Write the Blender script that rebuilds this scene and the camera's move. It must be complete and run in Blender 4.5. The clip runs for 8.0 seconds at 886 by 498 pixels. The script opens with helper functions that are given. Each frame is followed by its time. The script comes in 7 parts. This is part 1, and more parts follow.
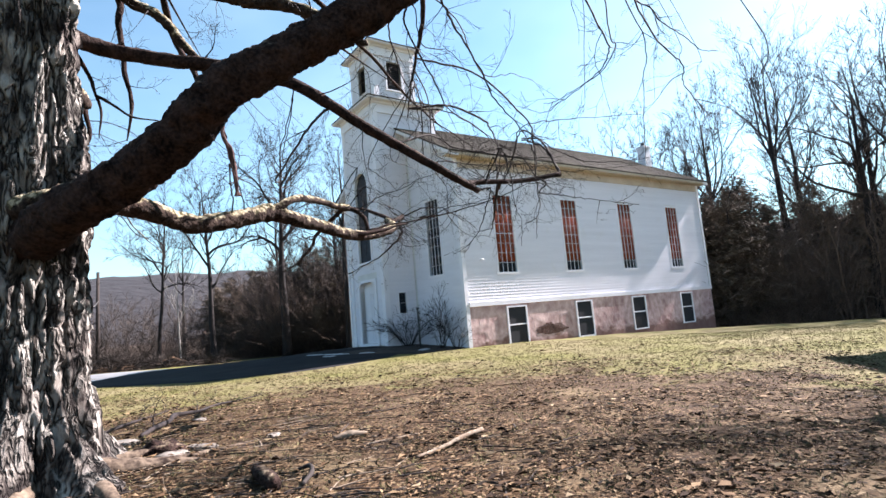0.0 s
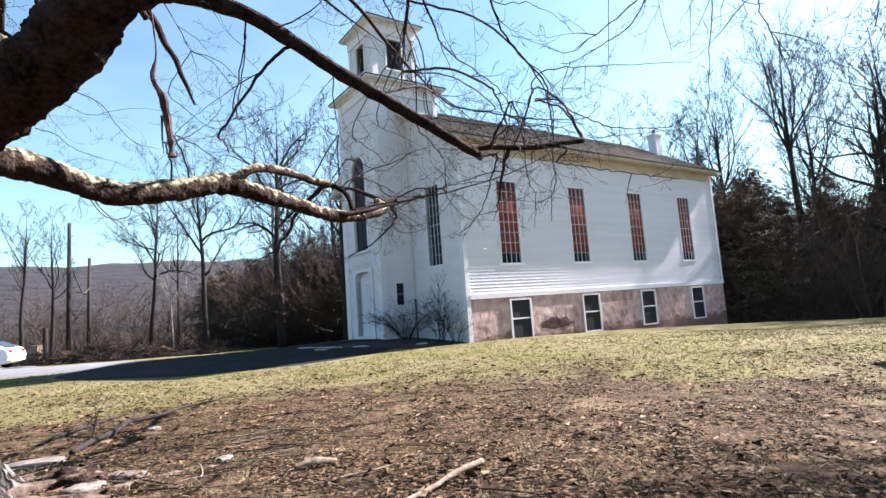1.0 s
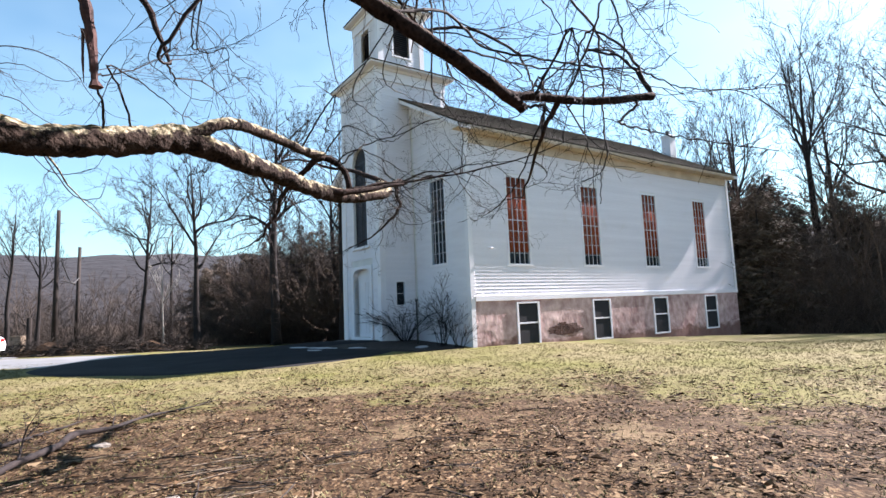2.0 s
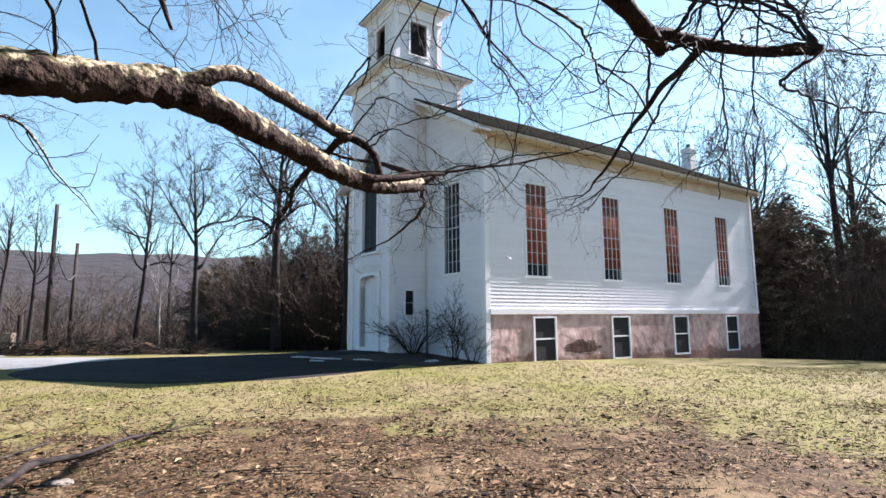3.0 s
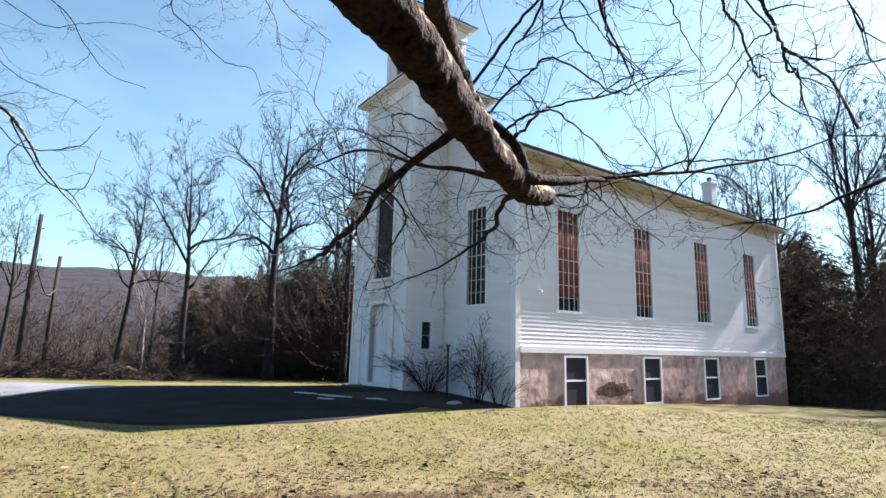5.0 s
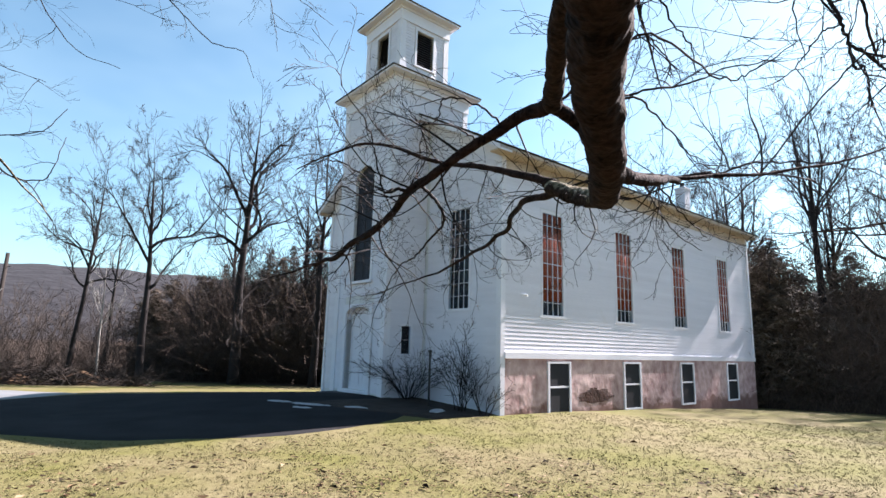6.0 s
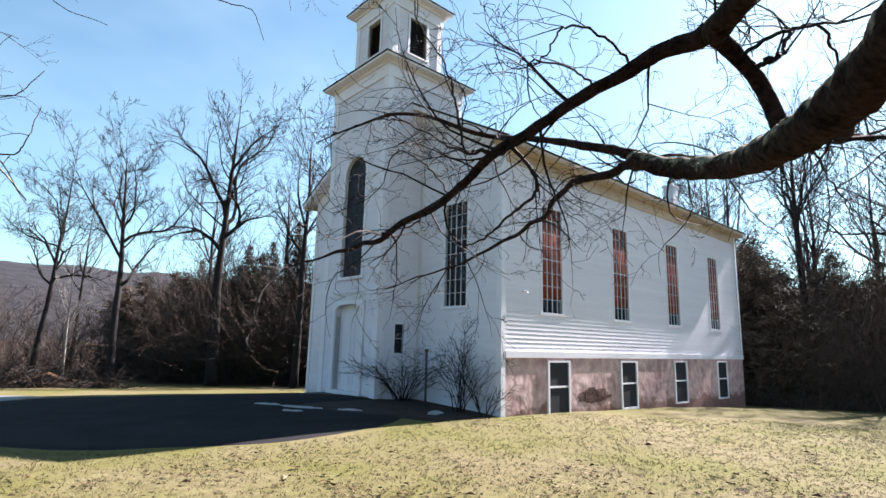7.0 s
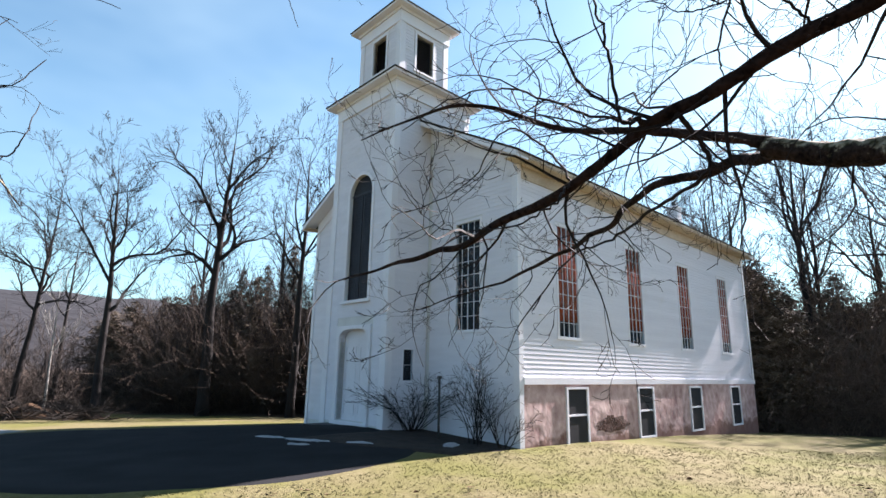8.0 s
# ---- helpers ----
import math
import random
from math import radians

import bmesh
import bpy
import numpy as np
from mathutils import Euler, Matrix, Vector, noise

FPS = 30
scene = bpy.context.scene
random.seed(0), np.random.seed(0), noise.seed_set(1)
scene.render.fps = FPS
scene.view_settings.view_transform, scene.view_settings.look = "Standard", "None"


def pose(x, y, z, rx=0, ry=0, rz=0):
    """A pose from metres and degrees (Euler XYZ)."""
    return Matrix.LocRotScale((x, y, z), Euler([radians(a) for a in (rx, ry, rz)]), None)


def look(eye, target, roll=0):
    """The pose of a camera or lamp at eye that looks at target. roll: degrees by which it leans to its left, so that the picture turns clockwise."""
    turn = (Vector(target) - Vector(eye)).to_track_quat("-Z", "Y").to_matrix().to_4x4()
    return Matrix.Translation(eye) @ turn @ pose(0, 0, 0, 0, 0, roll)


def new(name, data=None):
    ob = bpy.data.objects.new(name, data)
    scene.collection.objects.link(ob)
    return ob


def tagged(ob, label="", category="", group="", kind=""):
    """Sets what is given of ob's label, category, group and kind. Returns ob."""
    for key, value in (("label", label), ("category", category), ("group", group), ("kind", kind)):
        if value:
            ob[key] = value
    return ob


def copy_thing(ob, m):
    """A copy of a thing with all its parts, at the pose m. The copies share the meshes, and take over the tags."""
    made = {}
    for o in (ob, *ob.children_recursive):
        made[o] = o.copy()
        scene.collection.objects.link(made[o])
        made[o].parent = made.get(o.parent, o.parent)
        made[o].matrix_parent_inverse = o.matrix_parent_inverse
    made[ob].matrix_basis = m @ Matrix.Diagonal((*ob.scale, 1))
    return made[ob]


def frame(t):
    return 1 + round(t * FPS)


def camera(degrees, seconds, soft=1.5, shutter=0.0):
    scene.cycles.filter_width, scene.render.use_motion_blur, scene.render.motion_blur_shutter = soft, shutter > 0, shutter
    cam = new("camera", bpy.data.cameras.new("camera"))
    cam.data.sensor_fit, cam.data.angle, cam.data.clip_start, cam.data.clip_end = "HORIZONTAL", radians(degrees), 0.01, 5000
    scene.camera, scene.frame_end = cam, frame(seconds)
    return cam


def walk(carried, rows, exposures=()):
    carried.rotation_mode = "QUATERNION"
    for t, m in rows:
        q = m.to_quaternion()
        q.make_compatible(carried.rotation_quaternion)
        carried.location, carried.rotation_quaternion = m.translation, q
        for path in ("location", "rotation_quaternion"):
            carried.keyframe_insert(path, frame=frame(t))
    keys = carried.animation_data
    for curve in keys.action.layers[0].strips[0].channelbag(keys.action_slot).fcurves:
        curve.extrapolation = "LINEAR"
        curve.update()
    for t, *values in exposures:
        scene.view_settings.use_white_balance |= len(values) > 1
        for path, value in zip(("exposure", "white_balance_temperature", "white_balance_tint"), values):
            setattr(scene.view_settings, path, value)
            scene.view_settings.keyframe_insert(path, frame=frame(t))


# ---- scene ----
cam = camera(79.0, 8.0)
METRES, EYE, TILT, LEAN, TURN = 8.772, 1.5, 0.0, 0.0, 0.0
ROWS = [
    (0.0, 0.0, 0.0, 0.0, 0.59, 7.05, 4.8),
    (0.5, 0.0032, 0.0726, 0.0046, 0.8, 6.63, 4.09),
    (1.0, 0.009, 0.1458, 0.0069, 0.75, 6.09, 4.04),
    (2.5, -0.0361, 0.3621, 0.0104, 0.48, 6.55, 1.18),
    (3.0, -0.0647, 0.4244, 0.0172, 0.46, 7.25, 0.38),
    (3.5, -0.0938, 0.4826, 0.0252, 0.43, 8.03, 0.03),
    (4.0, -0.1296, 0.5304, 0.0295, 0.32, 9.19, -0.61),
    (5.5, -0.2389, 0.6461, 0.0553, -2.59, 10.2, -1.9),
    (6.0, -0.267, 0.6783, 0.0607, -4.92, 10.3, -1.62),
    (6.5, -0.296, 0.7273, 0.0623, -6.75, 10.1, -1.43),
    (7.0, -0.3358, 0.7702, 0.0587, -7.6, 10.25, -1.46),
    (7.5, -0.3719, 0.8155, 0.0587, -8.33, 11.19, -1.33),
    (8.0, -0.4007, 0.8664, 0.06, -8.69, 12.9, -1.06),
]
walk(cam, [(t, pose(0, 0, EYE, TILT, LEAN, TURN) @ pose(METRES * x, METRES * y, METRES * z, 90 + pitch, roll, yaw)) for t, x, y, z, yaw, pitch, roll in ROWS],
     exposures=[(0.0, 2.64, 6350, 24), (1.2, 2.60, 6350, 24), (3.0, 2.54, 6350, 24), (5.0, 2.46, 6350, 24), (8.0, 2.46, 6350, 24)])

# ---- sun and sky ----
SUN_EL, SUN_AZ = radians(40.5), radians(30.1)   # height, and turn from +x towards +y
SUN_DIR = Vector((math.cos(SUN_EL) * math.cos(SUN_AZ), math.cos(SUN_EL) * math.sin(SUN_AZ), math.sin(SUN_EL)))
world = bpy.data.worlds.new("sky")
scene.world = world
world.use_nodes = True
wn, wl = world.node_tree.nodes, world.node_tree.links
wn.clear()
w_out = wn.new("ShaderNodeOutputWorld")
w_bg = wn.new("ShaderNodeBackground")
w_sky = wn.new("ShaderNodeTexSky")
w_sky.sky_type = "NISHITA"
w_sky.sun_disc = False
w_sky.sun_elevation = SUN_EL
w_sky.sun_rotation = math.pi / 2 - SUN_AZ
w_sky.altitude = 200
w_sky.air_density, w_sky.dust_density, w_sky.ozone_density = 1.0, 0.7, 0.3
w_bg.inputs["Strength"].default_value = 0.05
# thin high cloud
w_co = wn.new("ShaderNodeTexCoord")
w_map = wn.new("ShaderNodeMapping")
w_map.inputs["Scale"].default_value = (0.9, 0.9, 2.0)
w_cl = wn.new("ShaderNodeTexNoise")
w_cl.inputs["Scale"].default_value = 1.7
w_cl.inputs["Detail"].default_value = 4
w_cl.inputs["Roughness"].default_value = 0.6
w_ramp = wn.new("ShaderNodeValToRGB")
w_ramp.color_ramp.elements[0].position, w_ramp.color_ramp.elements[1].position = 0.40, 0.95
w_ramp.color_ramp.elements[1].color = (0.33, 0.33, 0.33, 1)
w_mix = wn.new("ShaderNodeMix")
w_mix.data_type = "RGBA"
w_mix.inputs["B"].default_value = (7.2, 6.8, 7.2, 1)
wl.new(w_co.outputs["Generated"], w_map.inputs["Vector"])
wl.new(w_map.outputs["Vector"], w_cl.inputs["Vector"])
wl.new(w_cl.outputs["Fac"], w_ramp.inputs["Fac"])
wl.new(w_ramp.outputs["Color"], w_mix.inputs["Factor"])
wl.new(w_sky.outputs["Color"], w_mix.inputs["A"])
w_tint = wn.new("ShaderNodeMix")
w_tint.data_type, w_tint.blend_type = "RGBA", "MULTIPLY"
w_tint.inputs["Factor"].default_value = 1.0
w_tint.inputs["B"].default_value = (0.645, 0.905, 0.835, 1)
wl.new(w_mix.outputs["Result"], w_tint.inputs["A"])
wl.new(w_tint.outputs["Result"], w_bg.inputs["Color"])
wl.new(w_bg.outputs["Background"], w_out.inputs["Surface"])
sun = new("sun", bpy.data.lights.new("sun", "SUN"))
sun.data.energy, sun.data.angle, sun.data.color = 5.0, radians(0.55), (1.0, 0.955, 0.88)
sun.matrix_world = look(SUN_DIR * 60, (0, 0, 0))

# ---- materials ----
def surface(name, dark, light, scale=3.0, rough=0.8, grain=40.0, bump=0.3, dist=0.01, stretch=(1, 1, 1), metal=0.0, spec=0.3, rnd=0.0, third=None, third_scale=0.6, third_range=(0.55, 0.75)):
    """A two-scale noise material: dark and light colours by large blotches and by grain, with relief from the grain."""
    m = bpy.data.materials.new(name)
    m.use_nodes = True
    n, l = m.node_tree.nodes, m.node_tree.links
    b = n["Principled BSDF"]
    b.inputs["Roughness"].default_value = rough
    b.inputs["Metallic"].default_value = metal
    b.inputs["Specular IOR Level"].default_value = spec
    co = n.new("ShaderNodeTexCoord")
    mp = n.new("ShaderNodeMapping")
    mp.inputs["Scale"].default_value = stretch
    l.new(co.outputs["Object"], mp.inputs["Vector"])
    big, fine = n.new("ShaderNodeTexNoise"), n.new("ShaderNodeTexNoise")
    big.inputs["Scale"].default_value, big.inputs["Detail"].default_value = scale, 5
    fine.inputs["Scale"].default_value, fine.inputs["Detail"].default_value = grain, 4
    l.new(mp.outputs["Vector"], big.inputs["Vector"])
    l.new(mp.outputs["Vector"], fine.inputs["Vector"])
    add = n.new("ShaderNodeMath")
    add.operation = "ADD"
    half = n.new("ShaderNodeMath")
    half.operation = "MULTIPLY"
    half.inputs[1].default_value = 0.5
    l.new(big.outputs["Fac"], add.inputs[0])
    l.new(fine.outputs["Fac"], add.inputs[1])
    l.new(add.outputs[0], half.inputs[0])
    ramp = n.new("ShaderNodeValToRGB")
    ramp.color_ramp.elements[0].position, ramp.color_ramp.elements[1].position = 0.36, 0.64
    ramp.color_ramp.elements[0].color, ramp.color_ramp.elements[1].color = (*dark, 1), (*light, 1)
    l.new(half.outputs[0], ramp.inputs["Fac"])
    col = ramp.outputs["Color"]
    if third:
        tn = n.new("ShaderNodeTexNoise")
        tn.inputs["Scale"].default_value, tn.inputs["Detail"].default_value, tn.inputs["Roughness"].default_value = third_scale, 7, 0.65
        l.new(co.outputs["Object"], tn.inputs["Vector"])
        tr = n.new("ShaderNodeValToRGB")
        tr.color_ramp.elements[0].position, tr.color_ramp.elements[1].position = third_range
        l.new(tn.outputs["Fac"], tr.inputs["Fac"])
        mx = n.new("ShaderNodeMix")
        mx.data_type = "RGBA"
        mx.inputs["B"].default_value = (*third, 1)
        l.new(tr.outputs["Color"], mx.inputs["Factor"])
        l.new(col, mx.inputs["A"])
        col = mx.outputs["Result"]
    if rnd:
        oi = n.new("ShaderNodeObjectInfo")
        gi = n.new("ShaderNodeNewGeometry")
        sm = n.new("ShaderNodeMath")
        sm.operation = "ADD"
        l.new(oi.outputs["Random"], sm.inputs[0])
        l.new(gi.outputs["Random Per Island"], sm.inputs[1])
        mr = n.new("ShaderNodeMapRange")
        mr.inputs["From Max"].default_value = 2.0
        mr.inputs["To Min"].default_value, mr.inputs["To Max"].default_value = 1 - rnd, 1 + rnd
        l.new(sm.outputs[0], mr.inputs["Value"])
        hs = n.new("ShaderNodeHueSaturation")
        l.new(mr.outputs["Result"], hs.inputs["Value"])
        l.new(col, hs.inputs["Color"])
        col = hs.outputs["Color"]
    l.new(col, b.inputs["Base Color"])
    if bump:
        bp = n.new("ShaderNodeBump")
        bp.inputs["Strength"].default_value, bp.inputs["Distance"].default_value = bump, dist
        l.new(half.outputs[0], bp.inputs["Height"])
        l.new(bp.outputs["Normal"], b.inputs["Normal"])
    return m


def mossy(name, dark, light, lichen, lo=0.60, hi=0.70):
    """Dark bark with pale lichen, weighted to upper sides so sunlit tops turn lighter."""
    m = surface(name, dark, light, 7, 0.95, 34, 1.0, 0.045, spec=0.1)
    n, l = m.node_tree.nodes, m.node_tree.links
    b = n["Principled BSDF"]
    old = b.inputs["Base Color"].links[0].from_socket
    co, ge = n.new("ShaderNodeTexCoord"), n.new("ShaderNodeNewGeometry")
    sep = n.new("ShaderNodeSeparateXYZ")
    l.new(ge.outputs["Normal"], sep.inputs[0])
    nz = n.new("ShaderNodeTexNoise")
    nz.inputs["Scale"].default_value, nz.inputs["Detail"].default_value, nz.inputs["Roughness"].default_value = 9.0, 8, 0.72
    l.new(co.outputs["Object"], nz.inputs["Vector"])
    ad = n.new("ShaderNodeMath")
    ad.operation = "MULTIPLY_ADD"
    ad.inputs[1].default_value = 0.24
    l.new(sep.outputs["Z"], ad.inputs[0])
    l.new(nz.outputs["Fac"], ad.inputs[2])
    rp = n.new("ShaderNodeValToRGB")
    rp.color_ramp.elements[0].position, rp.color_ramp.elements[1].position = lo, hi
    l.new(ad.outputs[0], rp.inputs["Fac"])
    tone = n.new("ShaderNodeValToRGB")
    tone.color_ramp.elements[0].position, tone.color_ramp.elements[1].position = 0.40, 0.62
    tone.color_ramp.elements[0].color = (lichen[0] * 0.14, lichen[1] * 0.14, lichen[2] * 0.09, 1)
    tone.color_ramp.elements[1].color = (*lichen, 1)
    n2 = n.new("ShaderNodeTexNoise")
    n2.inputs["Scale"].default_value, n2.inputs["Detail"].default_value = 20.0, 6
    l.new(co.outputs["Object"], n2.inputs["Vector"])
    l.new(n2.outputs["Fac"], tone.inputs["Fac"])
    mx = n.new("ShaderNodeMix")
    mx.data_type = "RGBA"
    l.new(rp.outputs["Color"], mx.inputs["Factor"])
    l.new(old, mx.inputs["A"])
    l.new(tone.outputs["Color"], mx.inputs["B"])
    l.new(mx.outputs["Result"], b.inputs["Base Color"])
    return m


def plated_bark():
    """Old maple bark: long pale plates parted by black cracks."""
    m = bpy.data.materials.new("maple_bark")
    m.use_nodes = True
    n, l = m.node_tree.nodes, m.node_tree.links
    b = n["Principled BSDF"]
    b.inputs["Roughness"].default_value = 0.95
    b.inputs["Specular IOR Level"].default_value = 0.15
    co = n.new("ShaderNodeTexCoord")
    warp = n.new("ShaderNodeTexNoise")
    warp.inputs["Scale"].default_value, warp.inputs["Detail"].default_value = 3.2, 4
    l.new(co.outputs["Object"], warp.inputs["Vector"])
    sc = n.new("ShaderNodeVectorMath")
    sc.operation = "SCALE"
    sc.inputs["Scale"].default_value = 0.16
    l.new(warp.outputs["Color"], sc.inputs[0])
    ad = n.new("ShaderNodeVectorMath")
    l.new(co.outputs["Object"], ad.inputs[0])
    l.new(sc.outputs["Vector"], ad.inputs[1])
    mp = n.new("ShaderNodeMapping")
    mp.inputs["Scale"].default_value = (6.4, 6.4, 1.8)
    l.new(ad.outputs["Vector"], mp.inputs["Vector"])
    def ridge(scale, twist):
        """Small along the winding lines where two plates part."""
        t = n.new("ShaderNodeTexNoise")
        t.inputs["Scale"].default_value, t.inputs["Detail"].default_value, t.inputs["Distortion"].default_value = scale, 2.5, twist
        l.new(mp.outputs["Vector"], t.inputs["Vector"])
        d, h = n.new("ShaderNodeMath"), n.new("ShaderNodeMath")
        d.operation, h.operation = "SUBTRACT", "ABSOLUTE"
        d.inputs[1].default_value = 0.5
        l.new(t.outputs["Fac"], d.inputs[0])
        l.new(d.outputs[0], h.inputs[0])
        return h.outputs[0]

    edge = n.new("ShaderNodeMath")
    edge.operation = "MINIMUM"
    l.new(ridge(0.75, 0.15), edge.inputs[0])
    l.new(ridge(1.6, 0.3), edge.inputs[1])
    fine = n.new("ShaderNodeTexNoise")
    fine.inputs["Scale"].default_value, fine.inputs["Detail"].default_value, fine.inputs["Roughness"].default_value = 16, 8, 0.7
    l.new(mp.outputs["Vector"], fine.inputs["Vector"])
    fine.inputs["Scale"].default_value = 2.6
    blot = n.new("ShaderNodeTexNoise")
    blot.inputs["Scale"].default_value, blot.inputs["Detail"].default_value = 2.4, 6
    l.new(co.outputs["Object"], blot.inputs["Vector"])
    mixv = n.new("ShaderNodeMath")
    mixv.operation = "MULTIPLY_ADD"
    mixv.inputs[1].default_value = 0.5
    l.new(fine.outputs["Fac"], mixv.inputs[0])
    l.new(blot.outputs["Fac"], mixv.inputs[2])
    tone = n.new("ShaderNodeValToRGB")
    e = tone.color_ramp.elements
    e[0].position, e[0].color = 0.56, (0.022, 0.016, 0.015, 1)
    e[1].position, e[1].color = 0.92, (0.35, 0.335, 0.30, 1)
    k = e.new(0.70)
    k.color = (0.160, 0.142, 0.126, 1)
    l.new(mixv.outputs[0], tone.inputs["Fac"])
    crack = n.new("ShaderNodeValToRGB")
    crack.color_ramp.elements[0].position, crack.color_ramp.elements[1].position = 0.0, 0.075
    l.new(edge.outputs[0], crack.inputs["Fac"])
    mx = n.new("ShaderNodeMix")
    mx.data_type = "RGBA"
    mx.inputs["A"].default_value = (0.008, 0.006, 0.006, 1)
    l.new(crack.outputs["Color"], mx.inputs["Factor"])
    l.new(tone.outputs["Color"], mx.inputs["B"])
    l.new(mx.outputs["Result"], b.inputs["Base Color"])
    hgt = n.new("ShaderNodeMath")
    hgt.operation = "MULTIPLY_ADD"
    hgt.inputs[1].default_value = 0.7
    l.new(fine.outputs["Fac"], hgt.inputs[0])
    l.new(crack.outputs["Color"], hgt.inputs[2])
    bp = n.new("ShaderNodeBump")
    bp.inputs["Strength"].default_value, bp.inputs["Distance"].default_value = 1.0, 0.05
    l.new(hgt.outputs[0], bp.inputs["Height"])
    l.new(bp.outputs["Normal"], b.inputs["Normal"])
    return m


LITTER = [(0.0, (0.00528, 0.002904, 0.00176)), (0.36, (0.02992, 0.01628, 0.008096)), (0.64, (0.08272, 0.05016, 0.0264)), (0.90, (0.158, 0.108, 0.062)), (1.0, (0.20, 0.155, 0.10))]


def litter_leaf():
    """Dead leaves, each of its own tone from dark brown to pale tan."""
    m = bpy.data.materials.new("dead_leaves")
    m.use_nodes = True
    n, l = m.node_tree.nodes, m.node_tree.links
    b = n["Principled BSDF"]
    b.inputs["Roughness"].default_value = 0.9
    b.inputs["Specular IOR Level"].default_value = 0.12
    gi = n.new("ShaderNodeNewGeometry")
    r = n.new("ShaderNodeValToRGB")
    for k, (p, c) in enumerate(LITTER):
        e = r.color_ramp.elements[0] if k == 0 else r.color_ramp.elements[-1] if k == 4 else r.color_ramp.elements.new(p)
        e.position, e.color = p, (*c, 1)
    l.new(gi.outputs["Random Per Island"], r.inputs["Fac"])
    co, nz = n.new("ShaderNodeTexCoord"), n.new("ShaderNodeTexNoise")
    nz.inputs["Scale"].default_value, nz.inputs["Detail"].default_value = 90, 3
    l.new(co.outputs["Object"], nz.inputs["Vector"])
    hs = n.new("ShaderNodeHueSaturation")
    mr = n.new("ShaderNodeMapRange")
    mr.inputs["To Min"].default_value, mr.inputs["To Max"].default_value = 0.6, 1.3
    l.new(nz.outputs["Fac"], mr.inputs["Value"])
    l.new(mr.outputs["Result"], hs.inputs["Value"])
    l.new(r.outputs["Color"], hs.inputs["Color"])
    l.new(hs.outputs["Color"], b.inputs["Base Color"])
    return m


def plain_glass(name, tint=(0.9, 0.95, 1.0), rough=0.02):
    m = bpy.data.materials.new(name)
    m.use_nodes = True
    n, l = m.node_tree.nodes, m.node_tree.links
    n.clear()
    out = n.new("ShaderNodeOutputMaterial")
    mix, tr, gl = n.new("ShaderNodeMixShader"), n.new("ShaderNodeBsdfTransparent"), n.new("ShaderNodeBsdfGlossy")
    fr = n.new("ShaderNodeLayerWeight")
    fr.inputs["Blend"].default_value = 0.5
    steep = n.new("ShaderNodeMath")
    steep.operation = "POWER"
    steep.inputs[1].default_value = 4.5
    l.new(fr.outputs["Facing"], steep.inputs[0])
    nz = n.new("ShaderNodeTexNoise")
    nz.inputs["Scale"].default_value = 2.5
    bp = n.new("ShaderNodeBump")
    bp.inputs["Strength"].default_value, bp.inputs["Distance"].default_value = 0.15, 0.02
    l.new(nz.outputs["Fac"], bp.inputs["Height"])
    l.new(bp.outputs["Normal"], gl.inputs["Normal"])
    tr.inputs["Color"].default_value = (*tint, 1)
    gl.inputs["Roughness"].default_value = rough
    weak = n.new("ShaderNodeMath")
    weak.operation = "MULTIPLY_ADD"
    weak.inputs[1].default_value = 0.16
    weak.inputs[2].default_value = 0.006
    l.new(steep.outputs[0], weak.inputs[0])
    l.new(weak.outputs[0], mix.inputs["Fac"])
    l.new(tr.outputs[0], mix.inputs[1])
    l.new(gl.outputs[0], mix.inputs[2])
    l.new(mix.outputs[0], out.inputs["Surface"])
    return m


M_WHITE = surface("white_paint", (0.606, 0.602, 0.638), (0.697, 0.694, 0.73), 0.9, 0.55, 30, 0.12, 0.004, third=(0.565, 0.557, 0.529), third_scale=1.6, third_range=(0.62, 0.85))
M_BOARD = surface("clapboard_paint", (0.559, 0.555, 0.6), (0.659, 0.654, 0.699), 0.7, 0.6, 26, 0.15, 0.004, (0.3, 1, 6), rnd=0.04, third=(0.541, 0.524, 0.496), third_scale=1.1, third_range=(0.6, 0.85))
# tan puts the warm light bounced off the lawn into the eave colour
M_SOFFIT = surface("bounce_tan_soffit", (0.35, 0.285, 0.215), (0.53, 0.45, 0.365), 1.2, 0.8, 20, 0.2, 0.004, spec=0.1)
M_SHEATH = surface("wall_sheathing", (0.5, 0.5, 0.49), (0.6, 0.6, 0.58), 2, 0.8)
M_STUCCO = surface("pink_stucco", (0.26, 0.155, 0.150), (0.60, 0.450, 0.425), 0.8, 0.92, 3.4, 0.9, 0.055, (1, 1, 0.8), third=(0.15, 0.080, 0.070), third_scale=0.8, third_range=(0.55, 0.80))


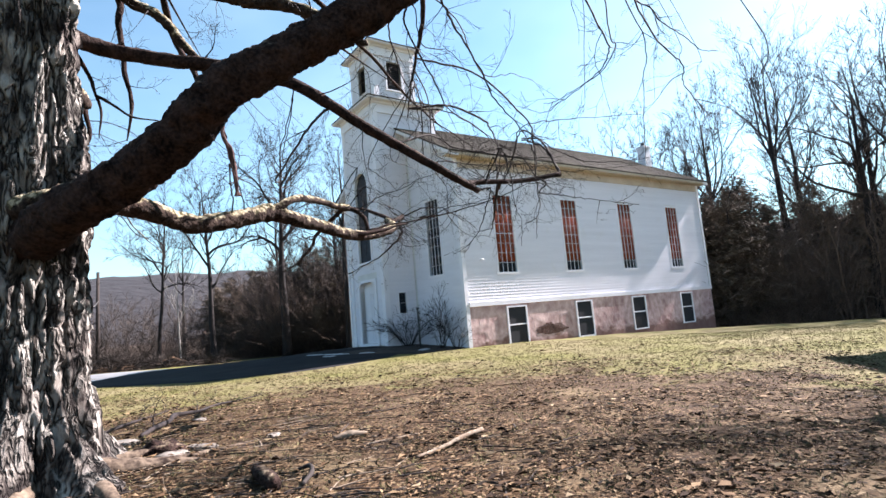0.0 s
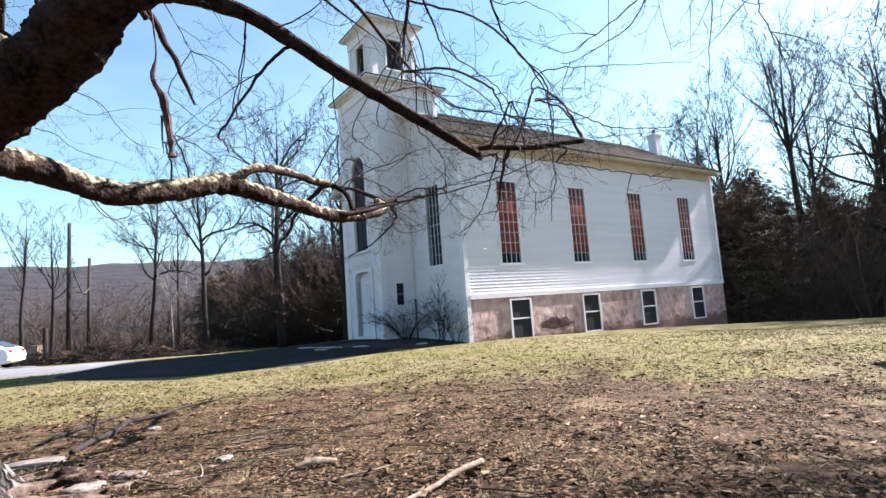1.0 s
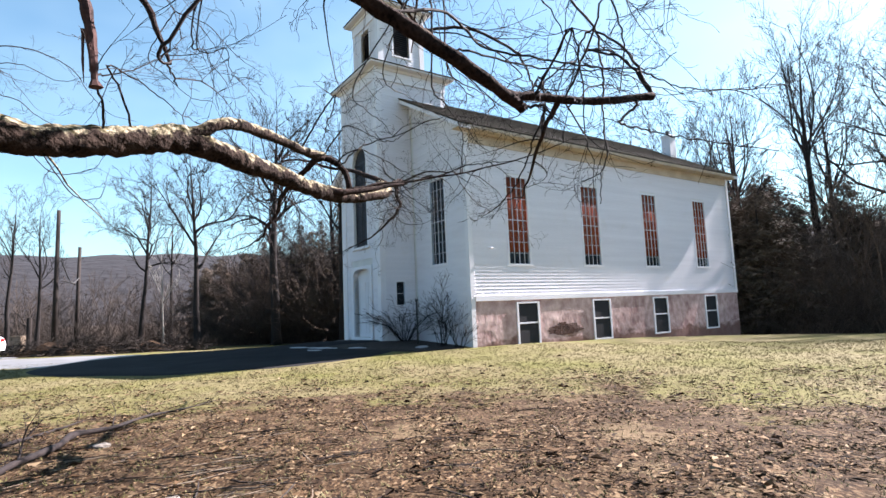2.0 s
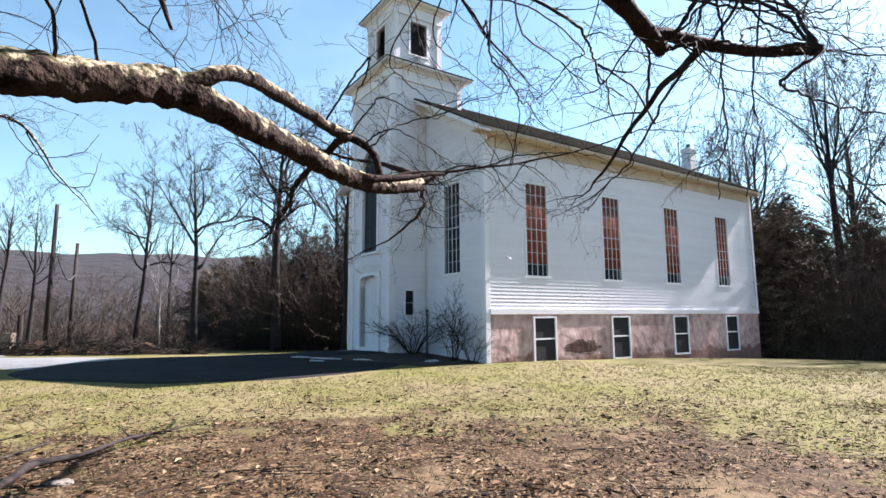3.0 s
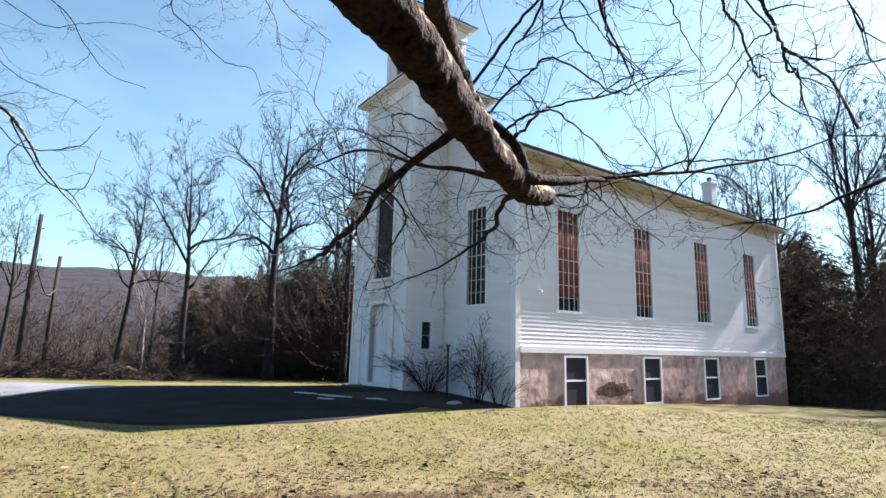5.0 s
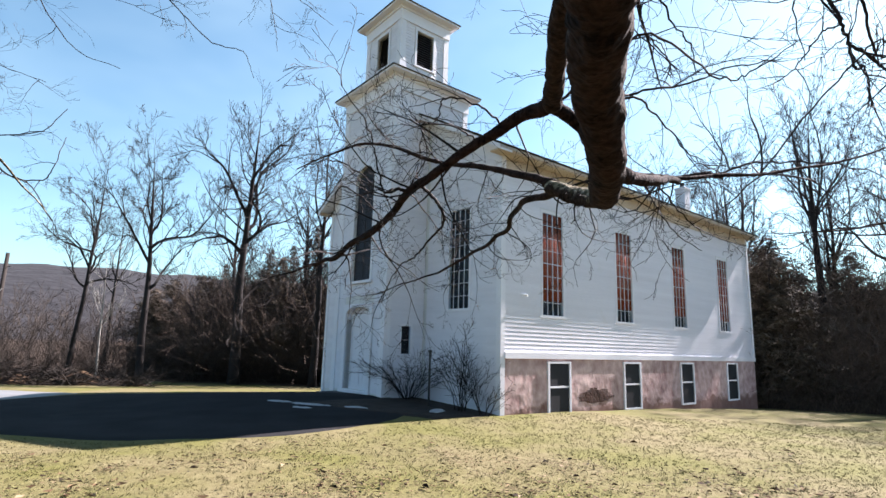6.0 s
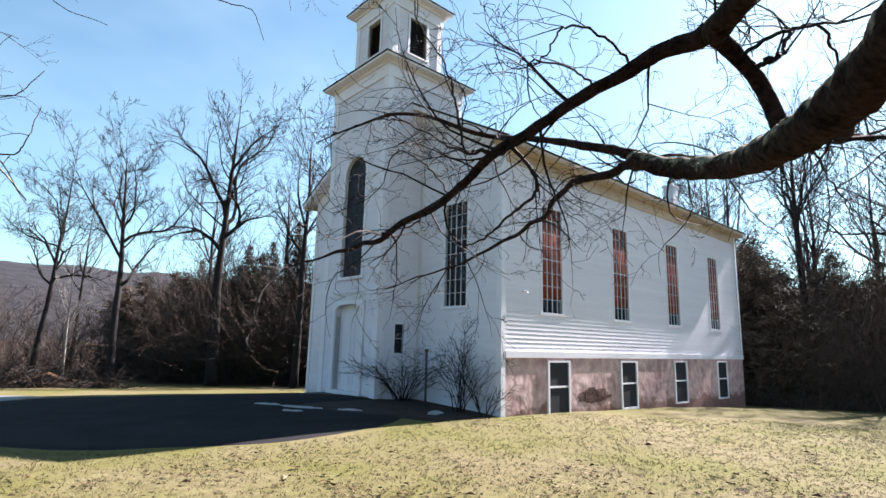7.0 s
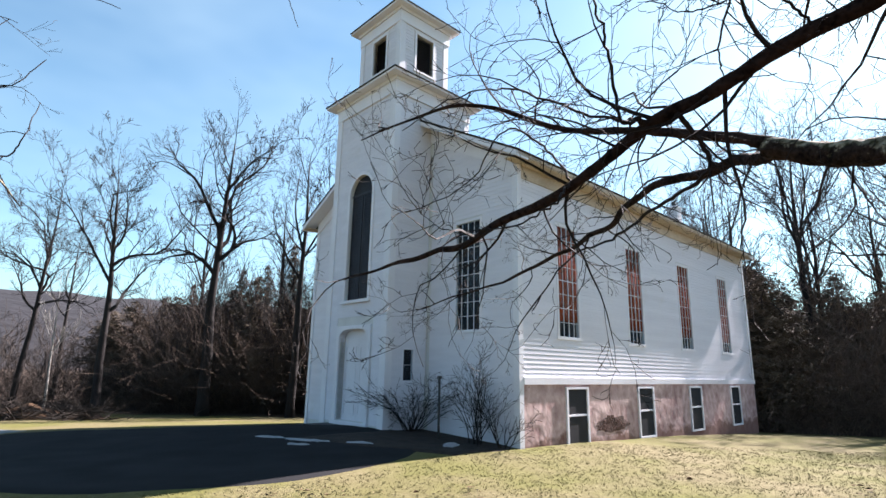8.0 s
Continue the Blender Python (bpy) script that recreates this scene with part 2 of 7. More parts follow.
def foot_stain(m, stain):
    """A ragged damp stain that climbs a wall from the soil."""
    n, l = m.node_tree.nodes, m.node_tree.links
    b = n["Principled BSDF"]
    old = b.inputs["Base Color"].links[0].from_socket
    co, sp, nz = n.new("ShaderNodeTexCoord"), n.new("ShaderNodeSeparateXYZ"), n.new("ShaderNodeTexNoise")
    nz.inputs["Scale"].default_value, nz.inputs["Detail"].default_value, nz.inputs["Roughness"].default_value = 1.7, 7, 0.7
    l.new(co.outputs["Object"], sp.inputs[0])
    l.new(co.outputs["Object"], nz.inputs["Vector"])
    ad = n.new("ShaderNodeMath")
    ad.operation = "MULTIPLY_ADD"
    ad.inputs[1].default_value = -1.5
    l.new(nz.outputs["Fac"], ad.inputs[0])
    l.new(sp.outputs["Z"], ad.inputs[2])
    rp = n.new("ShaderNodeValToRGB")
    rp.color_ramp.elements[0].color, rp.color_ramp.elements[1].color = (0.85, 0.85, 0.85, 1), (0, 0, 0, 1)
    rp.color_ramp.elements[0].position, rp.color_ramp.elements[1].position = 0.0, 0.22
    sh = n.new("ShaderNodeMath")
    sh.inputs[1].default_value = 0.68
    l.new(ad.outputs[0], sh.inputs[0])
    l.new(sh.outputs[0], rp.inputs["Fac"])
    mx = n.new("ShaderNodeMix")
    mx.data_type = "RGBA"
    mx.inputs["B"].default_value = (*stain, 1)
    l.new(rp.outputs["Color"], mx.inputs["Factor"])
    l.new(old, mx.inputs["A"])
    l.new(mx.outputs["Result"], b.inputs["Base Color"])


foot_stain(M_STUCCO, (0.13, 0.062, 0.048))
M_BRICK = surface("exposed_brick", (0.036, 0.0192, 0.0152), (0.112, 0.056, 0.044), 5, 0.95, 30, 0.7, 0.02)
M_MORTAR = surface("dark_mortar", (0.07, 0.042, 0.036), (0.19, 0.125, 0.11), 6, 0.95, 40, 0.8, 0.02)
M_ROOF = surface("roof_shingle", (0.016, 0.0145, 0.0115), (0.044, 0.040, 0.031), 2.5, 0.95, 30, 0.6, 0.015, rnd=0.2, spec=0.1)
# near-black: the shade of rooms behind openings is put into the colour
M_UNLIT = surface("unlit_interior", (0.012, 0.012, 0.014), (0.02, 0.02, 0.022), 2, 0.9)
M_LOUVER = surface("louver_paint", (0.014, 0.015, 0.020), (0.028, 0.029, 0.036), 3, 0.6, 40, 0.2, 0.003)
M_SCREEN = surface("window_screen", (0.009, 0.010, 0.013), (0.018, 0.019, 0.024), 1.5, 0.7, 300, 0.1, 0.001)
M_BLIND = surface("rust_curtain", (0.19, 0.029, 0.008), (0.34, 0.056, 0.015), 1.0, 0.85, 10, 0.3, 0.01, (14, 14, 0.8), spec=0.1)
M_GLASS = plain_glass("window_glass")
M_IRON = surface("dark_pipe", (0.03, 0.03, 0.032), (0.07, 0.065, 0.06), 6, 0.6, 60, 0.2, 0.002)
M_BARK = plated_bark()
M_ROOT = surface("root_bark", (0.016, 0.011, 0.009), (0.15, 0.115, 0.085), 3.5, 0.95, 22, 0.9, 0.02, spec=0.1)
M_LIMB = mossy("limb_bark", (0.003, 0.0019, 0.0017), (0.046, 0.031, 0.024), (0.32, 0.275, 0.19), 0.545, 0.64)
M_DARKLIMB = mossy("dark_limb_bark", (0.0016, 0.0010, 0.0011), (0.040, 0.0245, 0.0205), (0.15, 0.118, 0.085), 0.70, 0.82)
M_HANGBARK = surface("reddish_bark", (0.025, 0.012, 0.011), (0.085, 0.042, 0.037), 8, 0.9, 40, 0.6, 0.01)
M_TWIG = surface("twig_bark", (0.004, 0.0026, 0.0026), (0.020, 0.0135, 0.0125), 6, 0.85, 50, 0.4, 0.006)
M_FARBARK = surface("grey_bark", (0.00486, 0.00362, 0.00383), (0.0194, 0.0154, 0.0146), 1.2, 0.9, 12, 0.5, 0.03, (3, 3, 0.6), rnd=0.25)
M_BIRCH = surface("pale_bark", (0.147, 0.1372, 0.1225), (0.3038, 0.294, 0.2695), 3, 0.8, 20, 0.3, 0.01)
M_NEEDLE = surface("conifer_needles", (0.038, 0.030, 0.022), (0.120, 0.093, 0.066), 1.2, 0.8, 14, 0.2, 0.02, rnd=0.45, spec=0.1)
M_BRUSH = surface("dry_brush", (0.0065, 0.0048, 0.0040), (0.040, 0.0300, 0.0235), 0.8, 0.9, 12, 0.3, 0.02, rnd=0.6)
M_REDBRUSH = surface("red_brush", (0.012, 0.0062, 0.0048), (0.052, 0.029, 0.022), 0.8, 0.9, 12, 0.3, 0.02, rnd=0.5)
M_STEM = surface("brown_stems", (0.030, 0.022, 0.018), (0.105, 0.080, 0.066), 0.8, 0.9, 12, 0.3, 0.02, rnd=0.4, spec=0.1)
M_LEAF = litter_leaf()
M_GRASS = surface("lawn_grass", (0.05762, 0.05074, 0.01978), (0.1608, 0.1436, 0.07654), 0.5, 0.85, 6, 0, 0.0, rnd=0.2, spec=0.1, third=(0.07482, 0.07568, 0.02236), third_scale=0.35, third_range=(0.48, 0.68))
M_SNOW = surface("old_snow", (0.209, 0.214, 0.224), (0.339, 0.344, 0.354), 2, 0.6, 18, 0.5, 0.02)
M_ROAD = surface("road_asphalt", (0.07424, 0.07656, 0.0812), (0.1253, 0.1276, 0.1299), 0.6, 0.55, 40, 0.3, 0.005, third=(0.167, 0.167, 0.1717), third_scale=0.25, third_range=(0.45, 0.7))
# near-black skin that puts the church's cast shadow into the ground colour
M_SHADE_OVAL = surface("shadow_dark", (0.012, 0.0121, 0.013), (0.0225, 0.0226, 0.024), 0.9, 0.95, 60, 0.5, 0.006, spec=0.06, third=(0.031, 0.030, 0.029), third_scale=0.5, third_range=(0.58, 0.8))
M_POLE = surface("weathered_pole", (0.0105, 0.00784, 0.00735), (0.0289, 0.0221, 0.0189), 3, 0.9, 30, 0.5, 0.01, (2, 2, 0.3))
M_STICK = surface("bare_stick", (0.10, 0.072, 0.051), (0.215, 0.180, 0.140), 4, 0.9, 30, 0.6, 0.008, spec=0.1)
M_HILL = surface("wooded_hill", (0.0042, 0.0045, 0.0068), (0.0145, 0.0138, 0.0170), 0.012, 1.0, 0.09, 1.0, 6.0)
M_CAR = surface("white_car_paint", (0.612, 0.612, 0.6205), (0.68, 0.68, 0.6885), 0.6, 0.22, 5, 0.0, 0.0, spec=0.6)
M_CARGLASS = surface("car_glass", (0.012, 0.014, 0.016), (0.02, 0.022, 0.025), 2, 0.08, 5, 0.0, 0.0, spec=0.7)
M_RUBBER = surface("tyre_rubber", (0.015, 0.015, 0.016), (0.03, 0.03, 0.03), 5, 0.85)
M_RIM = surface("alloy_rim", (0.45, 0.45, 0.47), (0.6, 0.6, 0.62), 5, 0.3, 40, 0.05, 0.001, metal=0.9)
M_REDLAMP = surface("red_lamp_glass", (0.25, 0.01, 0.01), (0.35, 0.02, 0.02), 5, 0.15)


def ground_material():
    """Lawn soil: straw and green turf, browner with leaf mould under the big tree, greener by the church."""
    m = bpy.data.materials.new("lawn_ground")
    m.use_nodes = True
    n, l = m.node_tree.nodes, m.node_tree.links
    b = n["Principled BSDF"]
    b.inputs["Roughness"].default_value = 0.95
    b.inputs["Specular IOR Level"].default_value = 0.1
    co = n.new("ShaderNodeTexCoord")

    def noise_tex(scale, detail=6, rough=0.6):
        t = n.new("ShaderNodeTexNoise")
        t.inputs["Scale"].default_value, t.inputs["Detail"].default_value, t.inputs["Roughness"].default_value = scale, detail, rough
        l.new(co.outputs["Object"], t.inputs["Vector"])
        return t.outputs["Fac"]

    def ramp(fac, stops):
        r = n.new("ShaderNodeValToRGB")
        r.color_ramp.elements[0].position, r.color_ramp.elements[0].color = stops[0][0], (*stops[0][1], 1)
        r.color_ramp.elements[1].position, r.color_ramp.elements[1].color = stops[-1][0], (*stops[-1][1], 1)
        for p, c in stops[1:-1]:
            e = r.color_ramp.elements.new(p)
            e.color = (*c, 1)
        l.new(fac, r.inputs["Fac"])
        return r.outputs["Color"]

    def mix(fac, a, c):
        x = n.new("ShaderNodeMix")
        x.data_type = "RGBA"
        l.new(fac, x.inputs["Factor"])
        l.new(a, x.inputs["A"])
        l.new(c, x.inputs["B"])
        return x.outputs["Result"]

    turf = ramp(noise_tex(7, 8, 0.75), [(0.3, (0.07878, 0.06598, 0.03154)), (0.5, (0.1157, 0.09803, 0.04847)), (0.72, (0.1701, 0.1476, 0.08295))])
    green = ramp(noise_tex(9, 8, 0.75), [(0.3, (0.06404, 0.06089, 0.01854)), (0.55, (0.0967, 0.09295, 0.02882)), (0.75, (0.1366, 0.1292, 0.04757))])
    mould = ramp(noise_tex(24, 8, 0.8), [(0.32, (0.005632, 0.00308, 0.001672)), (0.5, (0.0264, 0.0154, 0.007744)), (0.72, (0.07392, 0.04664, 0.02464))])
    # shreds of leaf, each of one tone
    vo = n.new("ShaderNodeTexVoronoi")
    vo.inputs["Scale"].default_value = 46
    vm = n.new("ShaderNodeMapping")
    vm.inputs["Scale"].default_value = (1.0, 0.55, 1.0)
    vm.inputs["Rotation"].default_value = (0, 0, 0.7)
    l.new(co.outputs["Object"], vm.inputs["Vector"])
    l.new(vm.outputs["Vector"], vo.inputs["Vector"])
    sp = n.new("ShaderNodeSeparateColor")
    l.new(vo.outputs["Color"], sp.inputs["Color"])
    shreds = ramp(sp.outputs["Red"], LITTER)
    thick = ramp(noise_tex(2.2, 6, 0.7), [(0.40, (0.15, 0.15, 0.15)), (0.60, (0.85, 0.85, 0.85))])
    mould = mix(thick, mould, shreds)
    # bare damp soil between mats of straw
    soil = ramp(noise_tex(30, 6, 0.7), [(0.35, (0.006, 0.0038, 0.0026)), (0.7, (0.035, 0.022, 0.014))])
    bare = ramp(noise_tex(1.15, 7, 0.72), [(0.54, (0, 0, 0)), (0.64, (0.8, 0.8, 0.8))])
    mould = mix(bare, mould, soil)
    straw = ramp(noise_tex(40, 6, 0.8), [(0.3, (0.045, 0.031, 0.018)), (0.7, (0.20, 0.15, 0.088))])
    mats = ramp(noise_tex(0.9, 7, 0.7), [(0.36, (0.75, 0.75, 0.75)), (0.46, (0, 0, 0))])
    mould = mix(mats, mould, straw)
    patch = ramp(noise_tex(0.35, 4), [(0.40, (0, 0, 0)), (0.60, (1, 1, 1))])
    col = mix(patch, turf, green)
    # leaf mould: an oval round the big tree, with a ragged edge
    mp = n.new("ShaderNodeMapping")
    mp.vector_type = "TEXTURE"
    mp.inputs["Location"].default_value = (-1.6, 3.5, 0)
    mp.inputs["Scale"].default_value = (15.3, 14.2, 200)
    l.new(co.outputs["Object"], mp.inputs["Vector"])
    ln = n.new("ShaderNodeVectorMath")
    ln.operation = "LENGTH"
    l.new(mp.outputs["Vector"], ln.inputs[0])
    rag = n.new("ShaderNodeMath")
    rag.operation = "MULTIPLY_ADD"
    l.new(noise_tex(0.6, 6), rag.inputs[0])
    rag.inputs[1].default_value = 0.7
    l.new(ln.outputs["Value"], rag.inputs[2])
    near = ramp(rag.outputs[0], [(0.92, (1, 1, 1)), (1.22, (0, 0, 0))])
    col = mix(near, col, mould)
    # the floor of the woods beyond the lawn
    sx = n.new("ShaderNodeSeparateXYZ")
    l.new(co.outputs["Object"], sx.inputs[0])
    skew = n.new("ShaderNodeMath")
    skew.operation = "MULTIPLY_ADD"
    skew.inputs[1].default_value = 0.14
    l.new(sx.outputs["X"], skew.inputs[0])
    l.new(sx.outputs["Y"], skew.inputs[2])
    rag2 = n.new("ShaderNodeMath")
    rag2.operation = "MULTIPLY_ADD"
    rag2.inputs[1].default_value = 3.0
    l.new(noise_tex(0.5, 5), rag2.inputs[0])
    l.new(skew.outputs[0], rag2.inputs[2])
    edge = n.new("ShaderNodeMapRange")
    edge.inputs["From Min"].default_value, edge.inputs["From Max"].default_value = 37.6, 38.6
    l.new(rag2.outputs[0], edge.inputs["Value"])
    floor_col = ramp(noise_tex(5, 8, 0.75), [(0.3, (0.0116, 0.0081, 0.0064)), (0.7, (0.0696, 0.0464, 0.0319))])
    col = mix(edge.outputs["Result"], col, floor_col)
    l.new(col, b.inputs["Base Color"])
    bp = n.new("ShaderNodeBump")
    bp.inputs["Strength"].default_value, bp.inputs["Distance"].default_value = 0.6, 0.03
    l.new(noise_tex(16, 8, 0.8), bp.inputs["Height"])
    l.new(bp.outputs["Normal"], b.inputs["Normal"])
    return m


M_GROUND = ground_material()

# ---- builders ----
class Geo:
    """Collects vertices and faces of one mesh."""

    def __init__(self):
        self.v, self.f = [], []

    def add(self, verts, faces):
        k = len(self.v)
        self.v.extend(verts)
        self.f.extend([tuple(k + i for i in q) for q in faces])
        return self

    def box(self, a, b):
        (x0, y0, z0), (x1, y1, z1) = a, b
        return self.add([(x0, y0, z0), (x1, y0, z0), (x1, y1, z0), (x0, y1, z0), (x0, y0, z1), (x1, y0, z1), (x1, y1, z1), (x0, y1, z1)],
                        [(0, 3, 2, 1), (4, 5, 6, 7), (0, 1, 5, 4), (1, 2, 6, 5), (2, 3, 7, 6), (3, 0, 4, 7)])

    def prism(self, outline, axis, a, b):
        """An outline of (p, q) pushed along an axis from a to b; p and q are the two other axes in order."""
        def place(p, q, s):
            return {"x": (s, p, q), "y": (p, s, q), "z": (p, q, s)}[axis]
        n = len(outline)
        verts = [place(p, q, a) for p, q in outline] + [place(p, q, b) for p, q in outline]
        faces = [tuple(range(n))[::-1], tuple(range(n, 2 * n))] + [(i, (i + 1) % n, n + (i + 1) % n, n + i) for i in range(n)]
        return self.add(verts, faces)

    def tube(self, path, radii, sides=6, cap=True, rough=0.0, seed=0):
        """A tapered tube along a path; rough: uneven radius."""
        n = len(path)
        path = [Vector(p) for p in path]
        verts, faces = [], []
        side = None
        for i in range(n):
            d = (path[min(i + 1, n - 1)] - path[max(i - 1, 0)])
            d = d.normalized() if d.length > 1e-9 else Vector((0, 0, 1))
            if side is None:
                side = d.orthogonal().normalized()
            side = (side - d * side.dot(d)).normalized()
            up = d.cross(side)
            for j in range(sides):
                a = 2 * math.pi * j / sides
                w = side * math.cos(a) + up * math.sin(a)
                r = radii[i]
                if rough:
                    q = path[i] + w * r
                    r *= 1 + rough * (noise.noise(Vector((q.x * 9 + seed, q.y * 9, q.z * 9))) + 0.6 * noise.noise(Vector((q.x * 26, q.y * 26 + seed, q.z * 26))))
                verts.append(tuple(path[i] + w * r))
            if i:
                k = (i - 1) * sides
                faces += [(k + j, k + (j + 1) % sides, k + sides + (j + 1) % sides, k + sides + j) for j in range(sides)]
        if cap:
            faces += [tuple(range(sides))[::-1], tuple((n - 1) * sides + j for j in range(sides))]
        return self.add(verts, faces)

    def mesh(self, name, material, smooth=False):
        me = bpy.data.meshes.new(name)
        me.from_pydata([tuple(p) for p in self.v], [], self.f)
        me.materials.append(material)
        if smooth:
            me.polygons.foreach_set("use_smooth", [True] * len(me.polygons))
        me.update()
        return me


def part(name, geo, material, parent, label="", smooth=False):
    """One mesh object under a thing or a part."""
    ob = new(name, geo if isinstance(geo, bpy.types.Mesh) else geo.mesh(name, material, smooth))
    ob.parent = parent
    if label:
        ob["label"] = label
    return ob


def thing(name, label, category, m=None, group="", kind=""):
    ob = new(name)
    if m is not None:
        ob.matrix_world = m
    return tagged(ob, label, category, group, kind)


def solid(name, geo, material, label, category, m=None, group="", kind="", smooth=False):
    """A thing of one mesh."""
    ob = new(name, geo.mesh(name, material, smooth))
    if m is not None:
        ob.matrix_world = m
    return tagged(ob, label, category, group, kind)


def spline(points, steps=8):
    """A smooth path through the points."""
    c = [Vector(p) for p in points]
    c = [2 * c[0] - c[1]] + c + [2 * c[-1] - c[-2]]
    out = []
    for i in range(len(c) - 3):
        p0, p1, p2, p3 = c[i:i + 4]
        for k in range(steps):
            s = k / steps
            out.append(0.5 * (2 * p1 + (p2 - p0) * s + (2 * p0 - 5 * p1 + 4 * p2 - p3) * s * s + (3 * p1 - p0 - 3 * p2 + p3) * s ** 3))
    out.append(c[-2])
    return out


def step01(v, a, b):
    s = min(1.0, max(0.0, (v - a) / (b - a)))
    return s * s * (3 - 2 * s)


def lawn_z(x, y):
    """The height of the ground."""
    z = 0.05
    z += 0.20 * math.exp(-((x + 1.5) ** 2 + (y - 6.2) ** 2) / 22)
    z += 0.10 * math.exp(-((x + 3.7) ** 2 + (y - 4.9) ** 2) / 2.2)
    z += 0.30 * math.exp(-((x + 4.2) / 5.0) ** 2 - ((y - 24.4) / 3.6) ** 2)
    z -= 0.45 * step01(y, 25, 38)
    z -= 0.028 * max(0.0, min(x, 24) - 3) * step01(y, 14, 24)
    r = math.hypot(x, y)
    if r < 60:
        z += 0.03 * noise.noise(Vector((x * 0.45, y * 0.45, 0))) + 0.012 * noise.noise(Vector((x * 2.1, y * 2.1, 3)))
    return z

# ---- ground ----
def build_ground():
    xs = sorted(set([-3000, -1500, -700, -350, -200, -130, -90, -70, -60] + [round(-50 + 0.5 * i, 2) for i in range(201)] + [60, 70, 90, 130, 200, 350, 700, 1500, 3000]))
    ys = sorted(set([-3000, -1500, -700, -300, -120, -60, -30, -20, -14] + [round(-10 + 0.5 * i, 2) for i in range(121)] + [52, 55, 60, 70, 90, 130, 200, 350, 700, 1500, 3000]))
    g = Geo()
    g.v = [(x, y, lawn_z(x, y)) for y in ys for x in xs]
    w = len(xs)
    g.f = [(j * w + i, j * w + i + 1, (j + 1) * w + i + 1, (j + 1) * w + i) for j in range(len(ys) - 1) for i in range(w - 1)]
    return solid("ground", g, M_GROUND, "straw and green spring lawn with brown leaf litter", "ground", kind="structure", smooth=True)


ground = build_ground()


def sheet(name, outline_fn, nu, nv, lift, material, label, category, kind="structure"):
    """A skin that follows the ground: outline_fn(s, t) gives x, y for s, t in 0 to 1."""
    g = Geo()
    for j in range(nv + 1):
        for i in range(nu + 1):
            x, y = outline_fn(i / nu, j / nv)
            edge = min(i, nu - i, j, nv - j)
            g.v.append((x, y, lawn_z(x, y) + (lift if edge else -0.03)))
    g.f = [(j * (nu + 1) + i, j * (nu + 1) + i + 1, (j + 1) * (nu + 1) + i + 1, (j + 1) * (nu + 1) + i) for j in range(nv) for i in range(nu)]
    return solid(name, g, material, label, category, kind=kind, smooth=True)


def road_outline(s, t):
    x = -13.0 - 60 * s
    far = 27.2 + 10.0 * s + 0.4 * math.sin(7 * s)
    near = 21.2 - 1.5 * s + 0.25 * math.sin(11 * s)
    return x, near + (far - near) * t


sheet("road", road_outline, 60, 10, 0.02, M_ROAD, "pale sunlit asphalt road wet from melted snow", "road")


def shade_oval_outline(s, t):
    """A near-black oval inside the church's shadow, painting that shade darker."""
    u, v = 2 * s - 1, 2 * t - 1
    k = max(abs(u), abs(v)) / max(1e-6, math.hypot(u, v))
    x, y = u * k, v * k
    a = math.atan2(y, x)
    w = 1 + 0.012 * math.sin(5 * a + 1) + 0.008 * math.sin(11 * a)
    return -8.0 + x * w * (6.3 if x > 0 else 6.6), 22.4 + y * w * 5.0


sheet("forecourt", shade_oval_outline, 48, 48, 0.03, M_SHADE_OVAL, "near-black oval that deepens the church's shadow before the door", "pavement")


# the unseen arc behind the view is added to block low sky light
def hill():
    g = Geo()
    nx, ny = 330, 14
    for j in range(ny + 1):
        for i in range(nx + 1):
            a = radians(40 + 360 * i / nx)
            t = j / ny
            r = 330 + 420 * t
            top = 70 + 14 * noise.noise(Vector((i % nx * 0.06, 0, 1))) + 7 * noise.noise(Vector((i % nx * 0.21, 0, 5)))
            h = -6 + (top + 6) * math.sin(min(1.0, t * 1.15) * math.pi / 2) + 2.0 * noise.noise(Vector((i % nx * 1.3, j * 1.3, 2))) * t
            g.v.append((r * math.cos(a), r * math.sin(a), h))
    g.f = [(j * (nx + 1) + i, j * (nx + 1) + i + 1, (j + 1) * (nx + 1) + i + 1, (j + 1) * (nx + 1) + i) for j in range(ny) for i in range(nx)]
    solid("backdrop_hill", g, M_HILL, "distant ridge covered in bare brown woods, with an added unseen ring that dims the walls", "hill", kind="structure", smooth=True)


hill()

# ---- the church ----
CH = pose(0.732, 21.928, 0, 0, 0, 34.5)     # its near corner; x along the side wall, y along the front
LEN, WID, EAVE, RIDGE_Y = 18.12, 11.1, 8.02, 5.55
PITCH = 0.55
church = thing("church", "white clapboard church with square bell tower and pink stucco basement", "church", CH)


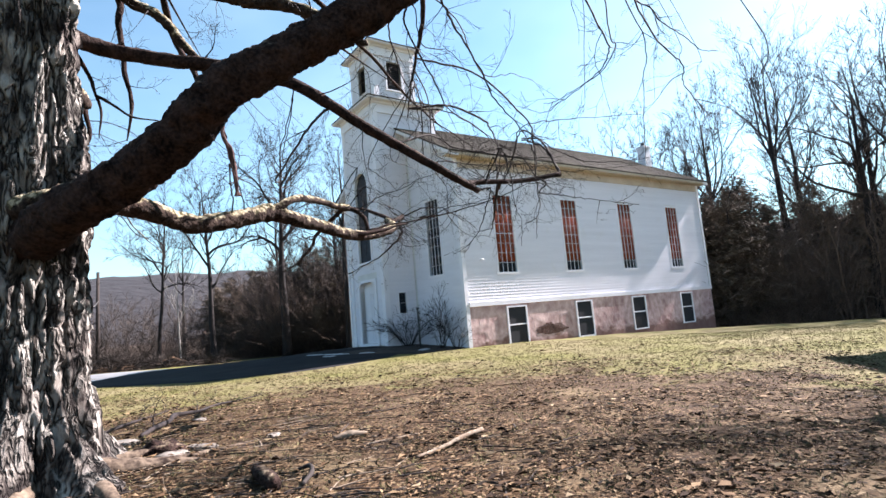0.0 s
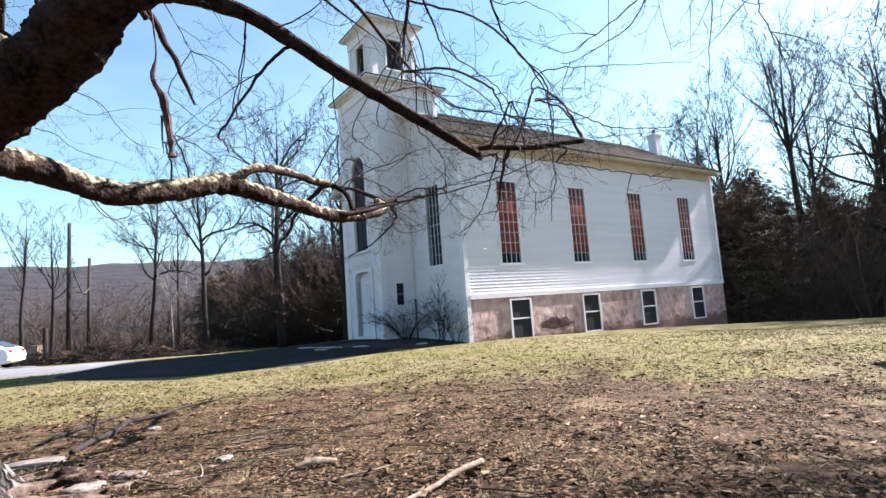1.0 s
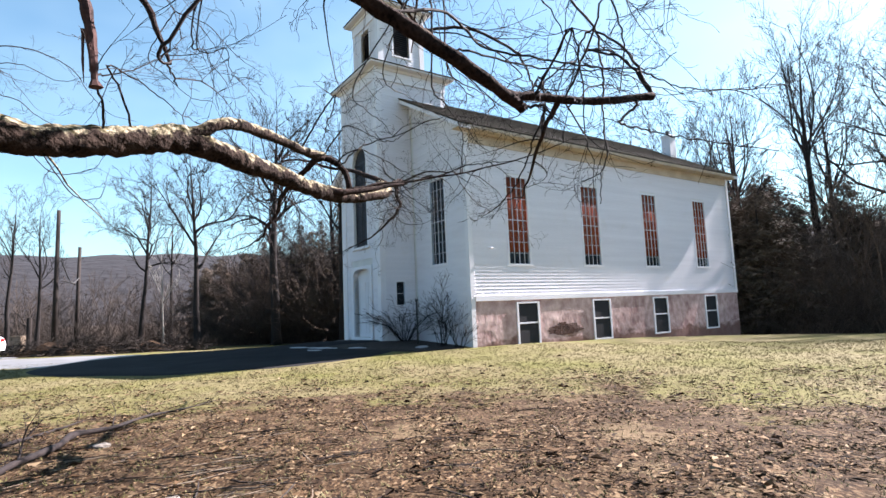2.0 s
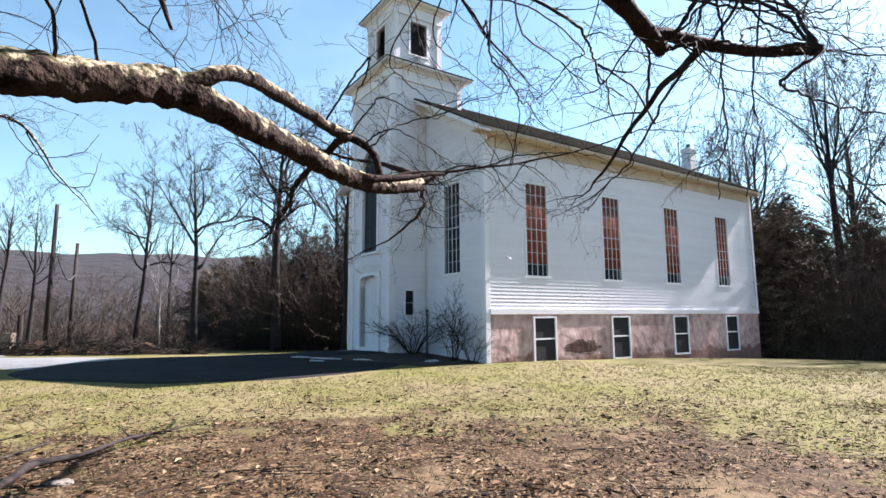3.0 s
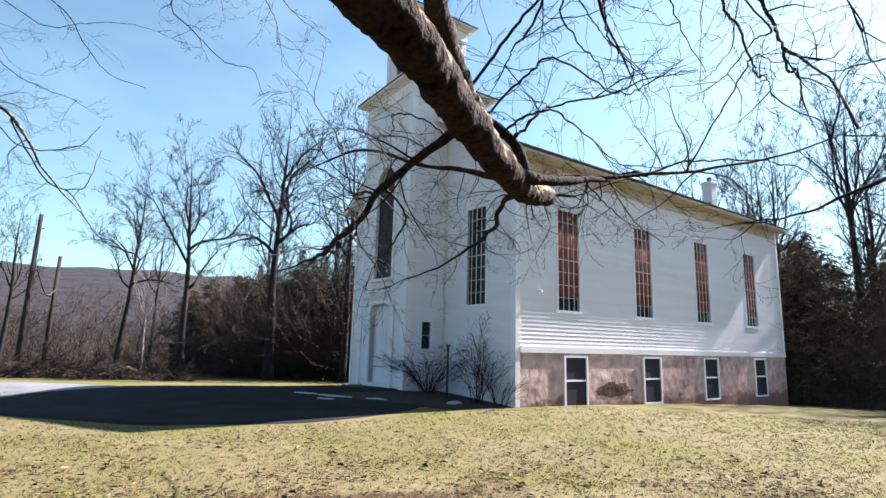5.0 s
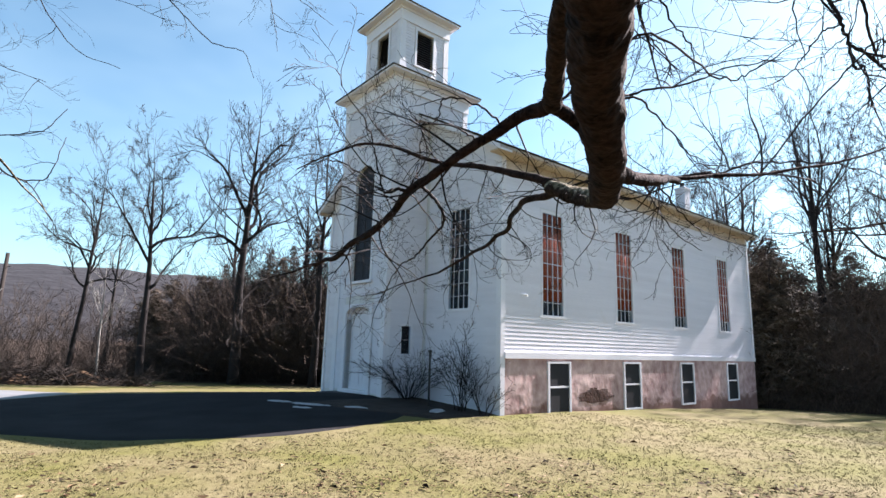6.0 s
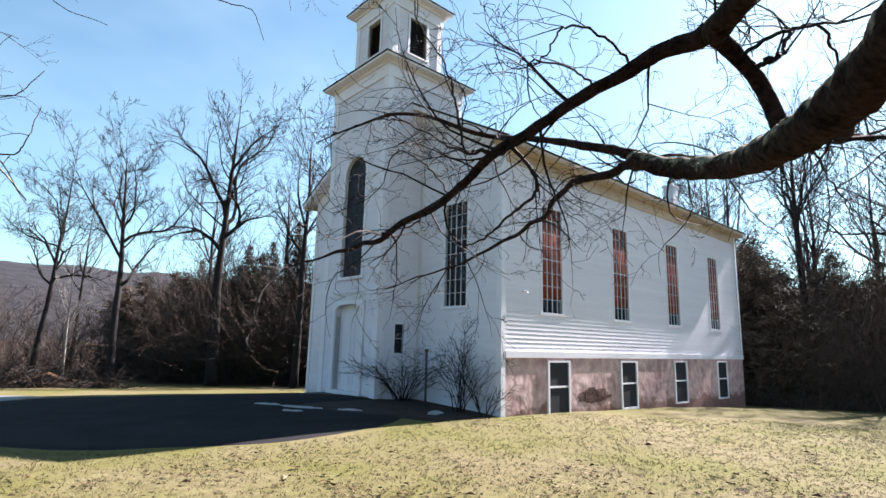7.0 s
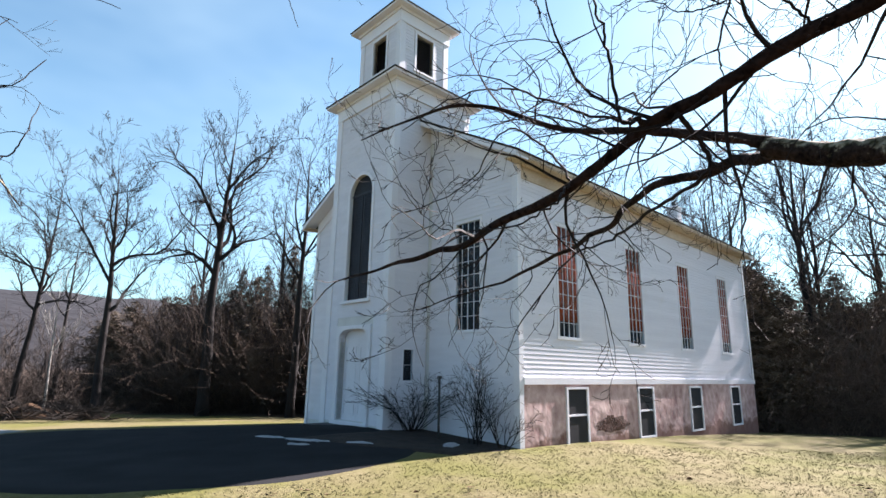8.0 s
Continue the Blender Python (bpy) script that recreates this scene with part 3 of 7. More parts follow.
def slab_with_holes(lo, hi, holes, axis, front, back):
    """A wall slab in the plane of (p, z), with rectangular holes (p0, p1, z0, z1) cut through it."""
    ps = sorted({lo[0], hi[0], *[h[0] for h in holes], *[h[1] for h in holes]})
    zs = sorted({lo[1], hi[1], *[h[2] for h in holes], *[h[3] for h in holes]})
    np_, nz = len(ps) - 1, len(zs) - 1

    def full(i, j):
        if not (0 <= i < np_ and 0 <= j < nz):
            return False
        p, z = (ps[i] + ps[i + 1]) / 2, (zs[j] + zs[j + 1]) / 2
        return not any(h[0] < p < h[1] and h[2] < z < h[3] for h in holes)

    def pt(p, z, s):
        return (p, s, z) if axis == "y" else (s, p, z)
    g = Geo()
    for i in range(np_):
        for j in range(nz):
            if not full(i, j):
                continue
            a, b, c, d = ps[i], ps[i + 1], zs[j], zs[j + 1]
            g.add([pt(a, c, front), pt(b, c, front), pt(b, d, front), pt(a, d, front)], [(0, 1, 2, 3)])
            g.add([pt(a, c, back), pt(b, c, back), pt(b, d, back), pt(a, d, back)], [(3, 2, 1, 0)])
            for (di, dj, q) in ((-1, 0, ((a, c), (a, d))), (1, 0, ((b, c), (b, d))), (0, -1, ((a, c), (b, c))), (0, 1, ((a, d), (b, d)))):
                if not full(i + di, j + dj):
                    (p0, z0), (p1, z1) = q
                    g.add([pt(p0, z0, front), pt(p1, z1, front), pt(p1, z1, back), pt(p0, z0, back)], [(0, 1, 2, 3)])
    return g


BOARD = 0.128


def clapboards(parent, axis, plane, sign, z0, z1, span, holes):
    """Courses of overlapping boards on a wall. span(z): list of (p0, p1) at a height; sign: the way the wall faces."""
    z = z0
    while z < z1 - 0.02:
        top = min(z + BOARD, z1)
        mid = (z + top) / 2
        runs = list(span(mid))
        for h in holes:
            if h[2] < mid < h[3]:
                cut = []
                for a, b in runs:
                    if h[1] <= a or h[0] >= b:
                        cut.append((a, b))
                        continue
                    if a < h[0]:
                        cut.append((a, h[0]))
                    if h[1] < b:
                        cut.append((h[1], b))
                runs = cut
        for a, b in runs:
            if b - a < 0.02:
                continue
            g = Geo()
            out, thin = plane + sign * 0.021, plane + sign * 0.009
            ring = [(plane, z), (out, z), (out - sign * 0.002, z + 0.006), (thin, top + 0.008), (plane, top + 0.008)]
            if axis == "y":
                g.prism(ring, "x", a, b)
            else:
                g.prism([(p, q) for p, q in ring], "y", a, b)
            part("clapboard", g, M_BOARD, parent)
        z += BOARD


def sash_window(axis, plane, sign, p0, p1, z0, z1, cols, rows, blind=0.0, heavy=None, parent=None):
    """A tall window in a wall hole: casing, sill, muntins, panes and a curtain that hangs from the top over the share blind."""
    def box(g, a, b, s0, s1, c, d):
        lo, hi = sorted((plane + sign * s0, plane + sign * s1))
        if axis == "y":
            g.box((a, lo, c), (b, hi, d))
        else:
            g.box((lo, a, c), (hi, b, d))
        return g
    win = new("window")
    win.parent = parent or church
    g = Geo()
    t = 0.085 if z1 - z0 > 1.5 else 0.05
    box(g, p0 - t, p0, 0.0, 0.032, z0, z1 + t)
    box(g, p1, p1 + t, 0.0, 0.032, z0, z1 + t)
    box(g, p0, p1, 0.0, 0.030, z1, z1 + t)
    part("casing", g, M_WHITE, win)
    part("window_sill", box(Geo(), p0 - t - 0.05, p1 + t + 0.05, -0.02, 0.042, z0 - 0.08, z0), M_WHITE, win)
    g = Geo()
    e = 0.014
    box(g, p0, p0 + e, -0.02, 0.02, z0, z1)
    box(g, p1 - e, p1, -0.02, 0.02, z0, z1)
    box(g, p0 + e, p1 - e, -0.019, 0.019, z0, z0 + e)
    box(g, p0 + e, p1 - e, -0.019, 0.019, z1 - e, z1)
    part("window_frame", g, M_WHITE, win)
    for i in range(1, cols):
        p = p0 + (p1 - p0) * i / cols
        w = 0.0085 if heavy and cols % 2 == 0 and i == cols // 2 else 0.0058
        part("muntin", box(Geo(), p - w, p + w, -0.012, 0.014, z0 + e, z1 - e), M_WHITE, win)
    for j in range(1, rows):
        q = z0 + (z1 - z0) * j / rows
        w = 0.011 if heavy == j else 0.0062
        part("muntin", box(Geo(), p0 + e, p1 - e, -0.011, 0.013, q - w, q + w), M_WHITE, win)
    for i in range(cols):
        for j in range(rows):
            a, b = p0 + (p1 - p0) * i / cols, p0 + (p1 - p0) * (i + 1) / cols
            c, d = z0 + (z1 - z0) * j / rows, z0 + (z1 - z0) * (j + 1) / rows
            pane = part("pane", box(Geo(), a + 0.004, b - 0.004, -0.004, 0.0, c + 0.004, d - 0.004), M_GLASS, win)
            pane.visible_shadow = False
    # added panel that paints the room's darkness behind the panes
    part("shade_backing", box(Geo(), p0 + 0.002, p1 - 0.002, -0.105, -0.095, z0 + 0.002, z1 - 0.002), M_UNLIT, win, "near-black panel standing in for the unlit room")
    if blind:
        g = Geo()
        n = 40
        zb = z1 - (z1 - z0) * blind
        for k in range(n + 1):
            p = p0 + 0.01 + (p1 - p0 - 0.02) * k / n
            s = plane + sign * (-0.055 + 0.018 * math.sin(k * 1.15) + 0.008 * math.sin(k * 0.37))
            for z in (zb, z1):
                g.v.append((p, s, z) if axis == "y" else (s, p, z))
        g.f = [(2 * k, 2 * k + 2, 2 * k + 3, 2 * k + 1) for k in range(n)]
        cu = part("curtain", g, M_BLIND, win, "rust red curtain behind the panes", smooth=True)
        md = cu.modifiers.new("thick", "SOLIDIFY")
        md.thickness = 0.004
    return win


WIN_X = (2.44, 6.66, 10.88, 15.12)
BAS_X = (2.66, 6.92, 11.10, 15.42)
SIDE_HOLES = [(x - 0.525, x + 0.525, 3.12, 6.54) for x in WIN_X]
BASE_HOLES = [(x - 0.50, x + 0.50, 0.02, 1.60) for x in BAS_X]
FRONT_HOLES = [(1.42, 2.44, 3.26, 6.62), (8.66, 9.68, 3.26, 6.62)]
SMALL_HOLE = (-0.95, -0.55, 1.74, 2.70)

# side wall towards the lawn
wall_south = part("wall", slab_with_holes((0.0, 1.78), (LEN, EAVE + 0.05), SIDE_HOLES, "y", 0.0, 0.2), M_SHEATH, church, "white clapboard side wall")
foundation = part("foundation", slab_with_holes((0.06, -1.4), (LEN - 0.02, 1.78), BASE_HOLES, "y", -0.04, 0.35), M_STUCCO, church, "stained pink stucco foundation wall")
part("water_table", Geo().box((0.14, -0.085, 1.74), (LEN + 0.03, 0.0, 1.93)), M_WHITE, church)
clapboards(wall_south, "y", 0.0, -1, 1.93, 7.62, lambda z: [(0.16, LEN - 0.16)], [(h[0] - 0.085, h[1] + 0.085, h[2] - 0.08, h[3] + 0.085) for h in SIDE_HOLES])
part("frieze", Geo().box((0.16, -0.05, 7.62), (LEN - 0.16, 0.0, EAVE - 0.01)), M_SOFFIT, church, "board under the eave, tan with light bounced off the lawn")
part("corner_board", Geo().box((-0.045, -0.06, -0.3), (0.14, 0.0, EAVE - 0.01)).box((-0.045, 0.0, -0.3), (0.0, 0.14, EAVE - 0.01)), M_WHITE, church)
part("corner_board", Geo().box((LEN - 0.14, -0.06, 1.93), (LEN + 0.045, 0.0, EAVE - 0.01)), M_WHITE, church)
for h in SIDE_HOLES:
    sash_window("y", 0.0, -1, *h, 4, 8, blind=0.86, heavy=4)


def basement_window(h):
    x0, x1, z0, z1 = h
    win = new("basement_window")
    win.parent = church
    t = 0.085
    part("jamb", Geo().box((x0 - t, -0.095, z0 - 0.07), (x0, -0.03, z1 + 0.06)), M_WHITE, win)
    part("jamb", Geo().box((x1, -0.095, z0 - 0.07), (x1 + t, -0.03, z1 + 0.06)), M_WHITE, win)
    part("sill", Geo().box((x0, -0.10, z0 - 0.07), (x1, -0.03, z0)), M_WHITE, win)
    part("head", Geo().box((x0, -0.094, z1), (x1, -0.03, z1 + 0.06)), M_WHITE, win)
    zm = z0 + (z1 - z0) * 0.53
    part("rail", Geo().box((x0, -0.08, zm - 0.028), (x1, -0.035, zm + 0.028)), M_WHITE, win)
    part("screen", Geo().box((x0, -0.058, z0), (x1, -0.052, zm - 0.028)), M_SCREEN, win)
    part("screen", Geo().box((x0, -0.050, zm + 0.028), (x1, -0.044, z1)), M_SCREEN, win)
    part("shade_backing", Geo().box((x0, 0.12, z0), (x1, 0.14, z1)), M_UNLIT, win)


for h in BASE_HOLES:
    basement_window(h)

# worn stucco with bare brick showing, beside the second basement window
rg = random.Random(19)
ring = []
for k in range(40):
    an = 2 * math.pi * k / 40
    w = 1 + 0.35 * noise.noise(Vector((math.cos(an) * 3, math.sin(an) * 3, 7))) + 0.15 * noise.noise(Vector((math.cos(an) * 9, math.sin(an) * 9, 2)))
    ring.append((4.62 + 1.0 * w * math.cos(an), 0.50 + 0.22 * w * math.sin(an)))
part("bare_patch", Geo().prism(ring, "y", -0.0445, -0.035), M_MORTAR, foundation, "dark patch where the stucco fell away")
for course in range(7):
    z = 0.30 + 0.072 * course
    for k in range(-1, 11):
        x = 3.70 + 0.205 * k + (0.1 if course % 2 else 0)
        reach = 0.95 * (1 - abs(course - 2.0) / 4.2) + 0.45 * noise.noise(Vector((k * 0.7, course * 0.9, 4)))
        if abs(x + 0.1 - 4.62) > reach:
            continue
        cut = rg.uniform(0, 0.07)
        part("brick", Geo().box((x + cut * rg.random(), -0.046 - rg.uniform(0, 0.012), z), (x + 0.19 - cut * rg.random(), -0.03, z + 0.06)), M_BRICK, foundation)

part("bracket", Geo().tube([(0.93, -0.02, 3.68), (0.93, -0.10, 3.70), (0.99, -0.13, 3.69), (1.08, -0.13, 3.66)], [0.02, 0.022, 0.026, 0.012], 8), M_WHITE, church, "small white metal bracket on the siding")

# front wall with its gable, back wall and far side
wall_west = part("wall", slab_with_holes((0.0, -1.2), (WID, EAVE), FRONT_HOLES, "x", 0.0, 0.2), M_SHEATH, church, "white clapboard front wall")
GABLE = [(0.0, EAVE), (WID, EAVE), (WID, EAVE + 0.3), (RIDGE_Y, EAVE + 0.3 + PITCH * RIDGE_Y), (0.0, EAVE + 0.3)]
part("gable", Geo().prism(GABLE, "x", 0.0, 0.2), M_SHEATH, church)


def front_span(z):
    if z < EAVE:
        runs = [(0.14, WID - 0.14)]
    else:
        d = (z - EAVE) / PITCH
        runs = [(d + 0.05, WID - d - 0.05)]
    out = []
    for a, b in runs:
        if a < 3.62:
            out.append((a, min(b, 3.62)))
        if b > 7.14:
            out.append((max(a, 7.14), b))
    return out


clapboards(wall_west, "x", 0.0, -1, 0.1, 10.2, front_span, [(h[0] - 0.085, h[1] + 0.085, h[2] - 0.08, h[3] + 0.085) for h in FRONT_HOLES])
sash_window("x", 0.0, -1, *FRONT_HOLES[0], 4, 8, heavy=4)
sash_window("x", 0.0, -1, *FRONT_HOLES[1], 4, 8, heavy=4)
part("wall", Geo().box((0.0, WID - 0.2, -1.4), (LEN, WID, EAVE + 0.05)), M_BOARD, church)
part("wall", Geo().box((LEN - 0.2, 0.2, -1.4), (LEN, WID - 0.2, EAVE)).prism(GABLE, "x", LEN - 0.2, LEN), M_BOARD, church)
part("floor", Geo().box((0.2, 0.35, 1.70), (LEN - 0.2, WID - 0.2, 1.77)), M_UNLIT, church)
part("shade_panel", Geo().box((0.5, 2.2, 1.8), (LEN - 0.5, 2.26, EAVE - 0.2)).box((0.45, 2.3, -1.0), (0.5, WID - 0.5, EAVE)), M_UNLIT, church)

# corner board at the far front corner
part("corner_board", Geo().box((-0.045, WID - 0.14, -0.3), (0.0, WID + 0.045, EAVE - 0.01)), M_WHITE, church)

# roof: two slopes with overhang, eaves boxed in, rake boards
OV, RX0, RX1 = 0.488, -0.55, LEN + 0.45
for s in (1, -1):
    def slope(y, up):
        return (y if s > 0 else WID - y), EAVE + 0.12 + up + PITCH * (y + OV)
    roof = part("roof", Geo().prism([slope(-OV, 0), slope(-OV, 0.05), slope(RIDGE_Y, 0.05), slope(RIDGE_Y, 0)], "x", RX0, RX1), M_ROOF, church, "weathered brown-grey shingle roof")
    for q in range(34):
        y0, y1 = -OV - 0.02 + (RIDGE_Y + OV) * q / 34, -OV + (RIDGE_Y + OV) * (q + 1) / 34
        part("shingle_course", Geo().prism([slope(y0, 0.052), slope(y0, 0.078), slope(y1, 0.060), slope(y1, 0.052)], "x", RX0 - 0.02, RX1 + 0.02), M_ROOF, roof)
    y_out, y_in = (-OV, 0.0) if s > 0 else (WID + OV, WID)
    lo, hi = min(y_out, y_in), max(y_out, y_in)
    part("soffit", Geo().box((RX0 + 0.02, lo + 0.03, EAVE - 0.005), (RX1 - 0.02, hi, EAVE + 0.028)), M_SOFFIT, church)
    fl, fh = (y_out - 0.0, y_out + 0.028) if s > 0 else (y_out - 0.028, y_out)
    part("fascia", Geo().box((RX0, fl, EAVE + 0.03), (RX1, fh, EAVE + 0.12)), M_SOFFIT, church)
    for x0, x1 in ((RX0, -0.034), (LEN, RX1)):
        part("rake_board", Geo().prism([slope(-OV, -0.16), slope(RIDGE_Y, -0.16), slope(RIDGE_Y, -0.002), slope(-OV, -0.002)], "x", x0, x1), M_WHITE, church)
        if x0 < 0:
            part("rake_frieze", Geo().prism([slope(0.0, -0.62), slope(RIDGE_Y, -0.62), slope(RIDGE_Y, -0.165), slope(0.0, -0.165)], "x", -0.06, -0.001), M_WHITE, church)

# chimney near the far end of the ridge
chim = part("chimney", Geo().box((17.68, 2.85, 9.2), (18.28, 3.4, 11.45)), M_WHITE, church, "whitewashed square chimney")
part("cap", Geo().box((17.63, 2.80, 11.30), (18.33, 3.45, 11.40)), M_WHITE, chim)
part("flue", Geo().tube([(17.98, 3.12, 11.4), (17.98, 3.12, 11.72)], [0.13, 0.12], 12), M_IRON, chim, "short dark flue pipe")

# tower
TX0, TX1, TY0, TY1 = -1.62, 1.78, 3.78, 7.22
TC = (TY0 + TY1) / 2
TTOP = 11.75
AW = (TC - 0.66, TC + 0.66, 4.30, 8.0)         # arched window, below the spring of its arch
DO = (TC - 0.82, TC + 0.82, 0.46, 3.36)


def arch_slab(y0, y1, zs, ztop, front, back):
    """The wall over a round arch from y0 to y1, springing at zs, up to ztop."""
    c, r = (y0 + y1) / 2, (y1 - y0) / 2
    g = Geo()
    n = 20
    pts = [(c - r * math.cos(math.pi * k / n), zs + r * math.sin(math.pi * k / n)) for k in range(n + 1)]
    for x, flip in ((front, False), (back, True)):
        v, f = [], []
        for p, z in pts:
            v += [(x, p, z), (x, p, ztop)]
        for k in range(n):
            q = (2 * k, 2 * k + 1, 2 * k + 3, 2 * k + 2)
            f.append(q[::-1] if flip else q)
        g.add(v, f)
    v = []
    for p, z in pts:
        v += [(front, p, z), (back, p, z)]
    g.add(v, [(2 * k, 2 * k + 2, 2 * k + 3, 2 * k + 1) for k in range(n)])
    return g


tower = part("tower_wall", slab_with_holes((TY0, -0.6), (TY1, 8.0), [AW, DO], "x", TX0, TX0 + 0.2), M_SHEATH, church, "white clapboard bell tower")
g = slab_with_holes((TY0, 8.0), (TY1, TTOP), [(AW[0], AW[1], 8.0, 8.8)], "x", TX0, TX0 + 0.2)
ga = arch_slab(AW[0], AW[1], 8.0, 8.8, TX0, TX0 + 0.2)
g.add(ga.v, ga.f)
part("tower_wall", g, M_SHEATH, church)
part("tower_wall", slab_with_holes((TX0 + 0.2, -0.6), (TX1, TTOP), [SMALL_HOLE], "y", TY0, TY0 + 0.2), M_SHEATH, church)
part("tower_wall", Geo().box((TX0 + 0.2, TY1 - 0.2, -0.6), (TX1, TY1, TTOP)), M_SHEATH, church)
sash_window("y", TY0, -1, *SMALL_HOLE, 1, 2)
part("tower_wall", Geo().box((TX1 - 0.2, TY0 + 0.2, 8.0), (TX1, TY1 - 0.2, TTOP)), M_SHEATH, church)
tower_front = part("siding", Geo().box((TX0 - 0.004, TY0 + 0.3, 3.7), (TX0 - 0.001, TY0 + 0.31, 3.71)), M_BOARD, church)


def arch_hole(z):
    if z < 8.0:
        return [(AW[0] - 0.12, AW[1] + 0.12)]
    if z < 8.8:
        r = 0.78
        h = math.sqrt(max(0.0, r * r - (z - 8.0) ** 2))
        return [(TC - h, TC + h)]
    return []


def tower_span(z):
    runs = [(TY0 + 0.24, TY1 - 0.24)]
    if AW[2] - 0.1 < z < 8.8:
        for a, b in arch_hole(z):
            runs = [(TY0 + 0.24, a), (b, TY1 - 0.24)]
    if z < 3.75:
        runs = [(TY0 + 0.24, DO[0] - 0.2), (DO[1] + 0.2, TY1 - 0.24)]
    return runs


clapboards(tower_front, "x", TX0, -1, 0.42, TTOP - 0.55, tower_span, [])
tower_side = part("siding", Geo().box((TX0 + 0.3, TY0 - 0.004, 3.7), (TX0 + 0.31, TY0 - 0.001, 3.71)), M_BOARD, church)
clapboards(tower_side, "y", TY0, -1, 0.3, TTOP - 0.55, lambda z: [(TX0 + 0.2, -0.036 if z < 10.2 else TX1 - 0.2)], [(SMALL_HOLE[0] - 0.05, SMALL_HOLE[1] + 0.05, SMALL_HOLE[2] - 0.08, SMALL_HOLE[3] + 0.05)])
tower_far = part("siding", Geo().box((TX0 + 0.3, TY1 + 0.001, 3.7), (TX0 + 0.31, TY1 + 0.004, 3.71)), M_BOARD, church)
clapboards(tower_far, "y", TY1, 1, 0.3, TTOP - 0.55, lambda z: [(TX0 + 0.2, -0.036 if z < 10.2 else TX1 - 0.2)], [])
# corner pilasters and frieze of the tower
for y0, y1 in ((TY0 - 0.05, TY0 + 0.24), (TY1 - 0.24, TY1 + 0.05)):
    part("corner_board", Geo().box((TX0 - 0.05, y0, 0.3), (TX0, y1, TTOP - 0.5)), M_WHITE, church)
for y0, y1 in ((TY0 - 0.05, TY0), (TY1, TY1 + 0.05)):
    part("corner_board", Geo().box((TX0, y0, 0.3), (TX0 + 0.2, y1, TTOP - 0.5)), M_WHITE, church)
    part("corner_board", Geo().box((TX1 - 0.2, y0, 9.0), (TX1 + 0.03, y1, TTOP - 0.5)), M_WHITE, church)


def cornice(x0, x1, y0, y1, z, over, name="cornice"):
    """A boxed cornice round a square stage: frieze, bed mould, soffit and a low hipped cap."""
    g = Geo()
    g.box((x0 - 0.07, y0 - 0.07, z - 0.55), (x1 + 0.07, y1 + 0.07, z - 0.12))
    part("frieze", g, M_WHITE, church)
    part("bed_mould", Geo().prism([(x0 - 0.12, y0 - 0.12), (x1 + 0.12, y0 - 0.12), (x1 + 0.12, y1 + 0.12), (x0 - 0.12, y1 + 0.12)], "z", z - 0.12, z - 0.0), M_WHITE, church)
    part(name, Geo().box((x0 - over, y0 - over, z), (x1 + over, y1 + over, z + 0.07)), M_WHITE, church)
    rise = 0.34
    g = Geo()
    o = over + 0.03
    inn = min(x1 - x0, y1 - y0) / 2 * 0.2
    a = [(x0 - o, y0 - o), (x1 + o, y0 - o), (x1 + o, y1 + o), (x0 - o, y1 + o)]
    b = [(x0 + inn, y0 + inn), (x1 - inn, y0 + inn), (x1 - inn, y1 - inn), (x0 + inn, y1 - inn)]
    g.add([(*p, z + 0.072) for p in a] + [(*p, z + 0.115) for p in a] + [(*p, z + rise + 0.13) for p in b],
          [(3, 2, 1, 0), (0, 1, 5, 4), (1, 2, 6, 5), (2, 3, 7, 6), (3, 0, 4, 7), (4, 5, 9, 8), (5, 6, 10, 9), (6, 7, 11, 10), (7, 4, 8, 11), (8, 9, 10, 11)])
    part("cornice_roof", g, M_ROOF, church)


cornice(TX0, TX1, TY0, TY1, TTOP, 0.40)

# belfry
BX0, BX1, BY0, BY1 = -1.24, 1.02, 4.17, 6.55
BZ0, BTOP = 12.1, 14.85
LV = 0.40
bm_c, bm_d = (BX0 + BX1) / 2, (BY0 + BY1) / 2
side_hole = [(bm_c - LV, bm_c + LV, 12.66, 14.1)]
front_hole = [(bm_d - LV, bm_d + LV, 12.72, 14.1)]
part("belfry_wall", slab_with_holes((BX0, BZ0), (BX1, BTOP), side_hole, "y", BY0, BY0 + 0.15), M_SHEATH, church)
part("belfry_wall", slab_with_holes((BX0, BZ0), (BX1, BTOP), side_hole, "y", BY1 - 0.15, BY1), M_SHEATH, church)
part("belfry_wall", slab_with_holes((BY0 + 0.15, BZ0), (BY1 - 0.15, BTOP), front_hole, "x", BX0, BX0 + 0.15), M_SHEATH, church)
part("belfry_wall", slab_with_holes((BY0 + 0.15, BZ0), (BY1 - 0.15, BTOP), front_hole, "x", BX1 - 0.15, BX1), M_SHEATH, church)
part("belfry_shade_core", Geo().box((BX0 + 0.3, BY0 + 0.3, BZ0), (BX1 - 0.3, BY1 - 0.3, BTOP)), M_UNLIT, church)
bs = part("siding", Geo().box((BX0 + 0.3, BY0 - 0.004, 12.3), (BX0 + 0.31, BY0 - 0.001, 12.31)), M_BOARD, church)
clapboards(bs, "y", BY0, -1, BZ0 + 0.05, BTOP - 0.5, lambda z: [(BX0 + 0.2, BX1 - 0.2)], [(h[0] - 0.1, h[1] + 0.1, h[2] - 0.08, h[3] + 0.1) for h in side_hole])
bf = part("siding", Geo().box((BX0 - 0.004, BY0 + 0.3, 12.3), (BX0 - 0.001, BY0 + 0.31, 12.31)), M_BOARD, church)
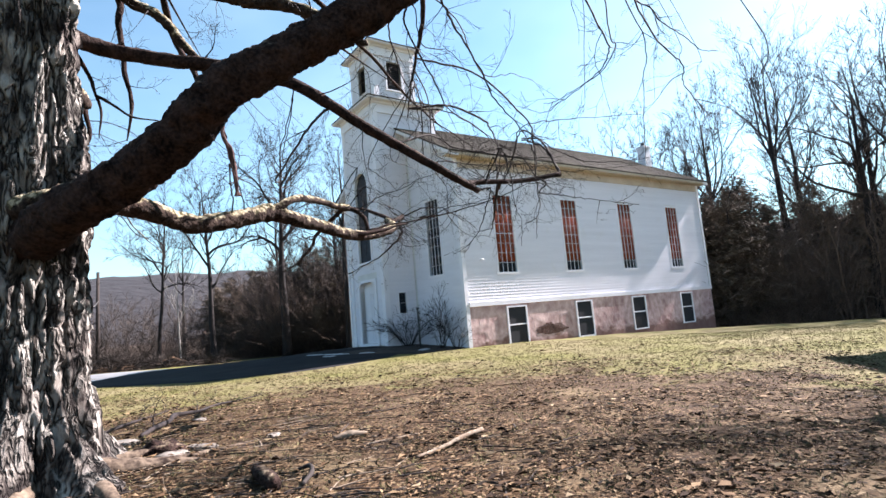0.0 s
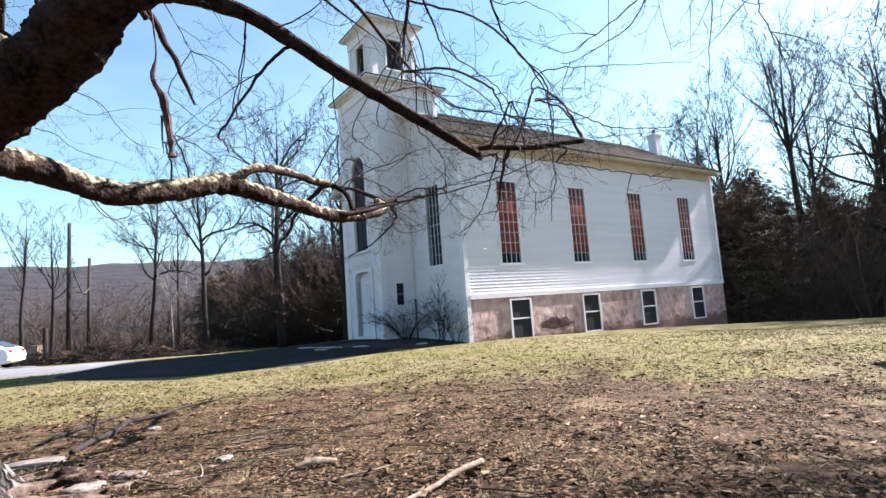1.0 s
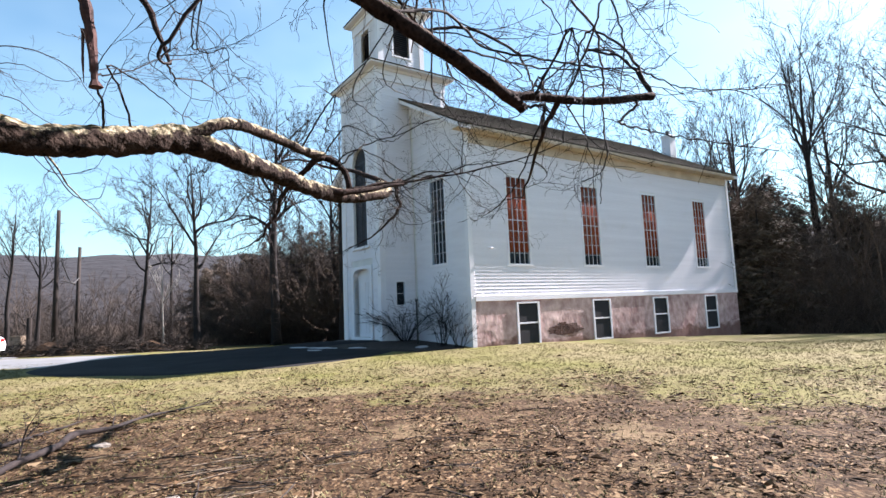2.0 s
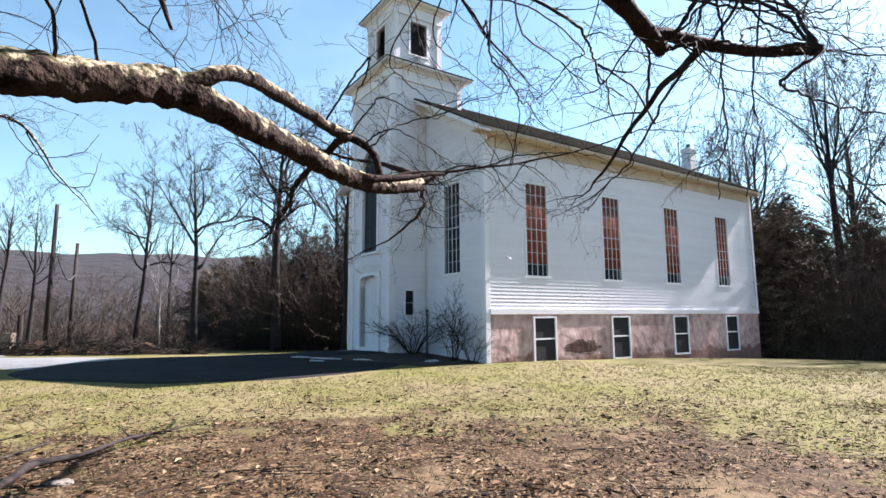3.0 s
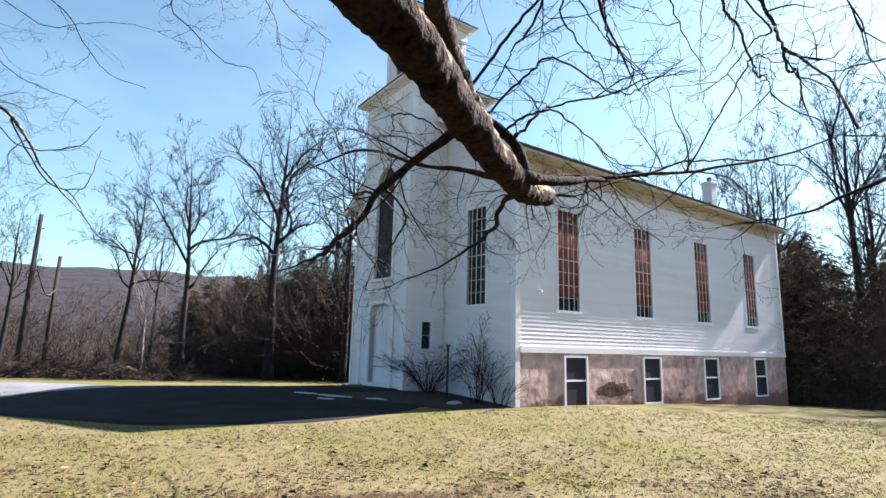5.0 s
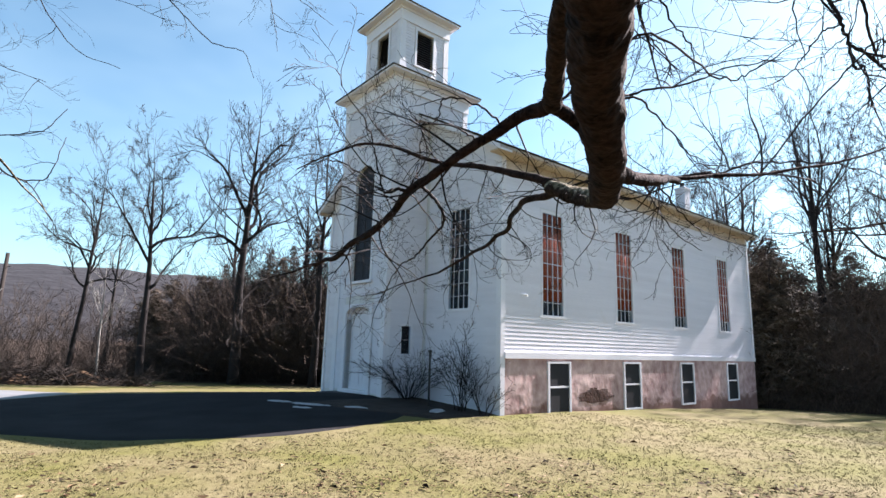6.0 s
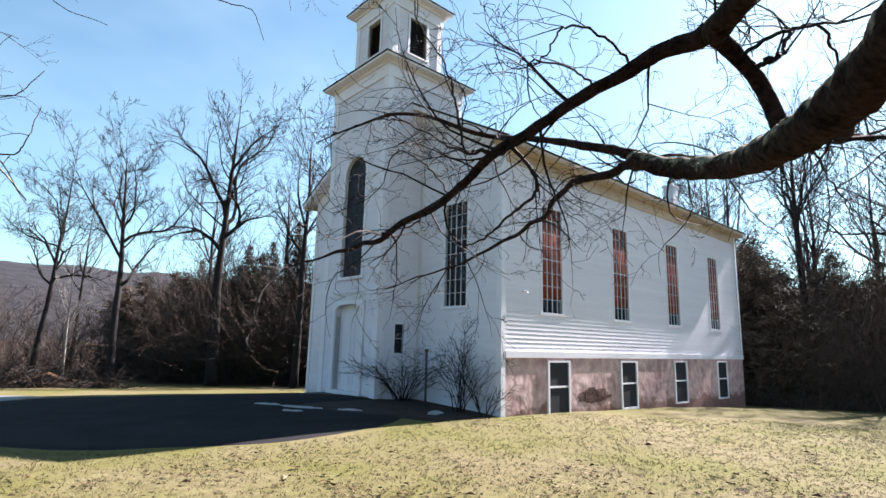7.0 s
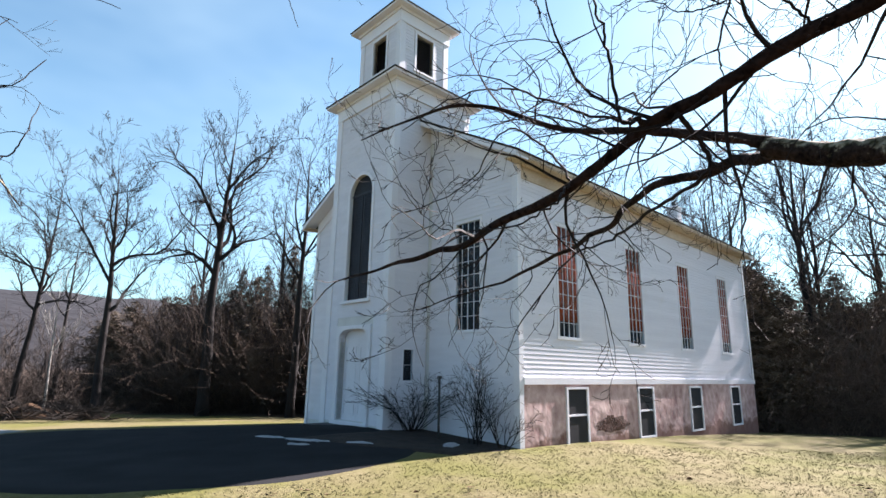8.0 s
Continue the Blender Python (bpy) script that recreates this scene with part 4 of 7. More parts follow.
clapboards(bf, "x", BX0, -1, BZ0 + 0.05, BTOP - 0.5, lambda z: [(BY0 + 0.2, BY1 - 0.2)], [(h[0] - 0.1, h[1] + 0.1, h[2] - 0.08, h[3] + 0.1) for h in front_hole])
for (x0, x1, y0, y1) in ((BX0 - 0.045, BX0 + 0.2, BY0 - 0.045, BY0), (BX0 - 0.045, BX0, BY0, BY0 + 0.2), (BX1 - 0.2, BX1 + 0.03, BY0 - 0.045, BY0), (BX0 - 0.045, BX0, BY1 - 0.2, BY1 + 0.04)):
    part("corner_board", Geo().box((x0, y0, BZ0), (x1, y1, BTOP - 0.5)), M_WHITE, church)
cornice(BX0, BX1, BY0, BY1, BTOP, 0.35)
part("belfry_roof", Geo().add([(BX0, BY0, BTOP + 0.3), (BX1, BY0, BTOP + 0.3), (BX1, BY1, BTOP + 0.3), (BX0, BY1, BTOP + 0.3), (bm_c, bm_d, BTOP + 0.95)],
     [(3, 2, 1, 0), (0, 1, 4), (1, 2, 4), (2, 3, 4), (3, 0, 4)]), M_ROOF, church)


def louver(axis, plane, h):
    lv = new("louver")
    lv.parent = church
    p0, p1, z0, z1 = h

    def box(g, a, b, s0, s1, c, d):
        lo, hi = plane - s1, plane - s0
        return g.box((a, lo, c), (b, hi, d)) if axis == "y" else g.box((lo, a, c), (hi, b, d))
    g = Geo()
    for a, b, c, d in ((p0 - 0.09, p0, z0, z1 + 0.09), (p1, p1 + 0.09, z0, z1 + 0.09), (p0, p1, z1, z1 + 0.088), (p0 - 0.11, p1 + 0.11, z0 - 0.07, z0)):
        box(g, a, b, 0.0, 0.05, c, d)
    part("casing", g, M_WHITE, lv)
    n = 15
    for k in range(n):
        z = z0 + (z1 - z0) * k / n
        ring = [(plane + 0.005, z + 0.005), (plane + 0.015, z + 0.0), (plane + 0.085, z + 0.078), (plane + 0.075, z + 0.083)]
        part("slat", Geo().prism(ring, "x" if axis == "y" else "y", p0, p1), M_LOUVER, lv)


louver("y", BY0, side_hole[0])
louver("x", BX0, front_hole[0])

# arched tower window: dark louvred shutter in a white casing
aw = new("arched_window")
aw.parent = church
part("casing", Geo().box((TX0 - 0.05, AW[0] - 0.12, AW[2]), (TX0, AW[0], 8.0)).box((TX0 - 0.05, AW[1], AW[2]), (TX0, AW[1] + 0.12, 8.0)), M_WHITE, aw)
part("window_sill", Geo().box((TX0 - 0.10, AW[0] - 0.18, AW[2] - 0.1), (TX0 + 0.02, AW[1] + 0.18, AW[2])), M_WHITE, aw)
g = Geo()
n = 20
ring_o = [(TC - 0.78 * math.cos(math.pi * k / n), 8.0 + 0.78 * math.sin(math.pi * k / n)) for k in range(n + 1)]
ring_i = [(TC - 0.66 * math.cos(math.pi * k / n), 8.0 + 0.66 * math.sin(math.pi * k / n)) for k in range(n + 1)]
for k in range(n):
    g.prism([ring_o[k], ring_o[k + 1], ring_i[k + 1], ring_i[k]], "x", TX0 - 0.05, TX0)
part("arch", g, M_WHITE, aw)
part("shutter", Geo().box((TX0 + 0.10, AW[0], AW[2]), (TX0 + 0.13, AW[1], 8.0)).prism([(TC - 0.66 * math.cos(math.pi * k / n), 8.0 + 0.66 * math.sin(math.pi * k / n)) for k in range(n + 1)], "x", TX0 + 0.10, TX0 + 0.13), M_SCREEN, aw, "dark shutter")
for side in (-1, 1):
    y0 = TC + (0.03 if side > 0 else -0.63)
    part("stile", Geo().box((TX0 + 0.07, y0, AW[2]), (TX0 + 0.10, y0 + 0.07, 8.0)).box((TX0 + 0.07, y0 + 0.53, AW[2]), (TX0 + 0.10, y0 + 0.60, 8.0)), M_LOUVER, aw)
    for k in range(44):
        z = AW[2] + 0.06 + k * 0.083
        part("slat", Geo().prism([(TX0 + 0.072, z), (TX0 + 0.082, z), (TX0 + 0.102, z + 0.07), (TX0 + 0.092, z + 0.07)], "y", y0 + 0.07, y0 + 0.53), M_LOUVER, aw)
part("transom", Geo().box((TX0 + 0.06, AW[0], 7.97), (TX0 + 0.10, AW[1], 8.05)), M_LOUVER, aw)

# double door with shallow arched head
door = new("door")
door.parent = church
for y0, y1 in ((DO[0] - 0.16, DO[0]), (DO[1], DO[1] + 0.16)):
    part("casing", Geo().box((TX0 - 0.07, y0, 0.42), (TX0 + 0.17, y1, 2.95)), M_WHITE, door)
arch = [(TC + 0.82 * math.copysign(abs(math.cos(k * math.pi / 16)) ** 0.62, math.cos(k * math.pi / 16)), 2.95 + 0.40 * math.sin(k * math.pi / 16) ** 0.7) for k in range(17)]
part("head", Geo().prism([(DO[1] + 0.16, 2.95)] + arch + [(DO[0] - 0.16, 2.95), (DO[0] - 0.16, 3.46), (DO[1] + 0.16, 3.46)], "x", TX0 - 0.07, TX0 + 0.17), M_WHITE, door)
part("transom", Geo().box((TX0 + 0.20, DO[0], 2.9), (TX0 + 0.24, DO[1], 3.40)), M_WHITE, door)
part("threshold", Geo().box((TX0 - 0.12, DO[0] - 0.2, 0.34), (TX0 + 0.2, DO[1] + 0.2, 0.45)), M_WHITE, door)
for y0, y1 in ((DO[0] + 0.01, TC - 0.006), (TC + 0.006, DO[1] - 0.01)):
    leaf = part("door_leaf", Geo().box((TX0 + 0.20, y0, 0.46), (TX0 + 0.25, y1, 2.9)), M_WHITE, door)
    for z0, z1 in ((0.62, 1.28), (1.42, 2.80)):
        g = Geo()
        for a, b, c, d in ((y0 + 0.1, y1 - 0.1, z0, z0 + 0.03), (y0 + 0.1, y1 - 0.1, z1 - 0.03, z1), (y0 + 0.1, y0 + 0.13, z0 + 0.03, z1 - 0.03), (y1 - 0.13, y1 - 0.1, z0 + 0.03, z1 - 0.03)):
            g.box((TX0 + 0.183, a, c), (TX0 + 0.20, b, d))
        part("panel_mould", g, M_WHITE, leaf)
part("door_knob", Geo().tube([(TX0 + 0.20, TC - 0.09, 1.45), (TX0 + 0.15, TC - 0.09, 1.45), (TX0 + 0.13, TC - 0.09, 1.45)], [0.012, 0.015, 0.03], 8), M_IRON, door, "dark iron knob")
part("step", Geo().box((TX0 - 1.5, TC - 1.6, -0.1), (TX0, TC + 2.6, 0.20)).box((TX0 - 0.8, TC - 1.3, 0.20), (TX0, TC + 1.3, 0.335)), surface("grey_stone", (0.035, 0.035, 0.038), (0.09, 0.09, 0.092), 3, 0.9, 25, 0.5, 0.01), church, "broad dark stone doorstep")
post_at = CH @ Vector((-1.16, 1.87, 0.0))
vent = thing("vent_post", "thin dark iron post with a capped top", "post", pose(post_at.x, post_at.y, lawn_z(post_at.x, post_at.y)))
part("pipe", Geo().tube([(0, 0, -0.3), (0, 0, 1.62)], [0.035, 0.035], 10), M_IRON, vent, smooth=True)
part("cap", Geo().tube([(0, 0, 1.62), (0, 0, 1.70)], [0.07, 0.06], 10), M_IRON, vent)


# soil bed that reaches past the shrubs, painting the shaded grass darker
def bed_outline(s, t):
    p = CH @ Vector(((-2.3 - 2.6 * t + 0.15 * math.sin(9 * t)) * (1 - s), 0.02 + 0.1 * math.sin(7 * s) + 3.75 * t, 0))
    return p.x, p.y


sheet("planting_bed", bed_outline, 16, 30, 0.035, surface("bed_soil_shade", (0.008, 0.0055, 0.0045), (0.034, 0.023, 0.017), 3, 0.95, 30, 0.8, 0.03), "dark leaf-strewn soil bed under the shrubs, widened to darken the shade", "soil bed")

# ---- the big maple in the foreground ----
TRUNK = Vector((-3.85, 4.85, 0.0))
maple = thing("maple_tree", "old bare maple with shaggy grey bark and drooping limbs", "tree")


def trunk_mesh():
    g = Geo()
    sides, rows = 170, 260
    zb = lawn_z(TRUNK.x, TRUNK.y) - 0.25
    for j in range(rows + 1):
        t = j / rows
        z = zb + 8.2 * t
        h = z - zb - 0.25
        base = (0.50 - 0.018 * h - 0.11 * step01(h, 2.2, 4.2)) * (1 - 0.55 * step01(h, 6.6, 8.2)) + 0.34 * math.exp(-max(0, h) / 0.42)
        cx, cy = TRUNK.x + 0.02 * h, TRUNK.y + 0.015 * h
        for i in range(sides):
            a = 2 * math.pi * i / sides
            r = base
            root = math.exp(-max(0.0, h) / 0.5)
            r += root * (0.20 * math.cos(5 * a + 0.9) + 0.09 * math.cos(8 * a + 2.0))
            r += 0.05 * noise.noise(Vector((math.cos(a) * 1.5, math.sin(a) * 1.5, z * 0.5)))
            # long shaggy plates: ridges that run up the trunk and break now and then
            p = Vector((math.cos(a) * 4.2, math.sin(a) * 4.2, z * 0.75))
            p += 0.6 * noise.noise_vector(p * 0.6)
            ridge = abs(noise.noise(p))
            r -= 0.10 * max(0.0, 0.18 - ridge) / 0.18
            band = abs(noise.noise(Vector((math.cos(a) * 2.6 + 5, math.sin(a) * 2.6, z * 2.4))))
            r -= 0.05 * max(0.0, 0.10 - band) / 0.10
            p2 = Vector((math.cos(a) * 9.5 + 7, math.sin(a) * 9.5, z * 1.5))
            r -= 0.028 * max(0.0, 0.16 - abs(noise.noise(p2 + 0.5 * noise.noise_vector(p2 * 0.5)))) / 0.16
            flake = noise.noise(Vector((math.cos(a) * 6, math.sin(a) * 6 + 3, z * 1.1)))
            r += 0.035 * (1 if flake > 0.12 else 0)
            q = Vector((math.cos(a) * 11, math.sin(a) * 11, z * 3.2))
            r += 0.022 * noise.noise(q) + 0.012 * noise.noise(q * 2.3)
            g.v.append((cx + r * math.cos(a), cy + r * math.sin(a), z))
        if j:
            k = (j - 1) * sides
            g.f += [(k + i, k + (i + 1) % sides, k + sides + (i + 1) % sides, k + sides + i) for i in range(sides)]
    # closed above by a rounded crotch
    k = rows * sides
    g.v.append((cx, cy, z + 0.35))
    g.f += [(k + i, k + (i + 1) % sides, k + sides) for i in range(sides)]
    return g


part("trunk", trunk_mesh(), M_BARK, maple, "shaggy grey bark on a flared trunk", smooth=True)

BOUGHS = {}


def bough(key, pts, rad):
    BOUGHS[key] = (pts, rad)


bough("A", [(-3.75, 4.75, 2.38), (-3.10, 4.32, 2.57), (-2.54, 4.19, 2.78), (-2.00, 4.07, 3.06), (-1.61, 3.96, 3.36), (-1.06, 4.06, 3.69), (-0.46, 4.14, 4.04), (0.5, 4.3, 4.70), (1.8, 4.6, 5.60), (3.0, 5.2, 6.60)], [0.20, 0.198, 0.192, 0.182, 0.172, 0.168, 0.17, 0.15, 0.12, 0.07])
bough("B", [(-3.75, 4.6, 2.7), (-3.22, 4.5, 2.73), (-2.96, 5.07, 2.8), (-2.69, 5.73, 2.71), (-2.38, 6.25, 2.84), (-2.14, 6.68, 2.97), (-1.88, 7.11, 2.92), (-1.7, 7.6, 2.91), (-1.44, 8.17, 2.86), (-1.2, 8.82, 2.92), (-0.93, 9.48, 3.09), (-0.9, 10.02, 3.25), (-1.05, 10.42, 3.44)], [0.14, 0.12, 0.104, 0.10, 0.102, 0.106, 0.09, 0.086, 0.082, 0.078, 0.074, 0.075, 0.06])
bough("C", [(-3.8, 5.2, 4.75), (-3.5, 5.5, 4.68), (-2.86, 5.53, 4.51), (-2.14, 5.50, 4.34), (-1.44, 5.50, 4.09), (-0.70, 5.68, 3.59), (0.08, 5.88, 3.10), (0.47, 6.16, 2.91)], [0.10, 0.085, 0.078, 0.072, 0.066, 0.058, 0.046, 0.036])
bough("K", [(-2.2, 6.6, 2.97), (-2.06, 6.72, 3.04), (-1.89, 6.95, 3.19), (-1.77, 7.71, 3.32), (-1.62, 8.35, 3.35), (-1.52, 8.74, 3.40)], [0.066, 0.056, 0.052, 0.050, 0.050, 0.058])
bough("G", [(-1.50, 8.70, 3.40), (-1.70, 8.98, 3.41), (-2.04, 9.35, 3.22), (-2.27, 9.6, 3.12), (-2.44, 9.98, 3.01), (-2.82, 10.55, 2.82), (-3.16, 11.29, 2.80), (-3.66, 11.85, 2.72)], [0.050, 0.037, 0.031, 0.029, 0.027, 0.024, 0.017, 0.006])
bough("H", [(-1.54, 8.73, 3.40), (-1.38, 8.79, 3.33), (-1.25, 8.80, 3.19), (-1.20, 8.76, 2.95)], [0.045, 0.036, 0.034, 0.040])
bough("I1", [(-1.0, 10.38, 3.45), (-1.27, 10.72, 3.66), (-1.55, 11.14, 3.84), (-1.92, 11.5, 4.0), (-2.77, 11.74, 4.25), (-3.6, 12.15, 4.04)], [0.045, 0.036, 0.03, 0.024, 0.016, 0.006])
bough("I2", [(-1.04, 10.35, 3.42), (-0.80, 11.0, 3.60), (-0.94, 12.02, 3.70), (-1.02, 13.11, 3.54), (-1.65, 14.19, 3.23), (-2.73, 15.25, 2.88)], [0.045, 0.042, 0.036, 0.028, 0.018, 0.006])
bough("J", [(-1.2, 8.75, 2.98), (-0.78, 9.05, 3.12), (0.12, 9.34, 3.27), (1.16, 9.56, 3.56), (2.2, 9.8, 4.0)], [0.03, 0.015, 0.011, 0.008, 0.003])
bough("M", [(-1.42, 8.25, 2.87), (-1.20, 8.46, 2.90), (-0.92, 8.74, 2.98), (-0.72, 8.96, 3.07), (-0.56, 9.15, 3.13)], [0.05, 0.036, 0.028, 0.022, 0.014])
bough("T", [(-3.95, 5.15, 4.2), (-4.35, 6.0, 4.55), (-4.75, 6.8, 4.85), (-5.04, 7.45, 5.0)], [0.15, 0.125, 0.12, 0.115])
bough("T2", [(-4.98, 7.35, 4.95), (-5.10, 7.38, 4.62), (-5.16, 7.4, 4.3), (-5.12, 7.42, 3.9)], [0.05, 0.036, 0.03, 0.012])
bough("T3", [(-5.02, 7.44, 4.95), (-4.96, 7.46, 4.6), (-5.05, 7.46, 4.3), (-5.12, 7.46, 4.1)], [0.04, 0.03, 0.024, 0.01])
bough("N", [(0.75, 6.35, 3.02), (0.79, 7.2, 3.05), (0.84, 8.6, 2.92), (0.92, 9.7, 2.98), (0.97, 10.4, 3.13)], [0.022, 0.018, 0.011, 0.006, 0.003])
bough("P", [(-0.1, 4.2, 4.5), (0.0, 5.6, 4.9), (-0.25, 8.0, 5.2), (-0.5, 10.2, 5.35)], [0.035, 0.028, 0.02, 0.006])
bough("Q", [(-2.6, 5.9, 6.4), (-1.9, 7.04, 6.5), (-1.05, 8.73, 6.12), (-0.21, 10.42, 5.65), (0.86, 12.01, 5.3)], [0.05, 0.04, 0.03, 0.02, 0.007])
bough("S", [(-9.2, 11.8, 5.6), (-8.9, 12.6, 5.4), (-8.07, 12.88, 5.05), (-7.48, 12.86, 4.3), (-6.7, 12.92, 3.45)], [0.04, 0.03, 0.024, 0.016, 0.006])
bough("S2", [(-5.2, 7.4, 6.9), (-7.0, 9.6, 6.6), (-8.4, 11.0, 6.2), (-9.2, 11.8, 5.6)], [0.08, 0.07, 0.055, 0.04])
bough("E", [(-3.85, 5.0, 6.0), (-3.72, 5.7, 5.85), (-3.46, 6.0, 5.52), (-3.22, 6.0, 5.36), (-3.02, 6.0, 5.16), (-2.89, 6.0, 4.97), (-2.70, 6.0, 4.74), (-2.58, 6.05, 4.45)], [0.09, 0.075, 0.062, 0.058, 0.055, 0.052, 0.046, 0.03])
bough("D", [(-3.75, 4.9, 5.5), (-2.9, 5.1, 5.2), (-2.02, 5.2, 4.98), (-1.79, 5.2, 4.90), (-1.41, 5.2, 4.81), (-1.10, 5.2, 4.67), (-0.87, 5.2, 4.54), (-0.6, 5.25, 4.36)], [0.09, 0.08, 0.072, 0.068, 0.066, 0.060, 0.052, 0.03])
bough("E2", [(-4.75, 8.9, 8.35), (-4.97, 10.0, 7.40), (-4.59, 10.0, 6.70), (-4.39, 10.0, 6.23), (-4.21, 10.0, 5.81), (-3.98, 10.0, 5.24)], [0.07, 0.06, 0.055, 0.05, 0.042, 0.02])
bough("F", [(-3.62, 5.4, 5.92), (-3.64, 6.0, 5.63), (-3.61, 6.0, 5.21), (-3.60, 6.0, 4.96), (-3.56, 6.0, 4.64), (-3.48, 6.0, 4.21), (-3.55, 6.0, 3.81)], [0.045, 0.04, 0.036, 0.034, 0.03, 0.022, 0.008])
bough("F2", [(-3.74, 5.3, 4.68), (-3.72, 5.6, 4.45), (-3.66, 5.6, 4.26), (-3.60, 5.6, 4.00), (-3.61, 5.6, 3.71)], [0.03, 0.022, 0.018, 0.014, 0.005])
bough("F3", [(-3.64, 5.6, 4.20), (-3.43, 5.6, 4.05), (-3.26, 5.6, 3.94), (-2.94, 5.6, 3.84)], [0.018, 0.015, 0.012, 0.005])
bough("Cs", [(0.34, 6.08, 2.98), (0.50, 6.22, 3.02), (0.98, 6.43, 3.05), (1.55, 6.62, 3.14)], [0.042, 0.032, 0.03, 0.03])
twigs = Geo()


def wander(p, d, length, n, rng, bend, pull):
    """A crooked path from p along d; pull: a push added at each step (droop or lift)."""
    pts = [Vector(p)]
    d = Vector(d).normalized()
    s = length / n
    curl = Vector((0, 0, 0))
    for k in range(n):
        curl = curl * 0.45 + Vector((rng.uniform(-1, 1), rng.uniform(-1, 1), rng.uniform(-1, 1))) * bend
        if bend > 0.2 and rng.random() < 0.22:
            curl += Vector((rng.uniform(-1, 1), rng.uniform(-1, 1), rng.uniform(-1, 1))) * 0.5
        d = (d + curl + Vector(pull)).normalized()
        pts.append(pts[-1] + d * s)
    return pts


def sprout(geo, p, d, length, radius, level, rng, bend=0.28, pull=(0, 0, 0), kids=(2, 4), spread=0.9, sides=4, thin=0.0015, seg=0.1, most=9, tip=4, out=(0.34, 0.68)):
    """A shoot with side shoots, and theirs, down to the given number of levels."""
    n = max(3, min(most, int(length / seg))) if level else tip
    pts = wander(p, d, length, n, rng, bend, pull)
    geo.tube(pts, [max(thin, radius * (1 - 0.9 * k / n)) for k in range(n + 1)], sides if level else 3, cap=False)
    if level <= 0:
        return
    count = rng.randint(*kids)
    flip = rng.choice((-1, 1))
    for c in range(count):
        k = (0.15 + 0.82 * (c + rng.random()) / count) * n
        i = min(n - 1, int(k))
        q = pts[i].lerp(pts[i + 1], k - i)
        dd = (pts[i + 1] - pts[i]).normalized()
        w = Vector((rng.uniform(-1, 1), rng.uniform(-1, 1), rng.uniform(-0.5, 0.9)))
        w = (w - dd * w.dot(dd)).normalized()
        nd = (dd + w * rng.uniform(0.5, 1.15) * spread).normalized()
        ratio = rng.uniform(*out) * (1.15 - 0.5 * k / n)
        sprout(geo, q, nd, length * ratio, max(thin, radius * (1 - 0.75 * k / n) * rng.uniform(0.45, 0.68)), level - 1, rng, bend * 1.3, pull, kids, spread, max(3, sides - 1), thin, seg, most, tip, out)


LIMB_LABEL = {"A": "thick dark leaning limb", "B": "mossy sunlit drooping limb", "C": "broken-ended dark limb"}
for key, (pts, rad) in BOUGHS.items():
    fine = 26 if key in "AB" else 10
    path = spline(pts, fine)
    if key not in "ABC":
        knob = 0.0 if key == "T2" else 0.01 if key in ("Cs", "K", "H", "M") else 0.05 if key in ("G", "I2") else 0.02 + 0.22 * max(rad)
        path = [q + knob * noise.noise_vector(q * 2.6 + Vector((len(key), 0, 0))) if 2 < i < len(path) - 1 else q for i, q in enumerate(path)]
    rr = []
    for i in range(len(path)):
        f = i / fine
        k = min(int(f), len(rad) - 2)
        rr.append(rad[k] + (rad[k + 1] - rad[k]) * (f - k))
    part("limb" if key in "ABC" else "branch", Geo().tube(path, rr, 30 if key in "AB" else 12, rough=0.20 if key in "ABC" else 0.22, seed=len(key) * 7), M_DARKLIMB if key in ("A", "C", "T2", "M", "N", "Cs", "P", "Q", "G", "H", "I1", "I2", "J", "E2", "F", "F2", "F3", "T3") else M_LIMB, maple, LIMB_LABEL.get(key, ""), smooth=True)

rng = random.Random(11)


def dress(key, a, b, count, length, radius, level, pull=(0, 0, -0.03), lift=(-0.6, 0.7)):
    """Side shoots along a limb between the shares a and b of its length."""
    path = spline(BOUGHS[key][0], 10)
    for c in range(count):
        f = rng.uniform(a, b) * (len(path) - 1)
        i = min(len(path) - 2, int(f))
        q = path[i].lerp(path[i + 1], f - i)
        dd = (path[i + 1] - path[i]).normalized()
        w = Vector((rng.uniform(-1, 1), rng.uniform(-1, 1), rng.uniform(*lift)))
        w = (w - dd * w.dot(dd)).normalized()
        sprout(twigs, q, (dd * rng.uniform(0.2, 0.9) + w).normalized(), length * rng.uniform(0.6, 1.2), radius * rng.uniform(0.7, 1.2), level, rng, 0.32, pull, most=10)


dress("G", 0.1, 0.98, 22, 0.95, 0.0095, 3)
dress("I1", 0.2, 1.0, 13, 0.85, 0.008, 3)
dress("I2", 0.12, 1.0, 22, 0.9, 0.009, 3)
dress("J", 0.25, 1.0, 8, 1.0, 0.008, 3)
dress("B", 0.84, 0.99, 6, 1.0, 0.008, 3)
dress("C", 0.35, 0.95, 4, 1.0, 0.008, 3)
dress("Cs", 0.1, 0.9, 3, 1.0, 0.008, 3, pull=(0, 0, -0.04))
dress("N", 0.2, 1.0, 5, 0.9, 0.007, 3)
dress("P", 0.3, 1.0, 3, 0.9, 0.005, 2)
dress("Q", 0.3, 1.0, 3, 0.9, 0.005, 2)
dress("S", 0.2, 1.0, 8, 1.2, 0.008, 3)
dress("S2", 0.3, 1.0, 4, 1.3, 0.010, 3)
dress("F", 0.2, 1.0, 6, 0.5, 0.006, 2)
dress("F2", 0.2, 1.0, 4, 0.4, 0.005, 2)
dress("E", 0.2, 0.8, 5, 0.7, 0.006, 2)
